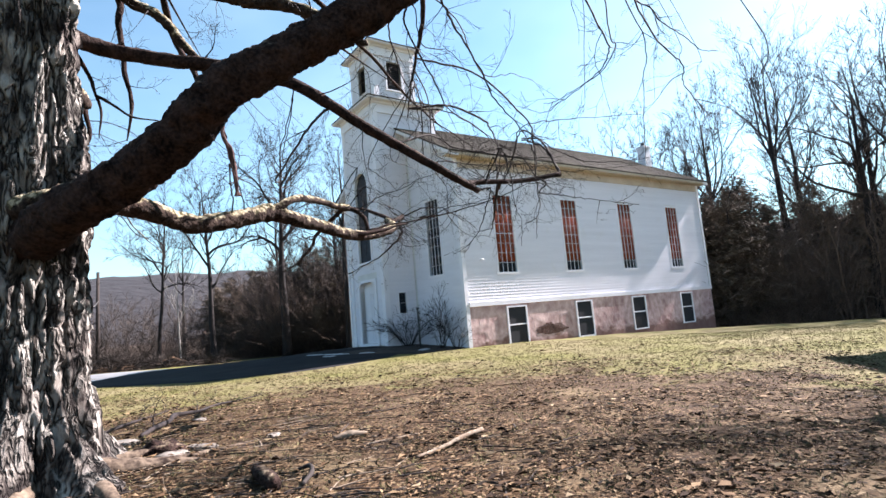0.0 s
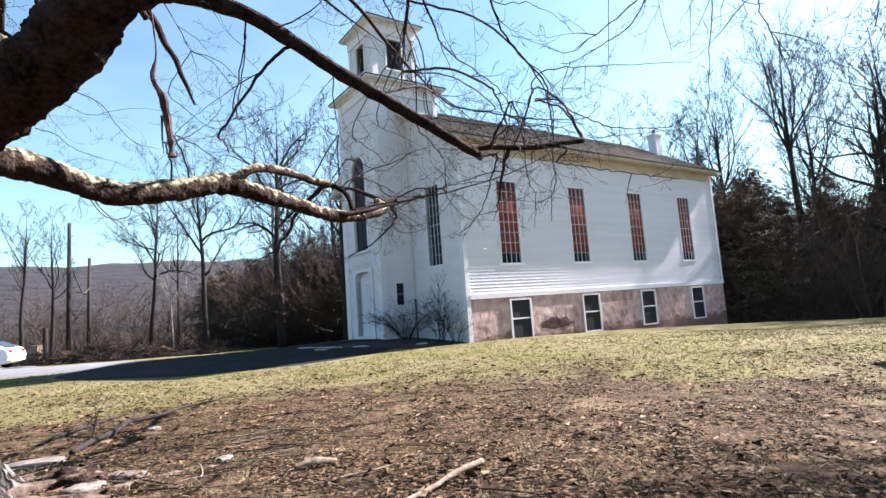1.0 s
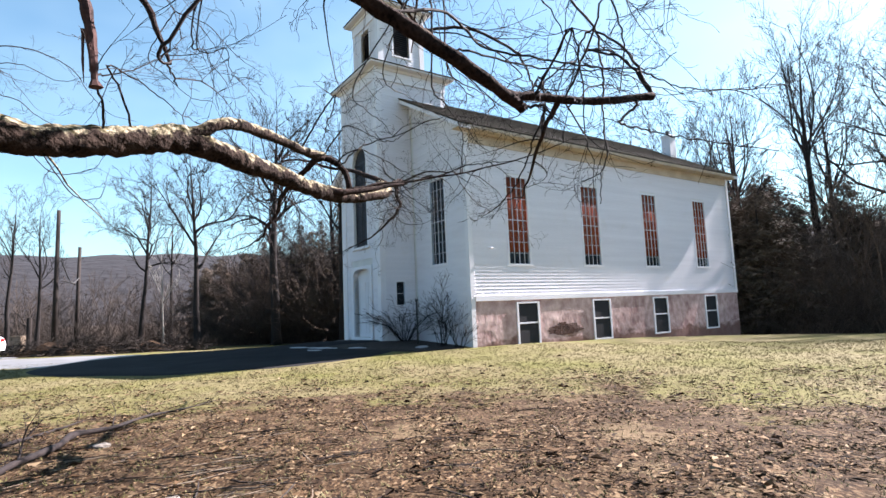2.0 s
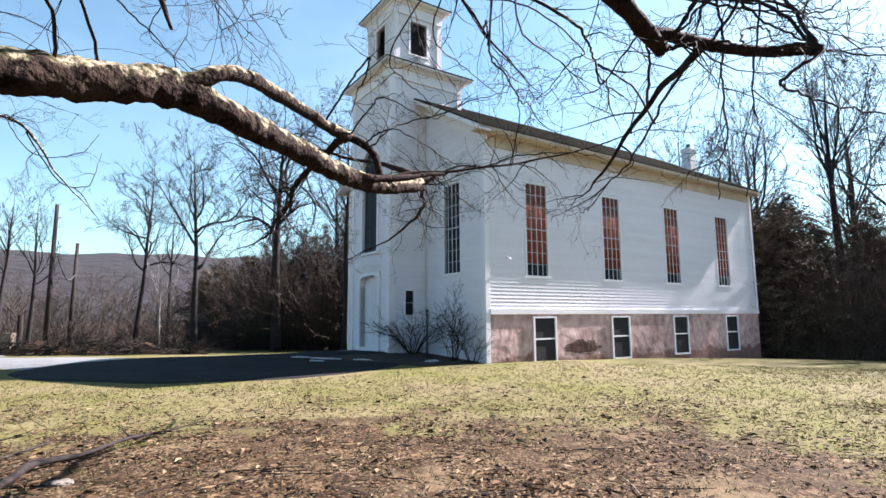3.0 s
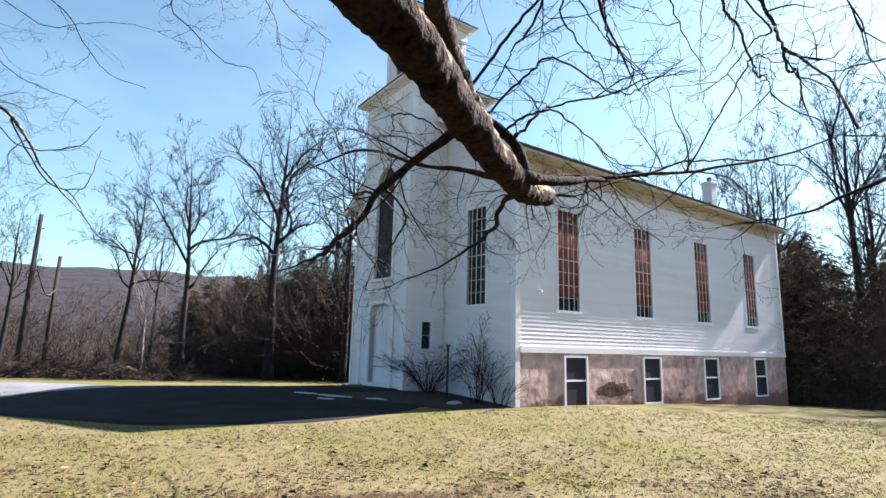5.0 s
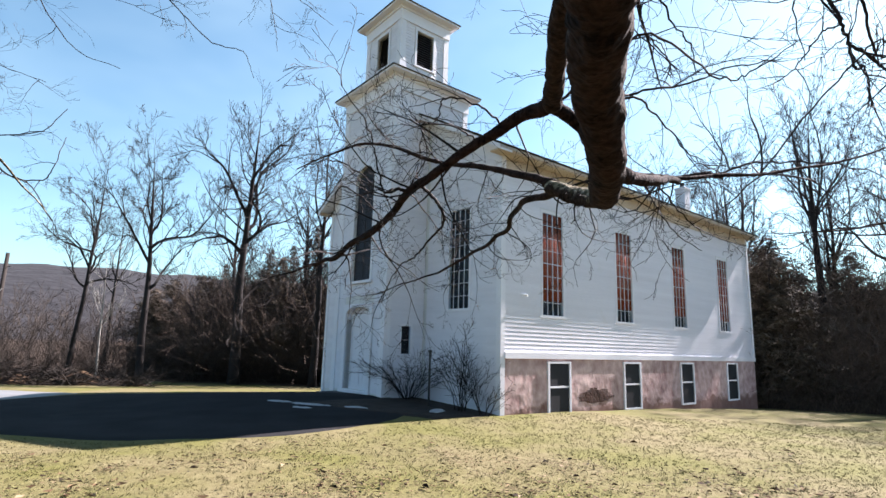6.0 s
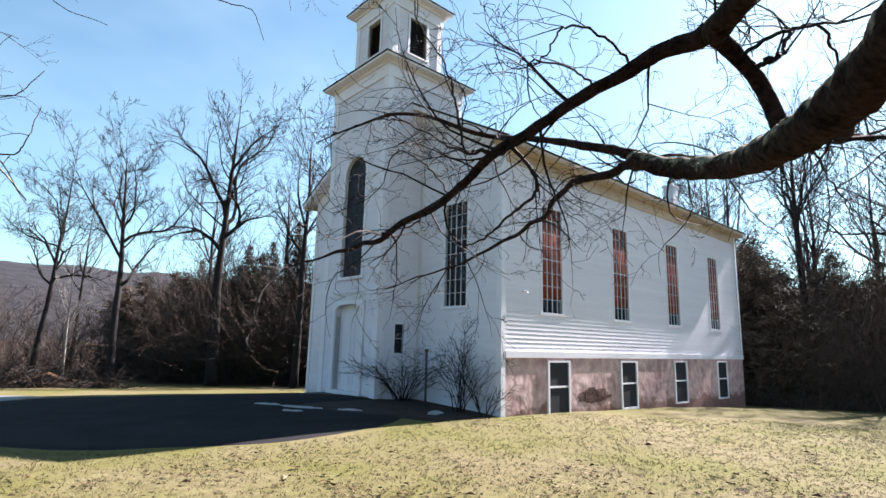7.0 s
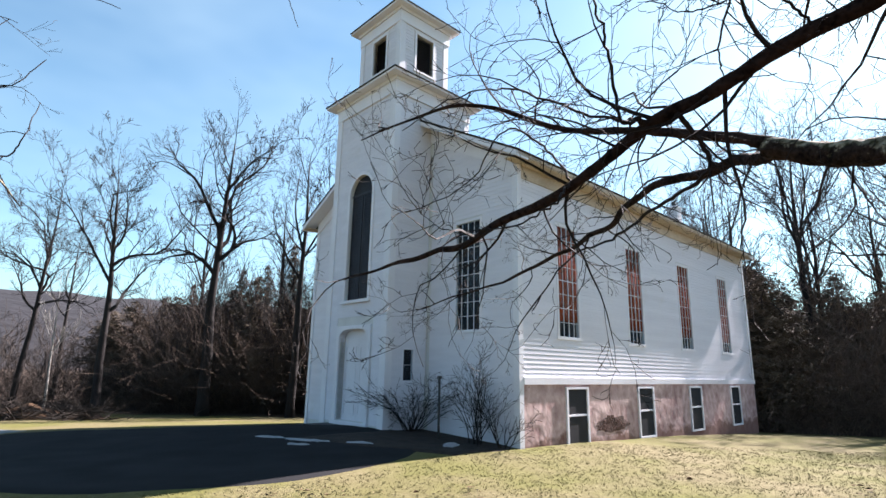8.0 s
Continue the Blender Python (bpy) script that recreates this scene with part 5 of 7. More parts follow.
dress("A", 0.5, 1.0, 5, 0.9, 0.009, 3, lift=(-0.3, 0.8))


HIGH = [
    ([(-3.7, 4.9, 6.0), (-3.0, 6.2, 6.5), (-2.2, 7.8, 6.6), (-1.5, 9.4, 6.5), (-0.4, 11.2, 6.3)], 0.09),
    ([(-3.9, 4.9, 6.9), (-4.6, 6.4, 8.0), (-5.6, 8.2, 8.8), (-6.3, 9.8, 9.0)], 0.08),
    ([(-3.6, 4.8, 5.6), (-2.2, 5.2, 6.6), (-0.4, 6.2, 7.3), (1.4, 7.4, 7.7), (2.8, 8.6, 7.9)], 0.08),
    ([(-3.9, 4.6, 5.0), (-4.8, 5.4, 5.2), (-5.6, 6.6, 5.2), (-6.4, 8.0, 5.0)], 0.07),
    ([(-3.7, 4.8, 7.2), (-2.6, 5.6, 8.2), (-1.0, 7.0, 9.0), (1.2, 9.2, 9.4)], 0.10),
    ([(-3.8, 4.8, 7.6), (-3.6, 5.2, 9.5), (-3.0, 6.0, 11.5), (-2.4, 7.0, 13.2)], 0.16),
    ([(-3.9, 4.8, 6.4), (-5.8, 7.4, 7.6), (-7.5, 10.0, 7.2), (-8.4, 12.2, 5.9)], 0.08),
    ([(-3.9, 4.9, 6.6), (-4.5, 7.4, 8.2), (-5.0, 9.8, 8.2), (-4.9, 11.9, 7.2)], 0.08),
]
JOINTS = [q for k, (pts, rad) in BOUGHS.items() if k not in ("D", "E", "E2", "F", "F2", "F3", "T", "T2", "T3") for q in spline(pts, 6)] + [q for pts, r in HIGH for q in spline(pts, 8)]


def spray(radius, *pts):
    """A thin crooked branch through the points, with side shoots."""
    a = Vector(pts[0])
    root = min(JOINTS, key=lambda q: (q - a).length + max(0.0, a.z - q.z))
    gap = (root - a).length
    lead = [root, root.lerp(a, 0.5) + Vector((0.05, -0.04, 0.10)) * gap] if gap > 0.12 else [root]
    path = spline([*lead, *pts], 7)
    n = len(path) - 1
    for i in range(1, n):
        path[i] = path[i] + Vector((rng.uniform(-1, 1), rng.uniform(-1, 1), rng.uniform(-1, 1))) * 0.009
    twigs.tube(path, [max(0.0024, radius * 1.1 * (1 - 0.72 * i / n)) for i in range(n + 1)], 6, cap=False)
    for c in range(2 + n // 10):
        i = rng.randint(int(n * 0.15), n - 1)
        dd = (path[i + 1] - path[i]).normalized()
        w = Vector((rng.uniform(-1, 1), rng.uniform(-1, 1), rng.uniform(-0.9, 0.7)))
        sprout(twigs, path[i], (dd * 0.7 + w).normalized(), rng.uniform(0.25, 0.75), max(0.0025, radius * 0.45), 2, rng, 0.26, (0, 0, -0.01), kids=(2, 4), most=9, tip=4)


spray(0.011, (0.61, 6.12, 2.90), (0.57, 6.39, 2.77), (0.49, 6.68, 2.55), (0.34, 6.94, 2.38))
spray(0.008, (0.74, 5.80, 3.29), (0.71, 5.93, 3.09), (0.68, 6.02, 2.93))
spray(0.007, (0.74, 5.80, 3.29), (0.83, 5.96, 3.06), (0.89, 6.17, 2.66), (0.95, 6.24, 2.55), (0.94, 6.38, 2.24))
spray(0.012, (1.28, 6.23, 2.93), (1.23, 6.48, 2.90), (1.40, 6.62, 2.89), (1.63, 6.72, 2.87), (2.04, 6.72, 2.78), (2.50, 6.65, 2.67))
spray(0.007, (0.86, 6.18, 2.94), (0.96, 6.33, 3.10), (1.17, 6.46, 3.18), (1.33, 6.64, 3.20), (1.69, 6.72, 3.19), (2.49, 6.48, 3.13))
spray(0.008, (0.06, 5.90, 3.22), (0.39, 6.08, 3.21), (0.75, 6.21, 3.20), (1.15, 6.29, 3.21), (1.42, 6.42, 3.15), (1.74, 6.51, 3.11))
spray(0.006, (0.73, 5.91, 3.11), (0.87, 6.09, 3.20), (1.19, 6.25, 3.16), (1.45, 6.36, 3.25))
spray(0.009, (-2.28, 5.77, 3.13), (-2.34, 6.04, 3.22), (-2.20, 6.35, 3.46), (-2.07, 6.57, 3.77))
spray(0.008, (-2.29, 5.96, 3.26), (-2.20, 6.30, 3.23), (-2.15, 6.61, 3.17), (-2.10, 6.88, 3.17))
spray(0.014, (-1.64, 5.42, 3.08), (-1.68, 5.56, 3.04), (-1.70, 5.71, 2.98))
spray(0.007, (-1.85, 6.20, 3.52), (-1.85, 6.39, 3.56), (-1.89, 6.62, 3.49), (-1.95, 6.89, 3.29))
spray(0.006, (-1.82, 6.23, 3.49), (-1.73, 6.49, 3.61), (-1.80, 6.77, 3.57), (-1.81, 7.05, 3.58))
spray(0.01, (-0.33, 4.64, 4.17), (-0.27, 4.96, 3.91), (-0.14, 5.27, 3.58), (-0.20, 5.50, 3.36))
spray(0.011, (-0.16, 4.67, 4.13), (0.10, 5.18, 3.74), (0.20, 5.49, 3.65), (0.58, 5.81, 3.47), (0.85, 6.12, 3.26))
spray(0.012, (0.28, 4.75, 4.19), (0.51, 5.12, 3.93), (0.68, 5.43, 3.70), (0.96, 5.71, 3.46), (1.12, 5.96, 3.25), (1.16, 6.23, 3.02))
spray(0.007, (0.55, 5.23, 3.91), (0.92, 5.48, 3.99), (1.27, 5.77, 3.94))
spray(0.01, (1.52, 4.36, 3.79), (1.64, 4.69, 3.70), (1.52, 5.08, 3.63), (1.25, 5.49, 3.57))
spray(0.007, (1.82, 4.27, 3.71), (1.88, 4.56, 3.34), (1.94, 4.87, 2.77))
spray(0.01, (1.96, 4.42, 3.78), (2.31, 4.67, 3.59), (2.45, 4.97, 3.50), (2.78, 5.21, 3.25))
spray(0.006, (2.70, 4.09, 3.53), (2.76, 4.33, 3.24), (2.83, 4.48, 3.09))
spray(0.008, (0.99, 5.69, 3.48), (1.63, 5.88, 3.58), (2.41, 5.98, 3.60))
spray(0.006, (-0.03, 4.75, 4.02), (0.22, 4.84, 3.98), (0.35, 5.00, 3.83), (0.03, 4.97, 4.04))
spray(0.009, (-0.66, 7.74, 3.93), (-0.43, 8.22, 3.86), (-0.03, 8.66, 3.74))
spray(0.01, (0.00, 7.60, 3.87), (0.37, 7.92, 3.73), (0.70, 8.21, 3.59))
spray(0.01, (0.81, 7.32, 3.64), (0.75, 7.77, 3.57), (0.72, 8.13, 3.57), (0.54, 8.49, 3.65))
spray(0.009, (-2.47, 9.56, 3.08), (-2.54, 9.50, 3.33), (-2.60, 9.46, 3.51), (-2.73, 9.42, 3.68), (-2.79, 9.40, 3.78))
spray(0.007, (-2.11, 8.95, 3.50), (-2.14, 9.17, 3.48), (-2.21, 9.37, 3.50), (-2.33, 9.50, 3.63))
spray(0.009, (-2.48, 9.57, 3.08), (-2.61, 9.78, 3.23), (-2.83, 9.97, 3.41), (-3.07, 10.20, 3.47), (-3.34, 10.48, 3.38))
spray(0.012, (-2.04, 9.63, 2.91), (-2.12, 9.92, 2.83), (-2.23, 10.20, 2.73), (-2.36, 10.47, 2.67), (-2.49, 10.75, 2.40))
spray(0.006, (-2.24, 9.11, 3.39), (-2.17, 9.31, 3.29), (-2.05, 9.44, 3.25), (-1.81, 9.44, 3.30))
spray(0.006, (-2.84, 10.08, 3.24), (-2.96, 10.51, 3.09), (-3.32, 10.89, 3.02), (-3.51, 11.10, 3.42))
spray(0.007, (-2.63, 9.97, 2.82), (-2.77, 10.29, 2.79), (-3.09, 10.59, 2.84), (-3.29, 10.78, 3.16))
spray(0.012, (-1.28, 8.66, 3.26), (-1.12, 8.76, 3.46), (-0.99, 8.90, 3.58), (-0.59, 8.93, 3.70), (-0.30, 8.97, 3.84), (0.07, 8.97, 3.93))
spray(0.009, (-1.05, 8.68, 3.44), (-0.83, 8.82, 3.37), (-0.59, 8.96, 3.24), (-0.32, 9.06, 3.15))
spray(0.009, (-0.72, 9.14, 3.12), (-0.51, 9.27, 2.96), (-0.27, 9.36, 2.81))
spray(0.01, (-1.22, 8.10, 3.87), (-1.30, 8.27, 3.72), (-1.36, 8.33, 3.69), (-1.39, 8.41, 3.62), (-1.46, 8.51, 3.53))
spray(0.009, (-1.06, 8.31, 4.04), (-0.95, 8.48, 3.85), (-0.78, 8.57, 3.73), (-0.69, 8.68, 3.61))
spray(0.011, (-0.18, 8.15, 3.95), (-0.06, 8.22, 3.80), (0.05, 8.30, 3.65), (0.12, 8.36, 3.56), (0.18, 8.36, 3.56), (0.24, 8.42, 3.46))
spray(0.006, (0.07, 8.31, 3.65), (0.19, 8.35, 3.66), (0.35, 8.36, 3.65), (0.48, 8.32, 3.76))
spray(0.005, (-0.06, 8.24, 3.80), (-0.05, 8.48, 3.69), (-0.07, 8.67, 3.68))
spray(0.007, (-0.70, 9.14, 3.10), (-0.69, 9.23, 2.96), (-0.85, 9.34, 2.96))
spray(0.008, (-1.12, 8.33, 3.61), (-0.74, 8.39, 3.44), (-0.53, 8.40, 3.50), (-0.33, 8.35, 3.65))

spray(0.011, (-5.62, 12.31, 6.53), (-5.26, 12.37, 6.13), (-4.83, 12.42, 5.74), (-4.44, 12.42, 5.64), (-4.28, 12.45, 5.31))
spray(0.011, (-7.16, 12.38, 6.44), (-6.84, 12.46, 5.97), (-6.50, 12.52, 5.57), (-5.95, 12.53, 5.36))
spray(0.008, (-4.26, 12.25, 6.58), (-4.13, 12.29, 6.32), (-4.04, 12.35, 5.95), (-4.01, 12.40, 5.67))
spray(0.008, (-7.42, 12.44, 6.21), (-6.82, 12.41, 6.25), (-6.13, 12.38, 6.24), (-5.37, 12.40, 5.98))
spray(0.009, (-7.85, 12.57, 5.54), (-7.38, 12.60, 5.32), (-6.85, 12.61, 5.15))
spray(0.008, (-3.95, 12.25, 6.51), (-3.64, 12.28, 6.26), (-3.32, 12.31, 6.03))
spray(0.014, (-8.00, 12.90, 4.90), (-7.60, 13.20, 4.15), (-7.18, 13.30, 4.07), (-6.91, 13.10, 4.20), (-7.00, 13.40, 4.73))
spray(0.013, (-8.10, 12.50, 5.10), (-7.50, 12.40, 4.42), (-6.82, 12.55, 4.46), (-6.60, 12.70, 4.85))

# long dark shoots that hang over the lawn
spray(0.016, (0.01, 10.80, 5.76), (0.03, 10.80, 5.51), (0.05, 10.80, 5.31), (0.17, 10.80, 5.15), (0.31, 10.80, 4.96), (0.32, 10.80, 4.78))
spray(0.007, (0.36, 10.90, 5.03), (0.50, 10.90, 5.08), (0.67, 10.90, 5.12), (0.88, 10.90, 5.08))
spray(0.020, (0.96, 9.60, 5.01), (1.02, 9.60, 4.91), (1.09, 9.60, 4.77), (1.15, 9.60, 4.57), (1.19, 9.60, 4.30), (1.27, 9.60, 4.32), (1.29, 9.60, 4.13), (1.26, 9.60, 3.97))
spray(0.012, (1.20, 9.65, 4.54), (1.38, 9.65, 4.47), (1.61, 9.65, 4.46), (1.76, 9.65, 4.60))
spray(0.010, (0.99, 9.50, 4.66), (0.85, 9.50, 4.52), (0.67, 9.50, 4.29), (0.57, 9.50, 4.17), (0.41, 9.50, 4.05))
spray(0.013, (-0.02, 11.00, 3.72), (0.10, 11.00, 3.69), (0.24, 11.00, 3.42), (0.43, 11.00, 3.19), (0.66, 11.00, 3.05))
spray(0.013, (-0.37, 9.50, 3.27), (-0.09, 9.50, 3.31), (0.16, 9.50, 3.41), (0.46, 9.50, 3.44), (0.85, 9.50, 3.45), (1.00, 9.50, 3.41))
spray(0.013, (1.35, 7.35, 4.12), (1.39, 7.35, 3.90), (1.41, 7.35, 3.60), (1.38, 7.35, 3.28), (1.39, 7.35, 2.90), (1.33, 7.35, 2.72), (1.30, 7.35, 2.44))
spray(0.013, (1.18, 6.90, 3.84), (1.05, 6.90, 3.57), (0.98, 6.90, 3.33))
spray(0.011, (1.21, 7.20, 3.82), (1.44, 7.20, 3.80), (1.63, 7.20, 3.65), (1.86, 7.20, 3.52), (2.12, 7.20, 3.42), (2.47, 7.20, 3.39), (2.83, 7.20, 3.40), (3.14, 7.20, 3.47))
spray(0.011, (0.25, 6.60, 3.60), (0.67, 6.60, 3.48), (1.09, 6.60, 3.39), (1.32, 6.60, 3.37), (1.57, 6.60, 3.36), (1.76, 6.60, 3.48))
spray(0.014, (-0.34, 11.20, 6.49), (-0.29, 11.20, 6.30), (-0.03, 11.20, 5.85), (0.17, 11.20, 5.53), (0.58, 11.20, 5.15), (0.66, 11.20, 4.90))
spray(0.014, (3.07, 8.50, 6.58), (3.08, 8.50, 5.85), (3.16, 8.50, 5.71), (2.89, 8.50, 5.30), (2.55, 8.50, 5.09), (2.08, 8.50, 4.84), (1.86, 8.50, 4.81))
spray(0.017, (3.55, 8.50, 6.54), (3.81, 8.50, 6.33), (3.94, 8.50, 6.08), (4.34, 8.50, 5.73), (4.53, 8.50, 5.52), (4.81, 8.50, 5.46))
spray(0.007, (2.56, 8.50, 5.08), (2.54, 8.50, 4.83), (2.48, 8.50, 4.58))
spray(0.007, (3.88, 8.50, 6.03), (3.76, 8.50, 5.45), (3.67, 8.50, 4.72))
spray(0.007, (4.20, 8.50, 5.75), (4.18, 8.50, 5.41), (4.12, 8.50, 5.05))
spray(0.006, (4.49, 8.50, 5.52), (4.45, 8.50, 5.19), (4.44, 8.50, 4.79))

# higher limbs, over the path and out to the lawn, with long hanging shoots
for pts, r in HIGH:
    path = spline(pts, 8)
    n = len(path) - 1
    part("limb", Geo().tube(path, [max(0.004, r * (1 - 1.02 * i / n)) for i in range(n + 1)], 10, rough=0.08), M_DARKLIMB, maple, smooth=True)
    for c in range(4):
        i = rng.randint(int(n * 0.25), n - 1)
        dd = (path[i + 1] - path[i]).normalized()
        w = Vector((rng.uniform(-1, 1), rng.uniform(-1, 1), rng.uniform(-0.45, 0.5)))
        sprout(twigs, path[i], (dd * 1.1 + w).normalized(), rng.uniform(1.0, 1.8), 0.009, 3, rng, 0.24, (0, 0, -0.015), kids=(3, 4), most=9)

part("crown", twigs, M_TWIG, maple, "fine dark winter twigs")
# a strip of loose bark that hangs from the limb
strip = spline([(-2.25, 5.50, 4.30), (-2.22, 5.54, 3.85), (-2.25, 5.54, 3.62), (-2.19, 5.57, 3.45), (-2.16, 5.60, 3.20), (-2.14, 5.61, 2.95)], 6)
width = [0.006, 0.008, 0.018, 0.03, 0.034, 0.012]
part("hanging_bark", Geo().tube(strip, [width[min(4, i // 6)] + (width[min(5, i // 6 + 1)] - width[min(4, i // 6)]) * (i % 6) / 6 for i in range(len(strip))], 7, rough=0.5).tube(spline([(-2.20, 5.58, 3.30), (-2.21, 5.60, 3.12), (-2.20, 5.60, 2.98)], 6), [0.014 - 0.0009 * i for i in range(13)], 5, rough=0.5), M_HANGBARK, maple, "loose reddish strip of hanging bark")

# ---- bare trees, conifers and brush round the lawn ----
def bare_tree(seed, height, fork, leaders, radius=0.2, lean=0.0, limbs=6, fine=3, rich=False, crook=0.17, stout=0.6):
    """Trunk and crown of a bare tree at the origin. leaders: (share of the height, lean in degrees to +x, depth lean, length share)."""
    rg = random.Random(seed)
    tr, cr = Geo(), Geo()
    n = 14
    top = height * 0.84
    pts, p = [], Vector((0, 0, -0.3))
    d = Vector((math.sin(radians(lean)), 0, 1)).normalized()
    for k in range(n + 1):
        pts.append(p.copy())
        d = (d + Vector((rg.uniform(-1, 1), rg.uniform(-1, 1), 0)) * 0.055 + Vector((0, 0, 0.35))).normalized()
        p = p + d * (top / n)
    rad = [radius * (1.25 if k == 0 else 1.0) * (1 - 0.92 * (k / n) ** 1.1) + 0.008 for k in range(n + 1)]
    tr.tube(pts, rad, 10, rough=0.07, seed=seed)

    def at_height(f):
        k = max(0.0, min(n - 0.001, f * height / top * n))
        i = int(k)
        return pts[i].lerp(pts[i + 1], k - i), rad[i]
    for f, ang, dep, share in leaders:
        q, r = at_height(f)
        dd = Vector((math.sin(radians(ang)), math.sin(radians(dep)), math.cos(radians(ang)))).normalized()
        sprout(cr, q, dd, height * share, r * stout, fine, rg, crook, (0, 0, 0.13 if crook < 0.2 else 0.08), kids=(6, 7) if rich else (5, 6), spread=0.8, sides=4, thin=0.0065, seg=0.45, most=10, tip=2, out=(0.3, 0.58))
    for c in range(limbs):
        q, r = at_height(fork + (0.84 - fork) * (c + rg.random()) / limbs)
        a = c * 2.4 + rg.uniform(-0.5, 0.5)
        dd = Vector((math.cos(a), math.sin(a), 0.85)).normalized()
        sprout(cr, q, dd, height * rg.uniform(0.15, 0.26), r * 0.45, fine, rg, 0.18, (0, 0, 0.12), kids=(5, 6) if rich else (4, 5), spread=0.85, sides=4, thin=0.0065, seg=0.4, most=8, tip=2, out=(0.3, 0.6))
    sprout(cr, pts[-1], d, height * 0.16, rad[-1] * 0.9, fine - 1, rg, 0.15, (0, 0, 0.06), kids=(5, 7), spread=0.9, sides=4, thin=0.0065, seg=0.4, most=7, tip=2)
    return tr, cr


def plant(name, label, geos, mats, names, m, category="tree", group=""):
    e = thing(name, label, category, m, group)
    for nm, ge, ma in zip(names, geos, mats):
        part(nm, ge, ma, e, smooth=nm == "trunk")
    return e


def stand(x, y, turn=0.0, s=1.0, sink=0.0):
    return pose(x, y, lawn_z(x, y) - sink, 0, 0, turn) @ Matrix.Diagonal((s, s, s, 1))


def put_copy(ob, x, y, turn, s):
    m = pose(x, y, lawn_z(x, y), 0, 0, turn)
    c = copy_thing(ob, m)
    c.scale = (s, s, s)
    return c


T = "bare trees at the edge of the lawn"
tree_a = plant("bare_tree", "tall bare tree with dark trunk forked into a wide crown", bare_tree(3, 18.2, 0.45, [(0.50, 34, 10, 0.38), (0.53, -10, -10, 0.40), (0.56, -36, 15, 0.32), (0.42, -52, 8, 0.28), (0.46, 50, -20, 0.26), (0.62, 22, 20, 0.30), (0.64, -22, -20, 0.28)], 0.32, 0.5, 9, rich=True, crook=0.25, stout=0.82), (M_FARBARK, M_FARBARK), ("trunk", "crown"), stand(-11.4, 38.0, 18), group=T)
tree_b = plant("bare_tree", "slender bare tree forked low into two leaders", bare_tree(8, 14.8, 0.45, [(0.46, -40, 5, 0.42), (0.52, 20, -12, 0.38), (0.58, 40, 10, 0.28), (0.36, 62, 5, 0.26), (0.62, -25, -20, 0.28), (0.55, -12, 22, 0.28)], 0.21, 0.5, 8, rich=True, crook=0.25, stout=0.82), (M_FARBARK, M_FARBARK), ("trunk", "crown"), stand(-16.1, 37.0, 18), group=T)
plant("bare_tree", "thin bare tree with upswept branches", bare_tree(15, 14.8, 0.40, [(0.46, -35, 8, 0.36), (0.44, 28, -8, 0.38), (0.38, -62, 5, 0.24), (0.52, 12, 20, 0.32), (0.40, 66, -10, 0.22), (0.58, -20, -15, 0.28)], 0.16, 0, 8, rich=True, crook=0.25, stout=0.82), (M_FARBARK, M_FARBARK), ("trunk", "crown"), stand(-21.6, 40.2, 18), group=T)
plant("bare_tree", "tall bare tree with many upright stems", bare_tree(23, 21.5, 0.52, [(0.50, 9, 6, 0.46), (0.51, -8, -6, 0.47), (0.53, 16, 10, 0.38), (0.54, -18, -8, 0.36), (0.58, 26, -6, 0.30), (0.6, -27, 12, 0.30), (0.62, 2, 18, 0.3)], 0.32, -0.5, 7, rich=True), (M_FARBARK, M_FARBARK), ("trunk", "crown"), stand(24.0, 37.65, -20), group=T)
plant("bare_tree", "crooked dark bare tree with spreading limbs", bare_tree(44, 17.0, 0.42, [(0.44, -60, 5, 0.44), (0.54, -42, -14, 0.40), (0.36, 50, 10, 0.4), (0.52, 18, 16, 0.34), (0.55, -60, 18, 0.34), (0.62, -12, -8, 0.34)], 0.30, 1, 5, crook=0.30), (M_FARBARK, M_FARBARK), ("trunk", "crown"), stand(25.6, 32.3, 20), group=T)
light_a = plant("bare_tree", "bare grey tree with a narrow crown", bare_tree(61, 17.0, 0.45, [(0.50, 28, 10, 0.38), (0.53, -20, -10, 0.38), (0.60, 6, 16, 0.3), (0.44, -45, 8, 0.26)], 0.22, 0, 6), (M_FARBARK, M_FARBARK), ("trunk", "crown"), stand(-6.9, 37.2, 40), group=T)
light_b = plant("bare_tree", "bare grey tree with a wide fine crown", bare_tree(67, 15.0, 0.42, [(0.46, -34, 8, 0.4), (0.46, 30, -8, 0.4), (0.55, 10, 20, 0.34), (0.40, 60, -10, 0.24)], 0.20, 0, 6), (M_FARBARK, M_FARBARK), ("trunk", "crown"), stand(-3.5, 38.6, 200), group=T)
TREES = (light_a, light_b, light_b, light_a)
rng = random.Random(5)


def grow(*rows):
    """Bare trees: place, model, size and turn of each."""
    for x, y, k, s, a in rows:
        put_copy(TREES[k], x, y, a, s)


grow(
    (-5.2, 39.5, 0, 0.95, 130), (-8.6, 43, 2, 1.0, 300), (-27.5, 38.5, 1, 0.75, 60), (-32.0, 41.5, 2, 0.85, 150), (-14.0, 45.0, 0, 0.9, 250),
    (-24.5, 50, 0, 0.8, 10))
grow(
    (27.0, 33.0, 0, 1.15, 80), (31.5, 35.5, 3, 0.95, 120), (20.0, 42.0, 3, 0.95, 210), (15.5, 45.0, 2, 1.25, 320), (12.0, 44.0, 3, 0.85, 45),
    (25.8, 29.2, 1, 1.2, 15), (29.5, 28.0, 0, 1.0, 190), (34.0, 31.0, 1, 1.2, 275), (18.0, 38.5, 2, 1.1, 160), (23.0, 45.0, 0, 1.2, 20))
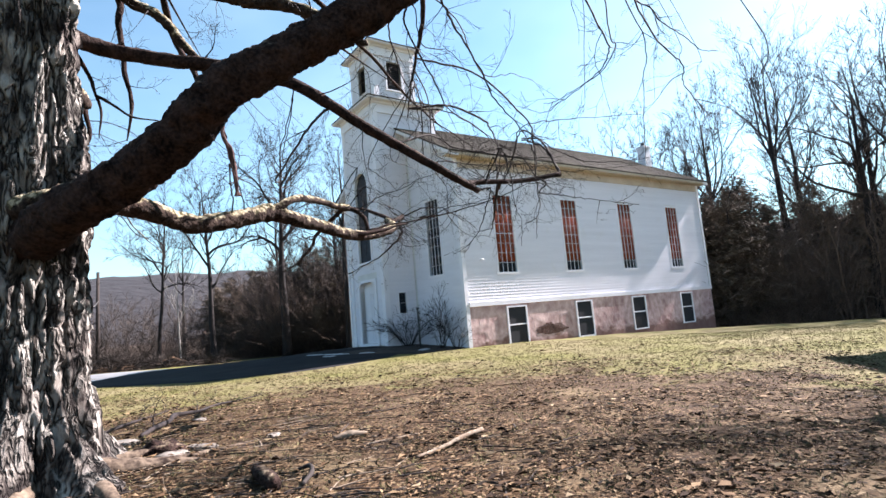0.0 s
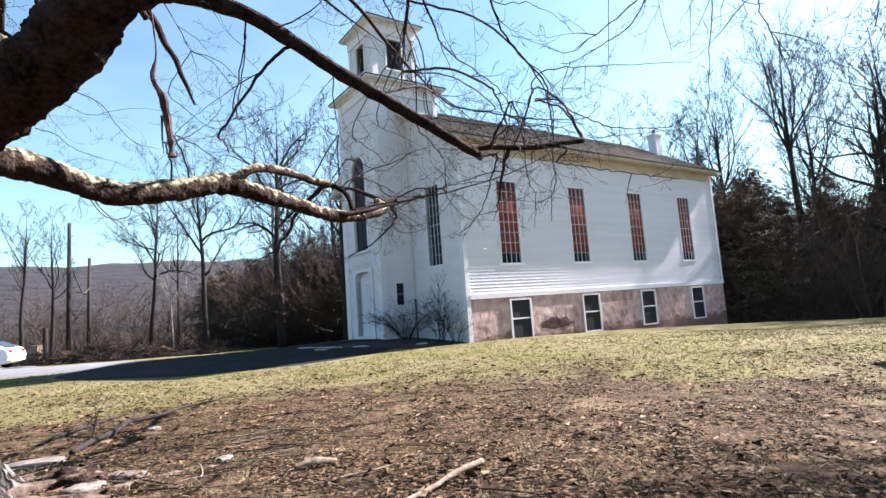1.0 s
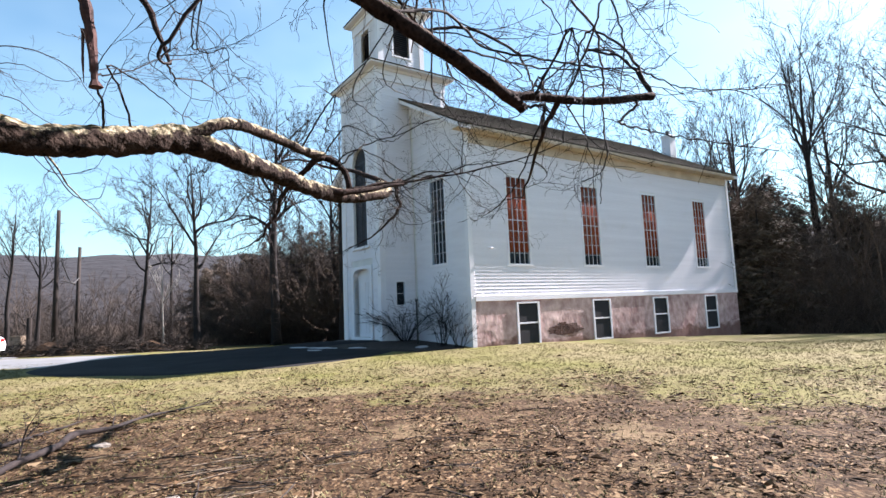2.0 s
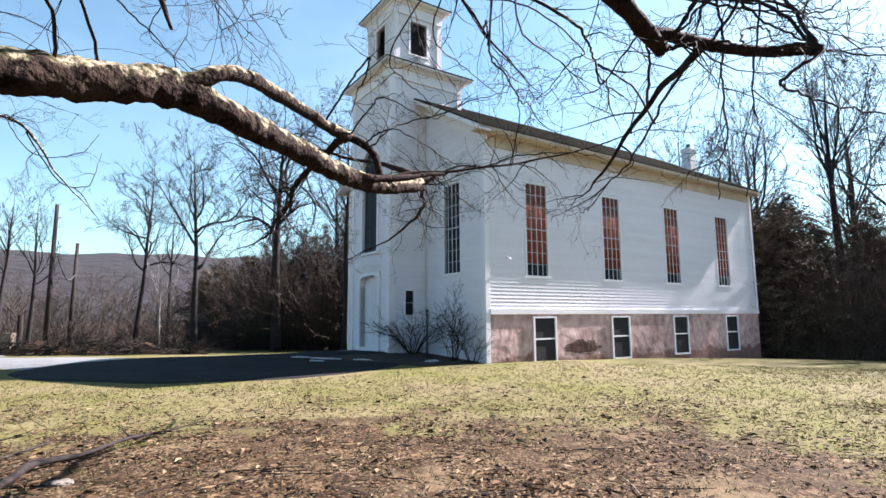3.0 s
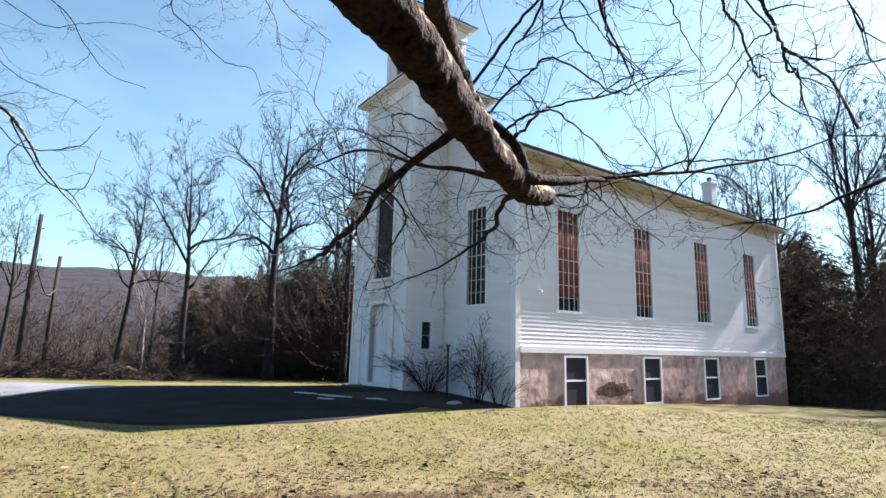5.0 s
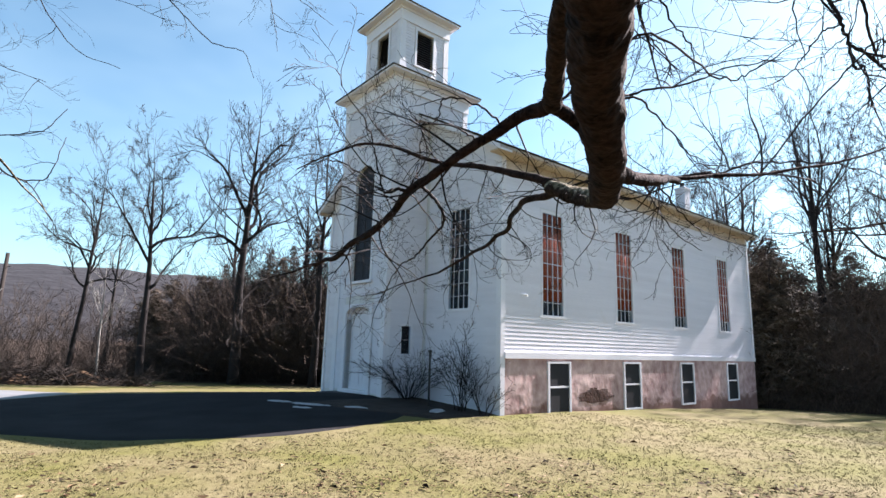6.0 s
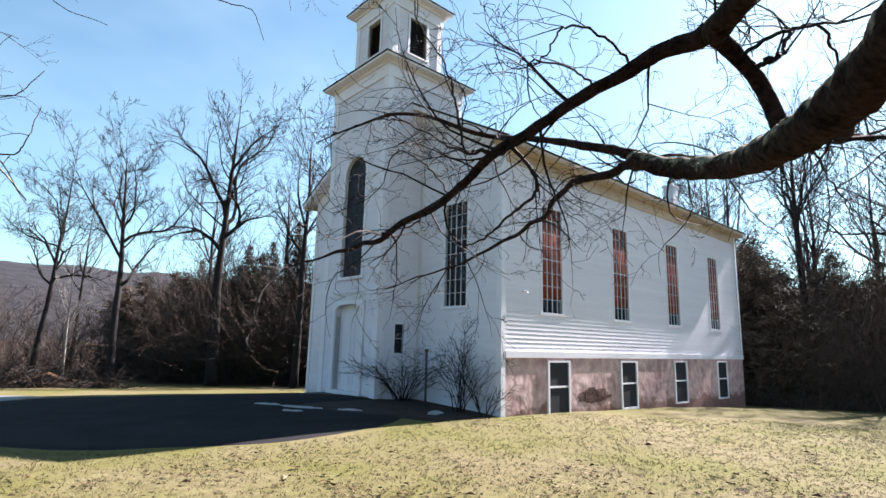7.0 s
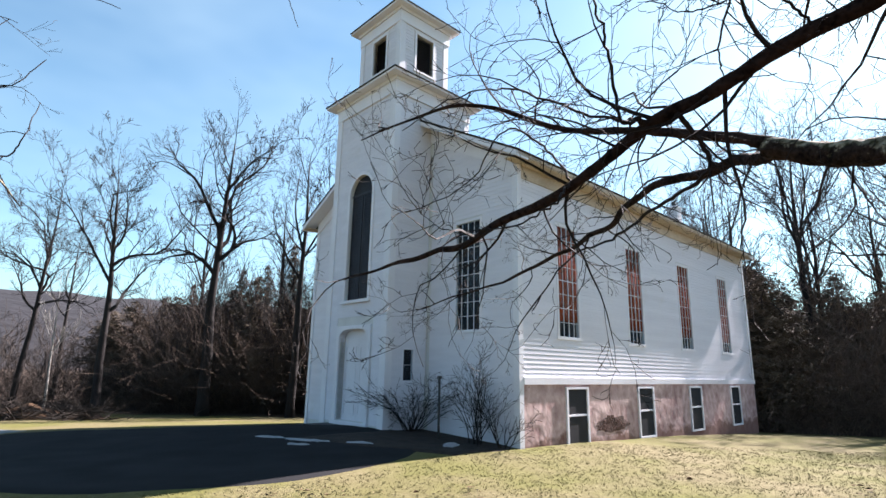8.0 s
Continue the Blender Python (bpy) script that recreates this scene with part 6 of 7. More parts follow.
grow(
    (8.5, 47.0, 2, 1.15, 75), (36.0, 40.0, 3, 1.0, 333), (28.0, 41.0, 2, 1.2, 222), (26.0, 38.5, 0, 1.1, 10), (17.0, 42.5, 1, 1.2, 270),
    (30.0, 38.0, 1, 1.25, 44), (28.6, 31.4, 0, 0.95, 77), (32.0, 32.6, 1, 1.1, 12), (19.0, 37.0, 0, 1.0, 190))
# one beyond the edge of the lawn, whose shade falls over the litter
put_copy(tree_a, 11.8, 9.8, 140, 0.62)
put_copy(tree_b, 10.75, 7.0, 60, 0.72)
birch = plant("birch_tree", "slender pale-barked birch leaning among brush", bare_tree(31, 8, 0.4, [(0.4, 40, 0, 0.3), (0.5, -35, 5, 0.3)], 0.07, 5, fine=2), (M_BIRCH, M_BIRCH), ("trunk", "crown"), stand(-20.3, 40.8, 0), "tree")


def conifer(seed, height, wide, skirt=0.04, dome=False):
    """An uneven evergreen: whorls of boughs with many narrow sprays, ragged in outline."""
    rg = random.Random(seed)
    tr, nd = Geo(), Geo()
    tr.tube([(0, 0, -0.3), (0.05, 0.02, height * 0.5), (0, 0.02, height)], [height * 0.016, height * 0.011, 0.01], 8)
    z = height * skirt
    while z < height * 0.985:
        f = z / height
        for b in range(rg.randint(5, 7)):
            a = rg.uniform(0, 2 * math.pi)
            lump = 1 + 0.55 * noise.noise(Vector((math.cos(a) * 1.3 + seed, math.sin(a) * 1.3, z * 0.45)))
            reach = (wide * ((1 - f ** 2.4) ** 0.7 if dome else (1 - f) ** 0.62) * (0.7 + 0.3 * min(1, f * 5)) + 0.12) * lump
            L = reach * rg.uniform(0.55, 1.15)
            dr = rg.uniform(-0.05, 0.32)
            n = max(6, int(L * 15))
            side = Vector((-math.sin(a), math.cos(a), 0))
            for k in range(n):
                s = (k + rg.random()) / n
                p = Vector((math.cos(a) * L * s, math.sin(a) * L * s, z - dr * L * s * (1.3 - 0.5 * s) + rg.uniform(-0.16, 0.16)))
                for w in (-1, 1):
                    l = rg.uniform(0.22, 0.5) * (1.15 - 0.5 * s) * (0.5 + 0.35 * min(L, 1.6))
                    q = p + side * w * l + Vector((math.cos(a) * l * 0.6, math.sin(a) * l * 0.6, rg.uniform(-0.25, 0.10)))
                    t = Vector((rg.uniform(-1, 1), rg.uniform(-1, 1), rg.uniform(-0.3, 1))).normalized() * rg.uniform(0.03, 0.075)
                    nd.add([tuple(p - t * 0.5), tuple(p + t), tuple(q)], [(0, 1, 2)])
        z += height * 0.018 + 0.10
    return tr, nd


E_G = "evergreens in the woods"
con_a = plant("conifer_tree", "dark evergreen thicket tree with a rounded top", conifer(2, 8.6, 2.6, dome=True), (M_FARBARK, M_NEEDLE), ("trunk", "needles"), stand(18.6, 34.6, 0), group=E_G)
con_b = plant("conifer_tree", "narrow dark spruce in the shade", conifer(6, 8.0, 2.3), (M_FARBARK, M_NEEDLE), ("trunk", "needles"), stand(-9.8, 41.0, 0), group=E_G)
con_c = plant("conifer_tree", "broad ragged dark hemlock", conifer(13, 7.6, 3.0, dome=True), (M_FARBARK, M_NEEDLE), ("trunk", "needles"), stand(16.6, 35.4, 0), group=E_G)
con_d = plant("conifer_tree", "tall dark pine bare below, with a ragged crown", conifer(21, 10.5, 1.9, skirt=0.4), (M_FARBARK, M_NEEDLE), ("trunk", "needles"), stand(-8.0, 43.0, 0), group=E_G)
CON = (con_a, con_b, con_c, con_d)


def evergreens(size, *rows):
    """Conifers: place, model, size and turn of each."""
    for x, y, k, s, a in rows:
        if x > 10 and int(a) % 3:
            k = 2
        put_copy(CON[k], x, y, a, s * size)


evergreens(1.0,
    (-6.2, 43.6, 3, 0.95, 80), (-4.4, 42.4, 3, 1.0, 160), (-11.4, 44.2, 3, 0.85, 240), (-2.6, 42.0, 3, 1.05, 300), (-14.6, 45.2, 3, 0.75, 33),
    (-17.6, 47.0, 1, 0.7, 120), (-10.0, 45.4, 3, 0.9, 20), (-6.6, 47.2, 0, 0.85, 210), (-1.2, 44.6, 0, 0.9, 45), (-13.2, 48.5, 1, 0.9, 99))
evergreens(1.0,
    (-20.5, 49.0, 0, 0.62, 188), (2.0, 46.0, 0, 1.0, 10), (-9.0, 48.6, 1, 0.95, 20), (-12.4, 47.0, 1, 0.85, 90), (-4.2, 46.0, 1, 1.0, 180),
    (-16.0, 48.4, 1, 0.8, 250), (-8.2, 46.0, 1, 0.85, 310), (-12.2, 45.2, 2, 1.0, 12), (-10.4, 45.0, 2, 0.9, 71), (-15.6, 45.4, 2, 0.92, 134),
    (-7.4, 44.8, 2, 0.85, 203), (-5.0, 44.4, 2, 0.85, 260), (-2.8, 43.8, 2, 0.9, 322), (-20.2, 47.0, 2, 0.8, 45), (-18.3, 46.0, 2, 0.88, 195), (-16.9, 47.0, 1, 0.92, 77), (-14.0, 46.6, 1, 0.98, 140))
evergreens(1.12,
    (20.6, 40.6, 0, 0.98, 40), (26.2, 37.6, 0, 1.05, 90), (20.2, 37.6, 1, 1.15, 10), (26.6, 36.4, 0, 0.9, 200), (16.8, 37.0, 0, 0.92, 140),
    (29.4, 32.6, 0, 0.85, 300), (31.8, 30.0, 0, 0.9, 20), (34.0, 33.2, 0, 1.0, 260), (22.6, 40.0, 2, 1.3, 77), (14.6, 39.4, 1, 1.2, 50))
evergreens(1.12,
    (36.6, 27.6, 0, 0.95, 111), (38.5, 31.0, 0, 1.0, 10), (33.0, 37.5, 0, 1.1, 190), (18.8, 35.8, 2, 0.95, 30),
    (28.0, 34.0, 2, 0.95, 250), (30.6, 33.4, 2, 1.0, 310))
evergreens(1.12,
    (18.4, 36.8, 2, 1.05, 200), (27.5, 34.5, 1, 0.95, 31), (30.0, 31.8, 1, 0.95, 61), (32.5, 34.5, 2, 0.95, 121), (25.2, 36.0, 1, 0.95, 151), (28.8, 36.8, 1, 1.0, 211), (23.4, 38.4, 1, 1.0, 271), (35.5, 30.5, 1, 0.95, 301), (33.4, 28.6, 2, 0.9, 140))


def brush_clump(seed, count, height, wide):
    rg = random.Random(seed)
    g = Geo()
    for c in range(count):
        x, y = rg.gauss(0, wide * 0.4), rg.gauss(0, wide * 0.4)
        sprout(g, (x, y, -0.1), (rg.uniform(-0.35, 0.35), rg.uniform(-0.35, 0.35), 1), height * rg.uniform(0.5, 1.1), 0.014, 2, rg, 0.16, (0, 0, 0.0), kids=(3, 5), spread=0.7, sides=3, thin=0.006, seg=0.3, most=4, tip=2)
    return g


B_G = "brush along the woods"
brushes = [solid("brush", brush_clump(40 + k, 11, 2.6, 2.4), M_BRUSH, "tangle of dry bare brush", "brush", stand(x, y), group=B_G, kind="stuff") for k, (x, y) in enumerate(((-18.5, 41.5), (-24.0, 43.0), (-12.5, 40.2)))]
rng = random.Random(77)
for c in range(36):
    t = c / 35
    x = -40 + 44 * t + rng.uniform(-0.6, 0.6)
    y = 40.5 + rng.uniform(0, 7.0) + (1.0 if x > -20 else 0.0)
    put_copy(brushes[c % 3], x, y, rng.uniform(0, 360), rng.uniform(0.65, 1.25))
for c in range(34):
    x = 15 + 27 * c / 33 + rng.uniform(-0.5, 0.5)
    y = 33.6 - 0.10 * (x - 15) + rng.uniform(0, 5.0)
    if (x - 0.73) * -0.566 + (y - 21.9) * 0.824 > -0.5 and (x - 0.73) * 0.824 + (y - 21.9) * 0.566 < 19.5:
        continue
    put_copy(brushes[c % 3], x, y, rng.uniform(0, 360), rng.uniform(0.45, 0.9))

# the deeper woods: many thin stems, too many to count
def deep_woods(seed, boxes, count, h0, h1):
    rg = random.Random(seed)
    g = Geo()
    for c in range(count):
        x0, x1, y0, y1 = rg.choice(boxes)
        x, y = rg.uniform(x0, x1), rg.uniform(y0, y1)
        h = rg.uniform(h0, h1)
        sprout(g, (x, y, lawn_z(x, y) - 0.2), (rg.uniform(-0.3, 0.3), rg.uniform(-0.3, 0.3), 1), h, 0.06, 2, rg, 0.19, (0, 0, 0.06), kids=(5, 7), spread=0.8, sides=3, thin=0.010, seg=0.8, most=4, tip=2)
    return g


solid("woods", deep_woods(4, [(-60, -14, 44, 62), (-95, -30, 58, 100), (-45, -14, 43, 50)], 210, 3.0, 6.0), M_BRUSH, "bare brown woods behind the lawn", "woods", kind="stuff")
solid("woods", deep_woods(5, [(-15, 4, 41, 46), (-15, 4, 41, 46), (-18, 5, 44, 56)], 330, 4, 8.5), M_FARBARK, "bare dark woods behind the church", "woods", kind="stuff")
solid("woods", deep_woods(9, [(17, 34, 35, 40), (16, 60, 42, 62), (36, 62, 20, 42), (16, 48, 36, 46), (18, 40, 35, 42), (21, 36, 30.5, 36)], 350, 4.5, 10), M_STEM, "bare grey woods beyond the evergreens", "woods", kind="stuff")


# undergrowth along the foot of the woods: a tangle of thin stems
def undergrowth(seed, count, place, h0, h1):
    rg = random.Random(seed)
    g = Geo()
    for c in range(count):
        x, y = place(rg)
        h = rg.uniform(h0, h1)
        d = Vector((rg.uniform(-0.8, 0.8), rg.uniform(-0.8, 0.8), 1))
        sprout(g, (x, y, lawn_z(x, y) - 0.05), d, h, rg.uniform(0.008, 0.016), 1, rg, 0.26, (0, 0, 0.0), kids=(2, 4), spread=0.7, sides=3, thin=0.0065, seg=0.5, most=3, tip=2)
    return g


def left_edge(rg):
    x = rg.uniform(-42, 4)
    return x, 39.6 - 0.12 * (x + 12) + abs(rg.gauss(0, 3.2))


def right_edge(rg):
    x = rg.uniform(17, 42)
    return x, 33.2 - 0.2 * (x - 17) + abs(rg.gauss(0, 2.4))


solid("undergrowth", undergrowth(70, 1900, left_edge, 0.9, 2.8), M_BRUSH, "dense reddish-brown undergrowth of dry stems", "undergrowth", kind="stuff")
def mid_edge(rg):
    x = rg.uniform(-15, 2)
    return x, 39.4 + abs(rg.gauss(0, 1.3))


solid("undergrowth", undergrowth(72, 1300, mid_edge, 0.8, 2.9), M_REDBRUSH, "reddish dry brush at the foot of the pines", "undergrowth", kind="stuff")
solid("undergrowth", undergrowth(73, 1500, mid_edge, 2.2, 6.8), M_STEM, "dry grey-brown saplings before the pines", "undergrowth", kind="stuff")
solid("undergrowth", undergrowth(71, 2600, right_edge, 0.8, 6.5), M_STEM, "dry brown stems at the foot of the evergreens", "undergrowth", kind="stuff")

# ---- things about the lawn ----
def shrub(seed, stems, height, arch):
    rg = random.Random(seed)
    g = Geo()
    for c in range(stems):
        a = rg.uniform(0, 2 * math.pi)
        sprout(g, (0.22 * math.cos(a) * rg.random(), 0.22 * math.sin(a) * rg.random(), -0.05), (math.cos(a) * arch, math.sin(a) * arch, 1), height * rg.uniform(0.6, 1.05), 0.018, 2, rg, 0.14, (math.cos(a) * arch * 0.12, math.sin(a) * arch * 0.12, -0.02), kids=(4, 6), spread=0.6, sides=4, thin=0.0045, seg=0.14)
    return g


def on_church(x, y, z):
    return CH @ Vector((x, y, z))


for (sx, sy), seed, st, h, ar, lb in (((-0.9, 3.35), 51, 24, 2.05, 0.6, "spreading bare shrub with arching dark stems"), ((-0.75, 0.85), 52, 13, 2.4, 0.13, "upright bare lilac shrub by the wall"), ((-0.5, 0.1), 53, 7, 1.3, 0.4, "small bare shrub at the church corner")):
    p = on_church(sx, sy, 0)
    solid("bare_shrub", shrub(seed, st, h, ar), M_TWIG, lb, "shrub", pose(p.x, p.y, lawn_z(p.x, p.y)), group="shrubs by the church")


def snow_patch(x, y, a, b, turn, seed):
    g = Geo()
    n, rings = 28, 6
    for r in range(rings + 1):
        for k in range(n):
            an = 2 * math.pi * k / n
            w = (r / rings) * (1 + 0.55 * noise.noise(Vector((math.cos(an) * 3 + seed, math.sin(an) * 2, seed))) + 0.5 * noise.noise(Vector((math.cos(an) * 8, math.sin(an) * 8 + seed, 3))))
            px, py = a * w * math.cos(an), b * w * math.sin(an)
            c, s = math.cos(radians(turn)), math.sin(radians(turn))
            X, Y = x + px * c - py * s, y + px * s + py * c
            g.v.append((X, Y, lawn_z(X, Y) + 0.045 + 0.025 * (1 - (r / rings) ** 2) - (0.06 if r == rings else 0) + 0.02 * noise.noise(Vector((X * 4, Y * 4, 0)))))
        if r:
            k0 = (r - 1) * n
            g.f += [(k0 + k, k0 + (k + 1) % n, k0 + n + (k + 1) % n, k0 + n + k) for k in range(n)]
    solid("snow_patch", g, M_SNOW, "thin patch of old melting snow", "snow", group="snow patches", smooth=True)


for q in ((-4.7, 22.2, 0.55, 0.10, -20, 1), (-3.4, 21.9, 0.38, 0.07, -10, 2), (-1.1, 21.9, 0.36, 0.2, 60, 3), (-27.5, 32.5, 3.2, 1.0, 25, 4), (-24.0, 30.6, 1.2, 0.4, 10, 5), (-5.7, 22.75, 0.45, 0.09, -25, 6), (-4.9, 21.7, 0.28, 0.07, -15, 7)):
    snow_patch(*q)


def log(name, pts, rad, material, label, category, group="", rough=0.12):
    path = spline([(x, y, lawn_z(x, y) + h) for x, y, h in pts], 8)
    rr = []
    for i in range(len(path)):
        f = i / 8
        k = min(int(f), len(rad) - 2)
        rr.append(rad[k] + (rad[k + 1] - rad[k]) * (f - k))
    g = Geo().tube(path, rr, 10, rough=rough, seed=len(pts))
    if name == "fallen_branch":
        rg = random.Random(len(path))
        for k in range(7, len(path) - 2, 5):
            d = (path[k + 1] - path[k]).normalized()
            w = Vector((rg.uniform(-1, 1), rg.uniform(-1, 1), rg.uniform(0.0, 0.35)))
            sprout(g, path[k], (d + w).normalized(), rg.uniform(0.3, 0.9), rr[k] * 0.5, 2, rg, 0.3, (0, 0, -0.03), kids=(1, 3), thin=0.003)
    solid(name, g, material, label, category, group=group, smooth=True)


log("fallen_stick", [(-0.40, 5.04, 0.03), (-0.15, 5.33, 0.035), (0.03, 5.64, 0.035), (0.25, 5.86, 0.045)], [0.014, 0.02, 0.022, 0.029], M_STICK, "pale barkless fallen stick on dead leaves", "stick", "fallen wood")
log("wood_chunk", [(-1.36, 6.06, 0.02), (-1.2, 6.13, 0.04), (-1.02, 6.2, 0.03)], [0.03, 0.05, 0.02], M_STICK, "pale chunk of rotten wood", "wood", "fallen wood")
log("log_piece", [(-1.78, 4.85, 0.05), (-1.62, 4.62, 0.06), (-1.48, 4.42, 0.05)], [0.05, 0.075, 0.06], M_DARKLIMB, "short dark log lying in leaf litter", "log", "fallen wood")
log("fallen_stick", [(-1.42, 4.82, 0.04), (-1.3, 4.8, 0.08), (-1.24, 4.64, 0.07), (-1.26, 4.42, 0.04)], [0.012, 0.018, 0.02, 0.016], M_POLE, "bent bare stick in leaf litter", "stick", "fallen wood")
log("fallen_branch", [(-4.30, 7.5, 0.03), (-4.42, 8.1, 0.06), (-4.58, 8.8, 0.05), (-4.76, 9.35, 0.07), (-4.62, 9.9, 0.05), (-4.64, 10.7, 0.05), (-4.44, 11.4, 0.04), (-4.3, 12.3, 0.03)], [0.03, 0.035, 0.036, 0.042, 0.026, 0.022, 0.014, 0.006], M_TWIG, "long dark fallen branch in the grass", "branch", "fallen wood", rough=0.3)
log("fallen_branch", [(-5.40, 8.4, 0.03), (-5.5, 9.2, 0.04), (-5.52, 9.9, 0.03), (-5.66, 10.9, 0.02)], [0.02, 0.025, 0.02, 0.008], M_TWIG, "thin dark fallen branch in the grass", "branch", "fallen wood", rough=0.3)


def flat_stone(x, y, a, b, h, turn, seed):
    g = Geo()
    n, rings = 18, ((1.0, -0.05), (1.02, 0.35), (0.93, 0.8), (0.7, 1.0), (0.3, 1.05), (0.02, 1.04))
    for w, zf in rings:
        for k in range(n):
            an = 2 * math.pi * k / n
            r = w * (1 + 0.28 * noise.noise(Vector((math.cos(an) * 1.4 + seed, math.sin(an) * 1.4, seed))))
            g.v.append((a * r * math.cos(an), b * r * math.sin(an), h * zf * (1 + 0.25 * noise.noise(Vector((r * math.cos(an) * 2, r * math.sin(an) * 2, seed))))))
    for j in range(len(rings) - 1):
        g.f += [(j * n + k, j * n + (k + 1) % n, (j + 1) * n + (k + 1) % n, (j + 1) * n + k) for k in range(n)]
    solid("flat_stone", g, M_STONE, "flat grey stone sunk in the soil by the tree", "stone", pose(x, y, lawn_z(x, y) - 0.01, 0, 0, turn), group="stones by the tree", smooth=True)


M_STONE = surface("field_stone", (0.06, 0.053, 0.046), (0.19, 0.17, 0.15), 4, 0.9, 30, 0.6, 0.01)
for q in ((-4.45, 7.15, 0.34, 0.16, 0.06, 15, 1), (-3.0, 5.78, 0.16, 0.10, 0.05, 40, 2), (-2.85, 6.15, 0.20, 0.09, 0.045, -10, 3), (-4.12, 8.85, 0.12, 0.07, 0.05, 30, 4), (-2.2, 6.6, 0.12, 0.06, 0.04, 70, 5)):
    flat_stone(*q)


def shade_lump():
    g = Geo()
    n, m_ = 22, 12
    for j in range(m_ + 1):
        ph = -0.35 + (math.pi / 2 + 0.35) * j / m_
        for k in range(n):
            an = 2 * math.pi * k / n
            d = Vector((math.cos(an) * math.cos(ph), math.sin(an) * math.cos(ph), math.sin(ph)))
            r = 1 + 0.35 * noise.noise(d * 2.2) + 0.16 * noise.noise(d * 6)
            g.v.append((0.25 * d.x * r, 0.18 * d.y * r, 0.13 * d.z * r))
        if j:
            q = (j - 1) * n
            g.f += [(q + k, q + (k + 1) % n, q + n + (k + 1) % n, q + n + k) for k in range(n)]
    return g


# dark lump added in place of the shadowed hollows by the trunk
solid("stump", shade_lump(), M_DARKLIMB, "low dark lump standing in for shaded hollows beside the trunk", "stump", pose(-3.25, 6.0, lawn_z(-3.25, 6.0), 0, 0, 20), smooth=True)


def ground_twigs(seed, count, material, label):
    rg = random.Random(seed)
    g = Geo()
    for c in range(count):
        x, y = rg.gauss(-2.2, 2.0), 4.0 + abs(rg.gauss(0, 2.6))
        L, a = rg.uniform(0.12, 0.75), rg.uniform(-0.5, 0.7) if rg.random() < 0.7 else rg.uniform(0, 3.1)
        r = 0.003 + 0.009 * L * rg.random()
        pts = []
        for k in range(5):
            s = k / 4 - 0.5
            px, py = x + math.cos(a) * L * s + rg.uniform(-0.02, 0.02), y + math.sin(a) * L * s + rg.uniform(-0.02, 0.02)
            pts.append((px, py, lawn_z(px, py) + 0.012 + rg.uniform(0, 0.015)))
        g.tube(pts, [r, r * 1.1, r, r * 0.8, r * 0.5], 5)
    solid("ground_twigs", g, material, label, "twigs", kind="stuff")


ground_twigs(91, 300, M_POLE, "dark fallen twigs scattered on the soil")
ground_twigs(92, 170, M_STICK, "pale fallen twigs scattered on the soil")
# surface roots that run out from the trunk
for k, (a, L, r) in enumerate(((20, 1.3, 0.12), (55, 1.7, 0.10), (-15, 1.2, 0.11), (-50, 1.1, 0.13), (95, 1.6, 0.11), (38, 2.4, 0.05))):
    an = radians(a)
    pts = []
    for s in (0.0, 0.35, 0.7, 1.0):
        rr = 0.45 + L * s
        x, y = TRUNK.x + rr * math.cos(an + 0.18 * math.sin(3 * s + k)), TRUNK.y + rr * math.sin(an + 0.18 * math.sin(3 * s + k))
        pts.append((x, y, lawn_z(x, y) + r * (0.45 - 1.0 * s)))
    path = spline(pts, 8)
    part("root", Geo().tube(path, [r * (1 - 0.7 * i / (len(path) - 1)) for i in range(len(path))], 12, rough=0.16, seed=k), M_ROOT, maple, "bare surface root", smooth=True)


def utility_pole(x, y, h, lean, arm):
    e = thing("utility_pole", "dark weathered wooden utility pole leaning slightly", "pole", pose(x, y, lawn_z(x, y), 0, lean, 0), group="poles by the road")
    part("pole", Geo().tube([(0, 0, -0.5), (0, 0, h)], [0.16, 0.11], 10), M_POLE, e, smooth=True)
    for z in (h - 0.9, h - 3.4):
        part("bracket", Geo().tube([(0.1, 0, z), (0.35, 0, z + 0.06)], [0.025, 0.02], 6), M_IRON, e)
    if arm:
        part("arm", Geo().tube([(0.08, 0, h - 2.9), (-1.1, 0, h - 2.5)], [0.04, 0.03], 6), M_IRON, e, "metal lamp arm")
    return e


utility_pole(-25.6, 37.4, 9.4, 0.3, False)
utility_pole(-27.6, 42.4, 7.6, 0.6, True)
post = solid("gate_post", Geo().tube([(0, 0, -0.3), (0.02, 0, 1.2), (0.0, 0, 2.3)], [0.15, 0.14, 0.13], 10), M_POLE, "short dark wooden post by the road", "post", stand(-25.2, 34.8))
solid("utility_box", Geo().box((-0.35, -0.25, 0), (0.35, 0.25, 1.2)).box((-0.38, -0.28, 1.2), (0.38, 0.28, 1.26)), M_STICK, "pale weathered box beside a post", "box", stand(-26.3, 35.4))
cable = spline([(-25.25, 37.4, 5.6), (-25.9, 39.0, 4.6), (-26.8, 40.8, 4.4), (-27.5, 42.4, 4.9)], 8)
solid("cable", Geo().tube(cable, [0.035] * len(cable), 5), M_IRON, "slack dark cable between two poles", "cable")


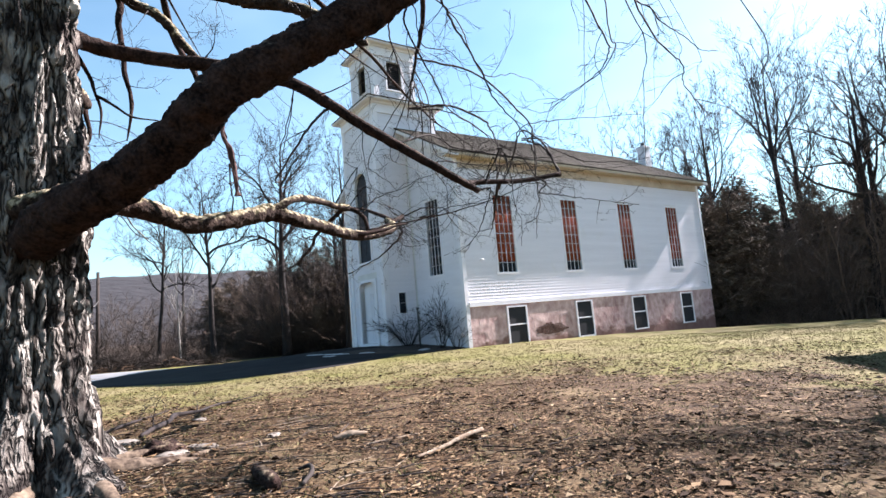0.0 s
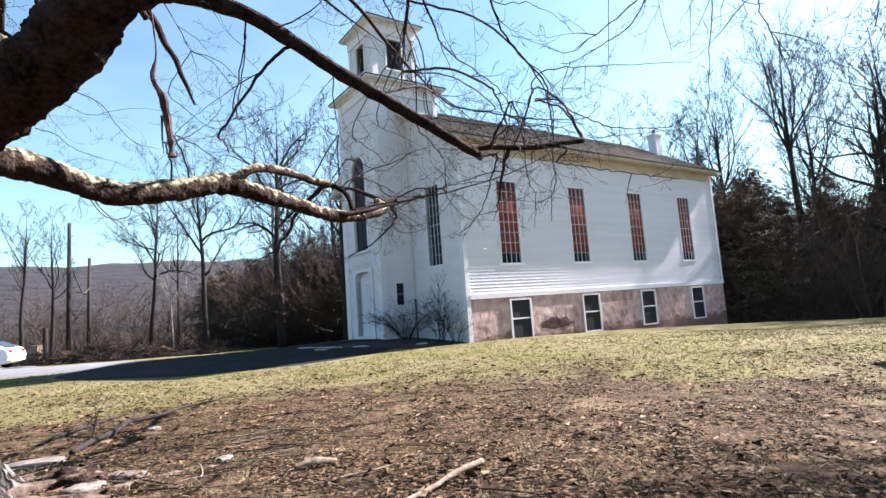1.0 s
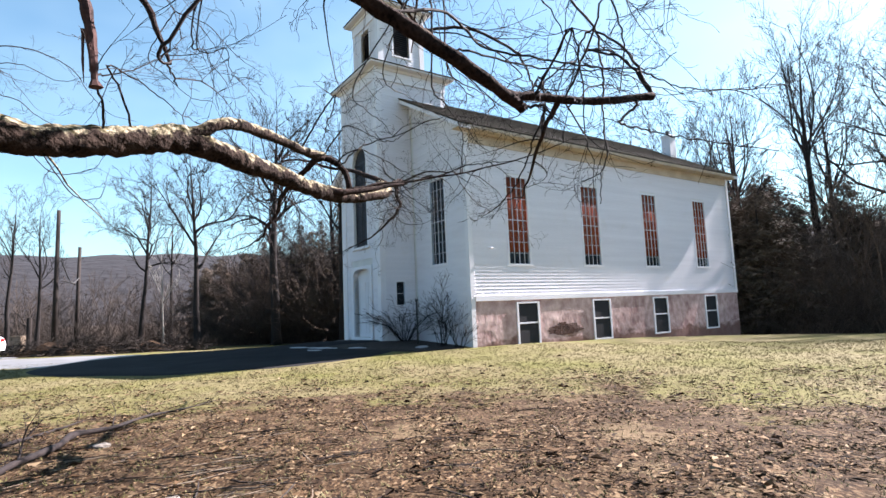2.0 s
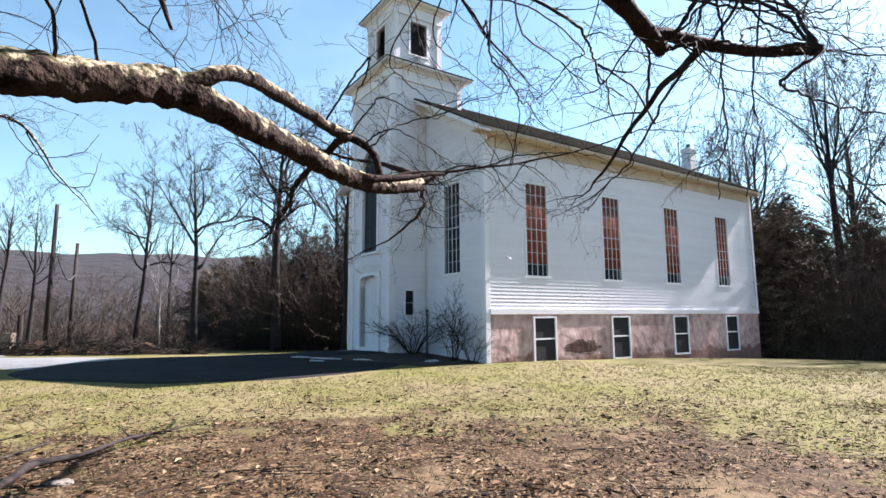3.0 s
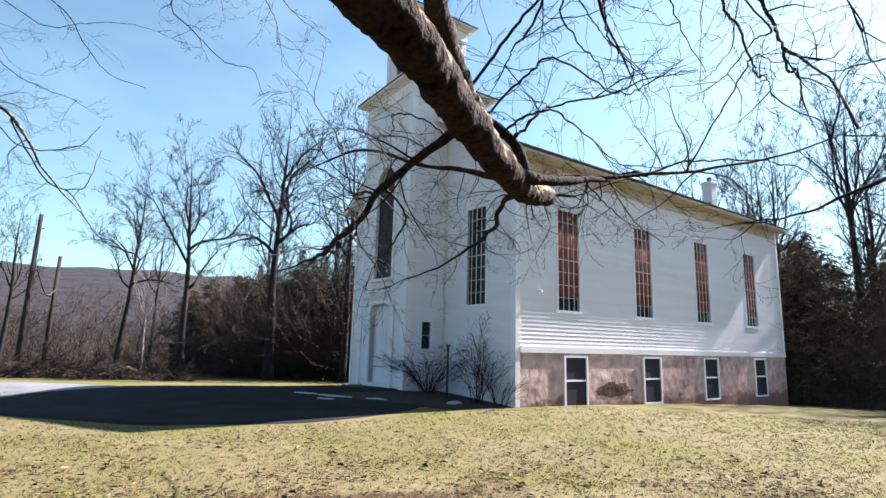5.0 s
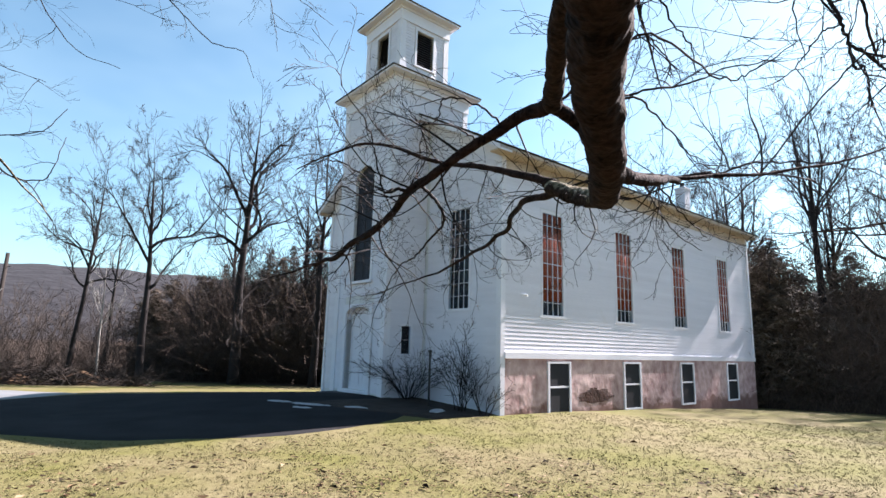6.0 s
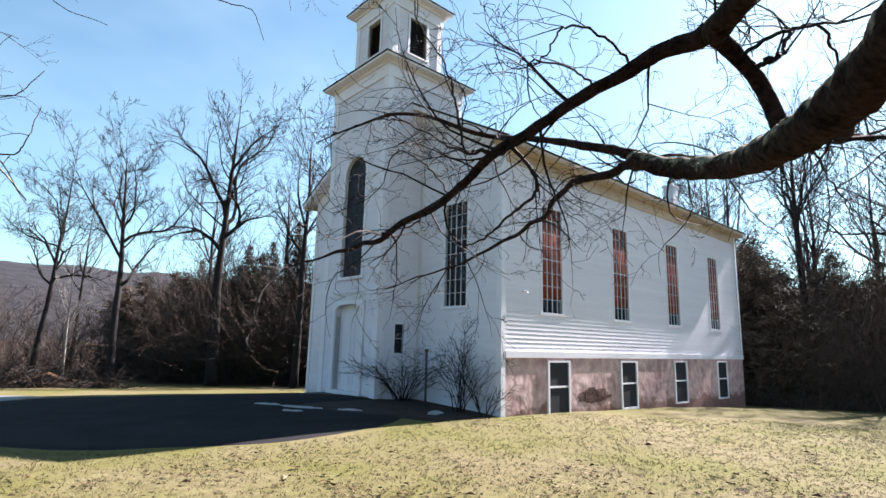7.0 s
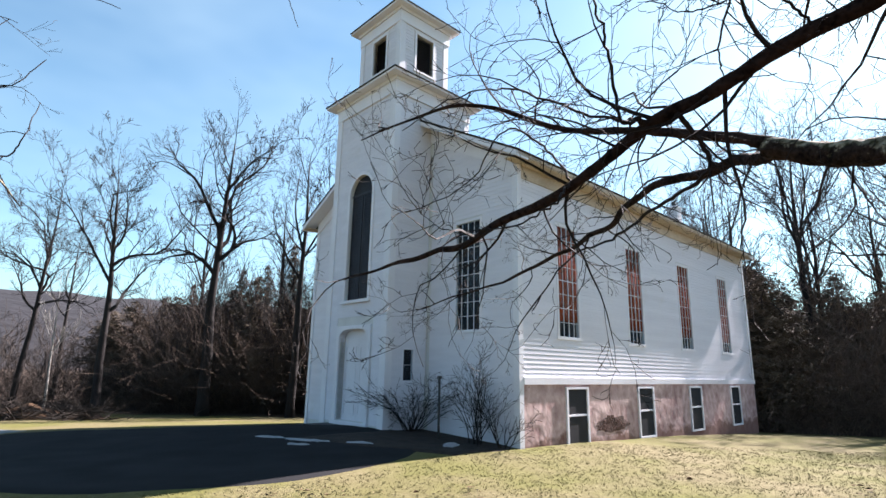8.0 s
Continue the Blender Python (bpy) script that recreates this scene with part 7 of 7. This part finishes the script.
def brush_pile(x, y, a, b, h, seed):
    rg = random.Random(seed)
    g = Geo()
    for c in range(150):
        u, v = rg.gauss(0, a * 0.4), rg.gauss(0, b * 0.4)
        z = max(0.0, h * (1 - (u / a) ** 2 - (v / b) ** 2)) * rg.random()
        d = Vector((rg.uniform(-1, 1), rg.uniform(-1, 1), rg.uniform(-0.2, 0.45)))
        sprout(g, (u, v, z), d, rg.uniform(0.8, 2.0), rg.uniform(0.012, 0.035), 1, rg, 0.12, (0, 0, -0.02), kids=(2, 4), spread=0.6, sides=4, thin=0.006, seg=0.3, most=4)
    solid("brush_pile", g, M_BRUSH, "heap of cut brown brush by the road", "brush pile", pose(x, y, lawn_z(x, y), 0, 0, rg.uniform(0, 40)), group="brush piles", kind="stuff")


for q in ((-21.5, 33.6, 2.4, 0.9, 0.9, 61), (-18.6, 34.0, 1.8, 0.8, 0.7, 62), (-24.8, 33.4, 1.8, 0.8, 0.8, 63), (-15.8, 34.6, 1.4, 0.6, 0.4, 64)):
    brush_pile(*q)


def leaf_bank(x, y, length, wide, high, turn, seed):
    g = Geo()
    nu, nv = 40, 12
    for j in range(nv + 1):
        for i in range(nu + 1):
            u, v = 2 * i / nu - 1, 2 * j / nv - 1
            c, s_ = math.cos(radians(turn)), math.sin(radians(turn))
            px, py = u * length / 2, v * wide / 2
            X, Y = x + px * c - py * s_, y + px * s_ + py * c
            top = max(0.0, 1 - abs(u) ** 2.5) * max(0.0, 1 - v * v) ** 0.8
            rough = 0.75 + 0.7 * noise.noise(Vector((X * 0.7, Y * 0.7, seed))) + 0.25 * noise.noise(Vector((X * 3, Y * 3, seed)))
            g.v.append((X, Y, lawn_z(X, Y) - 0.06 + high * top * rough + 0.06 * noise.noise(Vector((X * 7, Y * 7, seed)))))
    g.f = [(j * (nu + 1) + i, j * (nu + 1) + i + 1, (j + 1) * (nu + 1) + i + 1, (j + 1) * (nu + 1) + i) for j in range(nv) for i in range(nu)]
    solid("leaf_bank", g, M_BANK, "low bank of brown soil and raked leaves by the road", "bank", group="banks by the road", smooth=True)


M_BANK = surface("bank_soil", (0.013, 0.0075, 0.0048), (0.088, 0.055, 0.034), 2.2, 0.95, 16, 1.0, 0.06, spec=0.1)
for q in ((-22.6, 34.3, 6.5, 2.4, 0.85, 6, 1.0), (-17.4, 35.0, 5.5, 2.0, 0.62, 10, 2.0)):
    leaf_bank(*q)


def road_car(m):
    car = thing("car", "white two-door hatchback on the road, placed to fit the view", "car", m)
    W = 0.88
    side = [(-2.05, 0.42), (-2.10, 0.62), (-2.02, 0.92), (-1.85, 1.02), (-1.2, 1.34), (-0.55, 1.44), (0.1, 1.40), (0.75, 1.02), (1.35, 0.95), (1.95, 0.78), (2.12, 0.55), (2.08, 0.32), (1.75, 0.24), (-1.75, 0.24)]
    g = Geo()
    n = len(side)
    ring = []
    for k, w in enumerate((-1.0, -0.96, -0.6, 0.6, 0.96, 1.0)):
        for x, z in side:
            y = W * w
            if z > 0.95:
                y *= 1 - 0.30 * (z - 0.95) / 0.5
            zz = z - (0.05 if abs(w) == 1.0 and z > 0.5 else 0)
            ring.append((x * (0.985 if abs(w) == 1.0 else 1), y, zz))
    f = []
    for k in range(5):
        f += [(k * n + i, k * n + (i + 1) % n, (k + 1) * n + (i + 1) % n, (k + 1) * n + i) for i in range(n)]
    f += [tuple(range(n))[::-1], tuple(range(5 * n, 6 * n))]
    g.add(ring, f)
    part("body", g, M_CAR, car, "glossy white body", smooth=False)
    for s in (-1, 1):
        def win(pts):
            gg = Geo()
            v = []
            for off in (0.0, 0.012):
                v += [(x, s * (W * (1 - 0.30 * max(0.0, z - 0.95) / 0.5) + off), z) for x, z in pts]
            m_ = len(pts)
            gg.add(v, [tuple(range(m_)), tuple(range(m_, 2 * m_))[::-1]] + [(i, (i + 1) % m_, m_ + (i + 1) % m_, m_ + i) for i in range(m_)])
            return gg
        part("side_window", win([(-0.45, 1.0), (0.62, 1.0), (0.1, 1.33), (-0.45, 1.37)]), M_CARGLASS, car)
        part("side_window", win([(-1.45, 1.05), (-0.53, 1.0), (-0.53, 1.37), (-1.1, 1.27)]), M_CARGLASS, car)
        part("tail_lamp", Geo().box((-2.06, s * 0.62 - 0.16, 0.78), (-1.98, s * 0.62 + 0.16, 0.92)), M_REDLAMP, car)
        for x in (-1.28, 1.32):
            wh = new("wheel")
            wh.parent = car
            c = [(x, s * 0.70, 0.33), (x, s * 0.72, 0.33), (x, s * 0.90, 0.33), (x, s * 0.915, 0.33)]
            part("tyre", Geo().tube(c, [0.29, 0.33, 0.33, 0.29], 24), M_RUBBER, wh)
            gg = Geo().tube([(x, s * 0.912, 0.33), (x, s * 0.922, 0.33)], [0.08, 0.07], 12)
            for k in range(5):
                a = 2 * math.pi * k / 5
                gg.tube([(x + 0.05 * math.cos(a), s * 0.917, 0.33 + 0.05 * math.sin(a)), (x + 0.22 * math.cos(a), s * 0.917, 0.33 + 0.22 * math.sin(a))], [0.03, 0.022], 5)
            gg.tube([(x + 0.225 * math.cos(2 * math.pi * k / 20), s * 0.915, 0.33 + 0.225 * math.sin(2 * math.pi * k / 20)) for k in range(21)], [0.018] * 21, 5)
            part("rim", gg, M_RIM, wh, "alloy rim")
    part("rear_window", Geo().add([(-1.86, -0.62, 1.035), (-1.86, 0.62, 1.035), (-1.22, 0.56, 1.352), (-1.22, -0.56, 1.352)], [(0, 1, 2, 3)]), M_CARGLASS, car).modifiers.new("thick", "SOLIDIFY").thickness = 0.01
    part("bumper", Geo().box((-2.13, -0.7, 0.36), (-2.03, 0.7, 0.52)), M_CAR, car)
    return car


# the car drives by; this spot is chosen to fit the camera's view
road_car(pose(-23.8, 27.9, lawn_z(-23.8, 27.9) + 0.02, 0, 0, 195))

# a white house past the edge of the lawn, known by its shadow
house = thing("house", "plain white clapboard house beside the lawn", "house", pose(13.27, 13.72, 0, 0, 0, -17.5))
part("wall", Geo().box((0, -9.5, -1.0), (7.0, 0, 5.6)), M_BOARD, house)
part("roof", Geo().prism([(-0.4, 5.55), (7.4, 5.55), (7.4, 5.7), (3.5, 8.2), (-0.4, 5.7)], "y", -9.9, 0.4), M_ROOF, house)

# ---- dead leaves and grass ----
def scatter(name, count, place, build, material, label, category):
    g_v, g_f = [], []
    rg = random.Random(hash(len(name)) + count)
    k = 0
    for c in range(count):
        p = place(rg)
        if p is None:
            continue
        v, f = build(rg, *p)
        g_v.extend(v)
        g_f.extend([tuple(k + i for i in q) for q in f])
        k += len(v)
    g = Geo()
    g.v, g.f = g_v, g_f
    return solid(name, g, material, label, category, kind="stuff")


def leaf_place(rg):
    y = 1.2 + 19 * rg.random() ** 1.5
    x = rg.uniform(-5 - y * 0.7, 5 + y * 0.8)
    d = math.hypot((x + 1.6) / 15.0, (y - 3.5) / 13.0) + 0.45 * noise.noise(Vector((x * 0.5, y * 0.5, 9)))
    if d > rg.uniform(0.50, 1.08) and rg.random() > 0.03 * step01(16.0 - y, 0, 6):
        return None
    if x < -0.6 and y < 9.5 and rg.random() < 0.5 or math.hypot((x + 8.0) / 6.6, (y - 22.4) / 5.1) < 1:
        return None
    if noise.noise(Vector((x * 1.7, y * 1.7, 2))) + 0.6 * noise.noise(Vector((x * 0.8, y * 1.1, 7))) < rg.uniform(-0.55, 0.25):
        return None
    return x, y


def leaf(rg, x, y):
    s = (rg.uniform(0.028, 0.060) if rg.random() < 0.07 else rg.uniform(0.010, 0.027)) * (1.0 + 0.03 * y)
    z = lawn_z(x, y) + rg.uniform(0.0, 0.022)
    a = rg.uniform(0, 6.283)
    t, u = rg.uniform(-0.6, 0.6), rg.uniform(-0.6, 0.6)
    cu = rg.uniform(0.0, 0.7) * s
    w = rg.uniform(0.2, 0.62)
    ca, sa = math.cos(a), math.sin(a)
    out = []
    for px, py, pz in ((-1, 0, 0.3), (rg.uniform(-0.3, 0.3), w, 1.0), (1, 0.1, 0.2), (rg.uniform(-0.3, 0.3), -w, 0.9)):
        X, Y = s * px, s * py
        out.append((x + X * ca - Y * sa, y + X * sa + Y * ca, z + 0.006 + abs(t * X + u * Y) + cu * pz))
    return out, [(0, 2, 1), (0, 3, 2)]


scatter("dead_leaves", 340000, leaf_place, leaf, M_LEAF, "brown dead leaves strewn over the lawn", "leaves")


def grass_place(rg):
    y = 2.5 + 21 * rg.random() ** 1.3
    x = rg.uniform(-4 - y * 0.75, 4 + y * 0.75)
    u, v = (x - 0.73) * 0.824 + (y - 21.93) * 0.566, -(x - 0.73) * 0.566 + (y - 21.93) * 0.824
    if v > -0.05 and u > -1.7 or math.hypot((x + 8.0) / 6.6, (y - 22.4) / 5.1) < 1:
        return None
    if rg.random() > 0.25 + step01(math.hypot((x + 1.6) / 15.0, (y - 3.5) / 13.0), 0.5, 1.05):
        return None
    return x, y


def tuft(rg, x, y):
    z = lawn_z(x, y) - 0.005
    v, f = [], []
    for b in range(4):
        a = rg.uniform(0, 6.283)
        h, w = rg.uniform(0.02, 0.05), rg.uniform(0.004, 0.009)
        ox, oy = rg.uniform(-0.04, 0.04), rg.uniform(-0.04, 0.04)
        lx, ly = rg.uniform(-0.05, 0.05), rg.uniform(-0.05, 0.05)
        k = len(v)
        v += [(x + ox - w * math.cos(a), y + oy - w * math.sin(a), z), (x + ox + w * math.cos(a), y + oy + w * math.sin(a), z), (x + ox + lx, y + oy + ly, z + h)]
        f.append((k, k + 1, k + 2))
    return v, f


scatter("grass", 76000, grass_place, tuft, M_GRASS, "short straw and green lawn grass", "grass")
